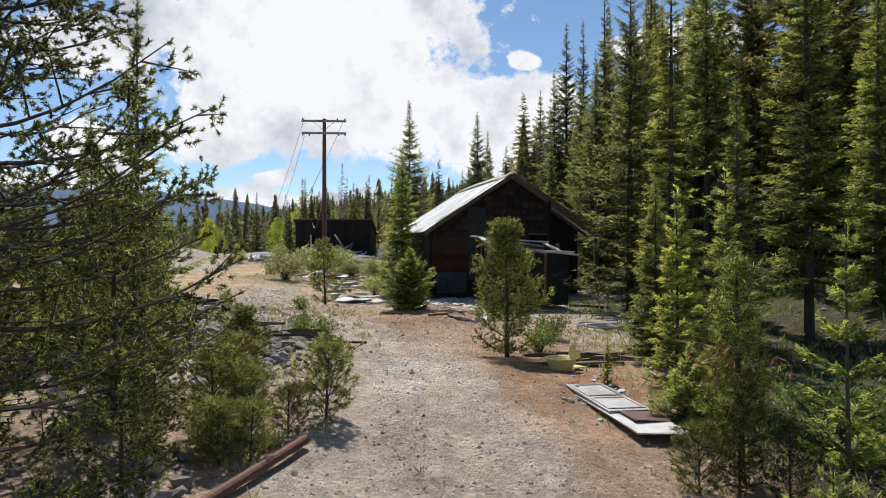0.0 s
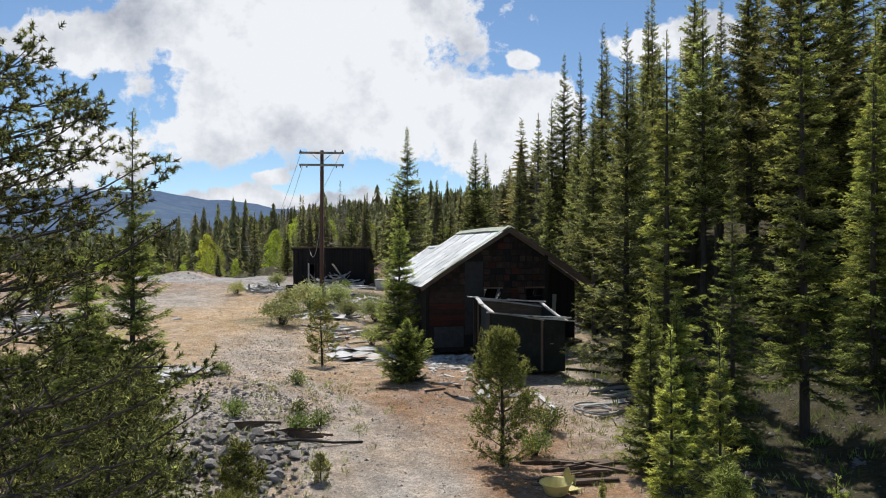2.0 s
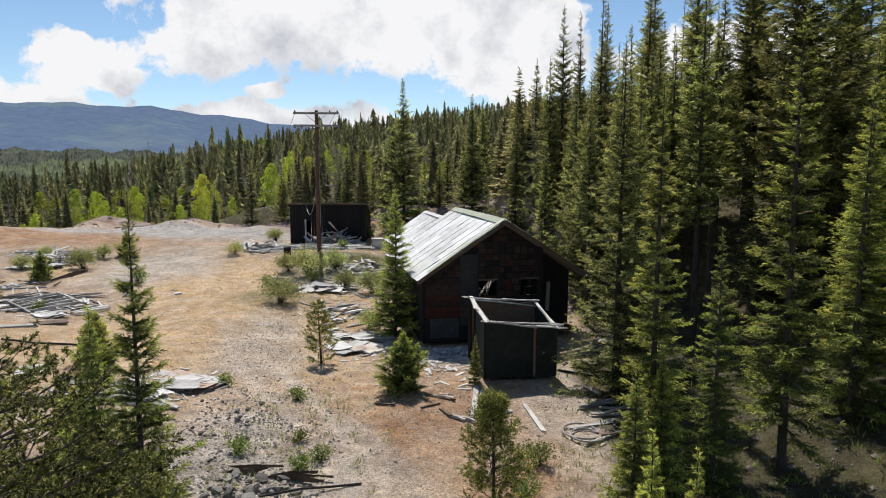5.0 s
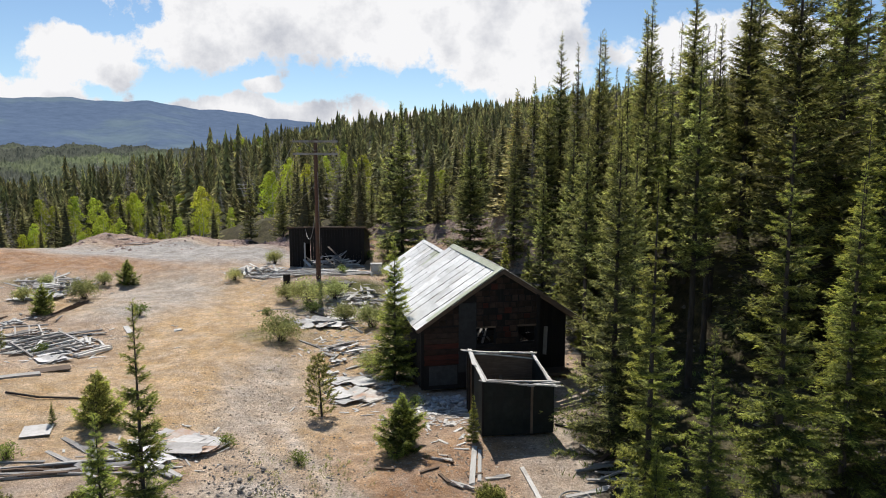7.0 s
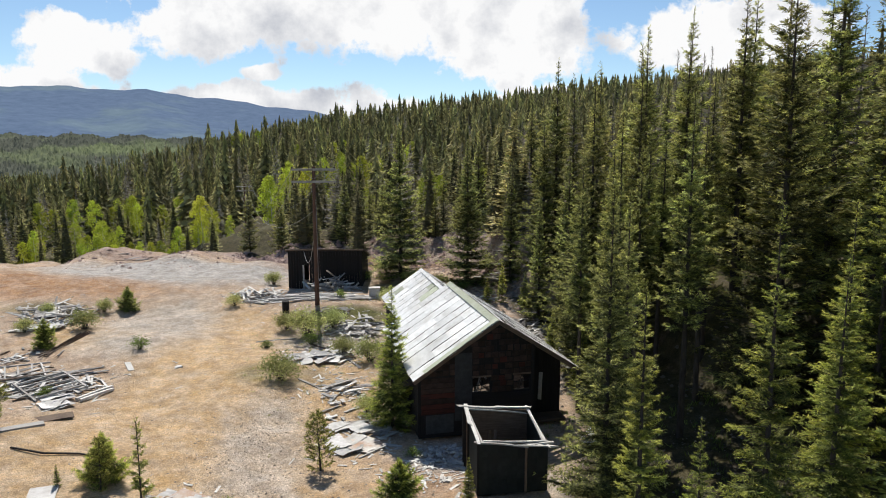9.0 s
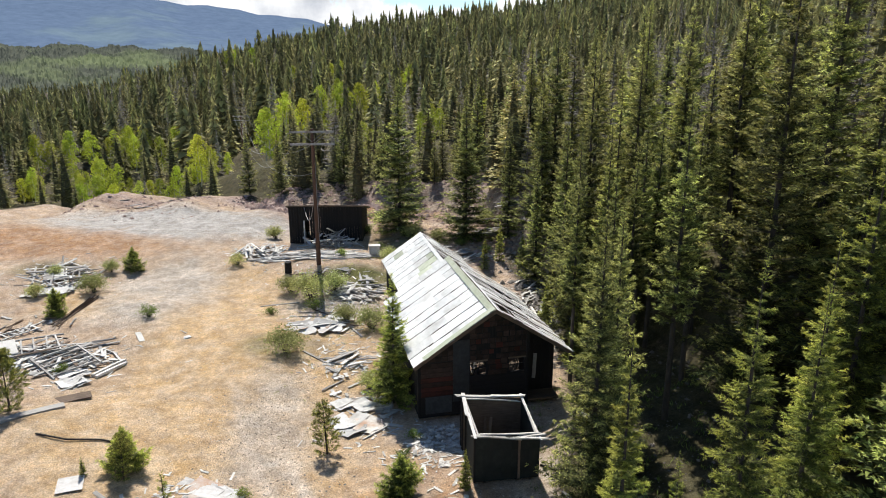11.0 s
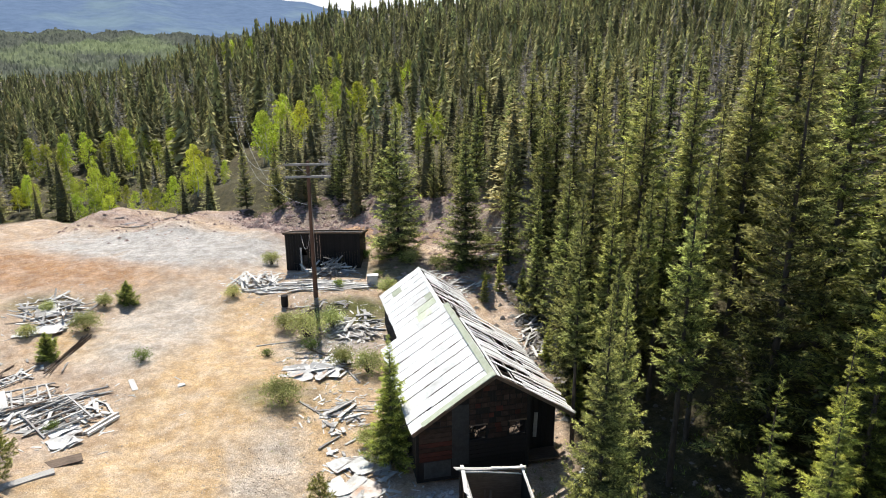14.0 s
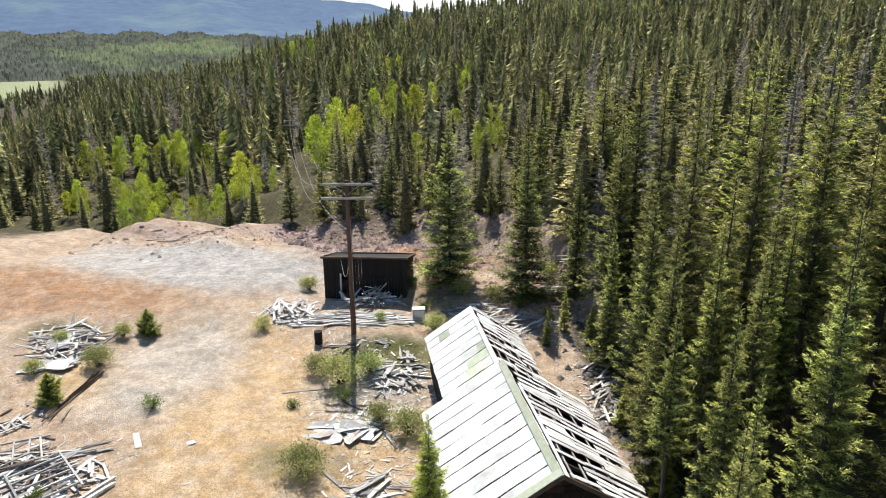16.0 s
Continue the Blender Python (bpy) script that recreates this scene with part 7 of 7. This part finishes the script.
lumber("fallen grey boards at the foot of the bank", -0.6, 58.4, 2.4, 1.5, 24, 31, 15, 60, GREY + PALE + BROWN, (0.4, 1.1), 0.2, 6)
lumber("broken beams behind the cabin", 7.2, 48.0, 1.0, 3.0, 16, 26, 60, 50, high=0.25)


lumber("weathered logs strewn over the waste mound", -32.5, 77.5, 5.5, 2.5, 12, 27, 10, 60, BROWN + GREY, (0.6, 1.3), 0.05, 6)


def single(name, label, category, a, b, width, thick, mat, lift=0.03):
    za, zb = gz(*a) + lift, gz(*b) + lift
    ob = beam(name, (*a, za), (*b, zb), width, thick, mat, None, seed=int(abs(a[0]) * 7))
    return tagged(ob, label, category)


single("plank", "pale plank lying beside the shed", "plank", (1.28, 21.8), (1.52, 24.6), 0.2, 0.05, M_WOODPALE)
single("plank", "pale plank lying beside the shed", "plank", (1.55, 22.0), (1.7, 24.3), 0.13, 0.05, M_WOODPALE)
single("plank", "pale plank lying before the shed", "plank", (3.1, 23.0), (3.42, 20.7), 0.16, 0.05, M_WOODPALE)
single("beam", "long grey squared beam beside a pine", "beam", (-20.4, 29.0), (-18.3, 31.1), 0.5, 0.12, M_WOODGREY, 0.06)
single("plank", "grey plank lying in the yard", "plank", (-18.7, 40.9), (-18.0, 39.8), 0.35, 0.04, M_WOODPALE)
single("plank", "long plank beside scrap lumber", "plank", (-7.75, 38.4), (-6.2, 37.0), 0.15, 0.05, M_WOODGREY)
single("plank", "grey plank in the yard", "plank", (-12.2, 46.3), (-9.6, 46.9), 0.14, 0.05, M_WOODGREY)
single("plank", "brown stick before the small spruce", "stick", (-0.45, 22.4), (0.15, 22.8), 0.1, 0.05, M_WOODBROWN)


def bent_pipe(name, label, category, pts, radius, mat, sides=8):
    path = [(x, y, gz(x, y) + radius + dz, radius) for x, y, dz in pts]
    return tagged(part(name, tube_mesh([path], sides), mat), label, category)


bent_pipe("rusty_pipe", "rusty iron pipe lying beside the track", "pipe", [(-2.75, 5.9, 0.02), (-2.3, 7.3, 0.03), (-1.78, 8.95, 0.05)], 0.062, M_RUST, 12)
bent_pipe("dead_stick", "long dark dead branch in the open yard", "branch", [(-18.1, 28.2, 0), (-16.5, 27.8, 0.05), (-15.0, 27.9, 0.02), (-13.5, 27.7, 0)], 0.045, M_BARK, 6)
bent_pipe("dead_stick", "thin curved dead branch beside the track", "branch", [(-4.2, 15.8, 0.1), (-3.3, 16.3, 0.16), (-2.6, 16.9, 0.05), (-1.9, 17.2, 0.0)], 0.03, M_BARK, 6)
bent_pipe("black_pipe", "black pipe lying beside the shed", "pipe", [(4.9, 26.8, 0), (5.5, 26.4, 0.02), (6.3, 26.1, 0)], 0.05, M_WOODDARK, 8)
for k, (cx, cy, r) in enumerate(((4.6, 20.6, 0.52), (4.7, 20.3, 0.44))):
    bent_pipe("old_hose", "coil of old hose beside the wood", "hose", [(cx + r * math.cos(a) * (1 + 0.05 * a), cy + 1.25 * r * math.sin(a), 0.02 * a) for a in np.linspace(0.6 * k, 5.2 + 0.6 * k, 16)], 0.03, M_WOODGREY, 6)


def wall_frame(x, y, turn, tip, length, deep, n, label, sheets):
    """A stud wall that fell over: plates, studs and what is left of its sheathing."""
    g = random.Random(int(abs(x) * 10))
    root = thing("collapsed_wall_frame", (x, y, gz(x, y) + 0.12), turn)
    root.matrix_basis = root.matrix_basis @ pose(0, 0, 0, tip, 2, 0)
    tagged(root, label, "wall frame", "scrap lumber of the yard")
    for yy in (-deep / 2, deep / 2):
        beam("plate", (-length / 2, yy, 0.2), (length / 2, yy, 0.2), 0.1, 0.09, M_WOODGREY, root)
    for k in range(n):
        xx = -length / 2 + (k + 0.5) * length / n
        beam("stud", (xx, -deep / 2, 0.2), (xx + g.uniform(-0.12, 0.12), deep / 2, 0.2), 0.09, 0.1, M_WOODGREY if k % 3 else M_WOODPALE, root, seed=k)
    for k in range(sheets):
        xx = -length / 2 + (k + 0.5) * length / max(n / 1.6, 1)
        board("sheathing", deep * g.uniform(0.8, 1.05), length / max(n / 1.6, 1) * 0.985, 0.025, M_WOODPALE if k % 4 else M_WOODGREY, root, pose(xx, g.uniform(-0.3, 0.3), 0.275 + 0.012 * (k % 2), 0, 0, 90 + g.uniform(-5, 5)), seed=k)
    return root


wall_frame(-20.9, 36.3, -42, 3, 3.5, 2.5, 5, "fallen grey stud wall with open studs", 0)
wall_frame(-24.2, 37.7, 32, 3, 4.6, 2.3, 7, "fallen stud wall with scraps of bleached sheathing", 2)
for k, (a, b) in enumerate((((-18.75, 34.9), (-18.0, 37.3)), ((-18.5, 34.8), (-17.75, 36.9)))):
    zz = gz(*a) + 0.1
    tagged(beam("beam", (*a, zz), (*b, gz(*b) + 0.1), 0.16, 0.14, M_WOODPALE, None, seed=k), "bleached squared beam beside a fallen wall", "beam")
build_dark = board("rotten_panel", 2.0, 0.8, 0.04, M_WOODBROWN, None, pose(-18.5, 31.95, gz(-18.5, 31.95) + 0.04, 1, 1, 32), seed=3)
tagged(build_dark, "brown rotten panel lying in the yard", "panel")
wall_frame(-28.4, 50.8, 25, 9, 2.6, 1.8, 6, "broken stud wall in a heap of boards", 2)


def chips(name, label, n, seed, spots):
    """Slivers and scraps of board strewn about the fallen lumber."""
    g = np.random.default_rng(seed)
    c = np.array(spots, float)
    k = g.integers(0, len(c), n)
    p = c[k, :2] + g.normal(0, 1, (n, 2)) * c[k, 2:3]
    z = height(p[:, 0], p[:, 1])
    a = g.uniform(0, 6.283, n)
    w = np.column_stack([np.cos(a), np.sin(a), g.normal(0, 0.08, n)])
    sd = np.column_stack([-np.sin(a), np.cos(a), g.normal(0, 0.1, n)])
    L, H = g.uniform(0.08, 0.7, n) ** 1.2, g.uniform(0.015, 0.06, n)
    b = np.column_stack([p, z + 0.015]) - w * (L / 2)[:, None]
    up = np.array([0, 0, 0.02])
    v = np.stack([b - sd * H[:, None], b + sd * H[:, None], b + w * L[:, None] + sd * H[:, None], b + w * L[:, None] - sd * H[:, None]], 1)
    v = np.concatenate([v, v + up], 1)
    q = np.array([(4, 5, 6, 7), (0, 1, 5, 4), (1, 2, 6, 5), (2, 3, 7, 6), (3, 0, 4, 7)])
    f = (q[None] + 8 * np.arange(n)[:, None, None]).reshape(-1, 4)
    me = bpy.data.meshes.new(name)
    me.from_pydata(v.reshape(-1, 3).tolist(), [], f.tolist())
    me.materials.append(M_WOODPALE)
    tagged(new(name, me), label, "wood scraps", kind="stuff")


chips("wood_scraps", "bleached slivers and scraps of board on the ground", 1800, 61, [(-21, 36.5, 2.0), (-28.5, 50.5, 2.0), (-10, 56, 3.0), (-6, 48, 2.0), (-6.8, 43, 1.6), (-3.2, 32, 1.5), (-5, 37.5, 1.2), (0.2, 27.5, 1.2), (1.8, 56, 2.0), (-10, 23.5, 0.9), (-14.5, 57, 1.5), (7, 46, 1.6)])


# ---- single things of the yard ----
def build_door_stack():
    """Two old doors and a board flung down beside the track."""
    z = gz(2.7, 10.8)
    m = pose(2.68, 10.75, z + 0.05, 0, 1, 98)
    base = board("white_board", 3.3, 0.72, 0.03, M_WHITEBOARD, None, m, seed=1)
    tagged(base, "long white painted board lying beside the track", "board")
    root = thing("old_door", (2.62, 11.2, z + 0.1), 98)
    tagged(root, "white panelled door lying flat on a board", "door")
    part("door_leaf", slab(-1.0, 1.0, -0.33, 0.33, 0, 0.03), M_WHITEBOARD, root)
    for x0, x1 in ((-0.9, -0.12), (0.0, 0.9)):
        for k, (y0, y1) in enumerate(((-0.29, -0.25), (0.25, 0.29))):
            part("moulding", slab(x0, x1, y0, y1, 0.03, 0.045), M_WOODGREY, root)
        part("moulding", slab(x0, x0 + 0.04, -0.25, 0.25, 0.03, 0.045), M_WOODGREY, root)
        part("moulding", slab(x1 - 0.04, x1, -0.25, 0.25, 0.03, 0.045), M_WOODGREY, root)
    red = board("maroon_board", 0.6, 0.55, 0.03, M_MAROON, None, pose(2.88, 9.95, z + 0.11, 2, 2, 98), seed=4)
    tagged(red, "maroon painted board lying on a white board", "board")


build_door_stack()


def build_tub():
    root = thing("yellow_tub", (2.35, 13.75, gz(2.35, 13.75)), 25)
    tagged(root, "cracked yellow plastic tub lying beside the young pine", "tub")
    prof = [(0.16, 0.0), (0.20, 0.03), (0.25, 0.18), (0.29, 0.25), (0.31, 0.26), (0.31, 0.24), (0.27, 0.22), (0.22, 0.12), (0.15, 0.05), (0.0, 0.045)]
    V, F, n = [], [], 18
    for r, z in prof:
        for k in range(n):
            a = 6.283 * k / n
            V.append((r * math.cos(a) * 1.15, r * math.sin(a), z))
    for j in range(len(prof) - 1):
        for k in range(n):
            F.append((j * n + k, j * n + (k + 1) % n, (j + 1) * n + (k + 1) % n, (j + 1) * n + k))
    F.append(tuple(reversed(range(n))))
    bowl = part("bowl", (V, F), M_YELLOW, root)
    bowl.data.shade_smooth()
    part("torn_side", prism([(-0.22, 0.2), (0.2, 0.22), (0.14, 0.42), (0.02, 0.5), (-0.05, 0.36), (-0.18, 0.4)], "x", 0.3, 0.325), M_YELLOW, root, "torn upright yellow side")
    part("broken_flap", prism([(-0.12, 0.0), (0.16, 0.0), (0.1, 0.3), (-0.08, 0.22)], "z", 0.02, 0.04), M_YELLOW, root).location = (0.42, -0.05, 0)


build_tub()


def build_barrel():
    root = thing("steel_barrel", (-11.4, 52.2, gz(-11.4, 52.2)))
    tagged(root, "blackened steel barrel standing before the boardwalk", "barrel")
    part("drum", tube_mesh([[(0, 0, 0, 0.27), (0, 0, 0.27, 0.27), (0, 0, 0.28, 0.285), (0, 0, 0.31, 0.285), (0, 0, 0.32, 0.27), (0, 0, 0.55, 0.27), (0, 0, 0.56, 0.285), (0, 0, 0.59, 0.285), (0, 0, 0.6, 0.27), (0, 0, 0.86, 0.27)]], 16), M_WOODDARK, root)
    part("rim", tube_mesh([[(0, 0, 0.86, 0.285), (0, 0, 0.89, 0.285)]], 16), M_WOODDARK, root)


build_barrel()


def build_box():
    root = thing("white_cabinet", (-4.9, 56.3, gz(-4.9, 56.3)), 8)
    tagged(root, "white enamel cabinet standing among planks", "cabinet")
    part("body", slab(-0.45, 0.45, -0.3, 0.3, 0, 0.85), M_WHITEBOARD, root)
    part("lid", slab(-0.48, 0.48, -0.33, 0.33, 0.85, 0.9), M_WHITEBOARD, root)
    part("door", slab(-0.38, 0.38, -0.33, -0.3, 0.08, 0.78), M_WHITEBOARD, root)


build_box()


def build_plate(x, y, w, d, turn, label, mat=M_WHITEBOARD):
    ob = part("metal_plate", slab(-w / 2, w / 2, -d / 2, d / 2, 0, 0.025), mat)
    ob.matrix_basis = pose(x, y, gz(x, y) + 0.04, 2, 1, turn)
    tagged(ob, label, "plate")


build_plate(-14.75, 24.6, 1.0, 1.05, 20, "pale square plate lying in the yard")
build_plate(-8.9, 24.3, 2.6, 1.3, -28, "rust-stained pale roofing sheet lying in the yard", M_RUSTSHEET)


def build_ladder_frame():
    root = thing("ladder_frame", (-26.1, 40.4, gz(-26.1, 40.4) + 0.03), 58)
    tagged(root, "bleached wooden ladder frame lying in the yard", "ladder")
    for y in (-0.42, 0.42):
        beam("rail", (-1.35, y, 0.05), (1.35, y + 0.04, 0.06), 0.1, 0.07, M_WOODPALE, root, seed=int(y * 10))
    for k in range(6):
        beam("rung", (-1.15 + 0.46 * k, -0.5, 0.1), (-1.12 + 0.46 * k, 0.5, 0.1), 0.1, 0.035, M_WOODPALE if k % 2 else M_WOODGREY, root, seed=k)


build_ladder_frame()


def build_brown_branch():
    """Dead browned boughs caught in the young pines."""
    g = np.random.default_rng(9)
    n = 260
    c = np.array([3.4, 8.1, gz(3.4, 8.1) + 1.35])
    base = c + g.normal(0, 1, (n, 3)) * np.array([0.3, 0.3, 0.22])
    w = unit(g.normal(0, 1, (n, 3)) + np.array([-0.6, 0, -0.5]))
    v, f = kites(base, w, unit(np.cross(w, g.normal(0, 1, (n, 3)))), 0.18 * g.uniform(0.6, 1.3, n), np.full(n, 0.012))
    tagged(part("dead_needles", (v, f), M_RUSTNEEDLE), "browned dead needles hanging in a young pine", "branch", kind="stuff")


build_brown_branch()
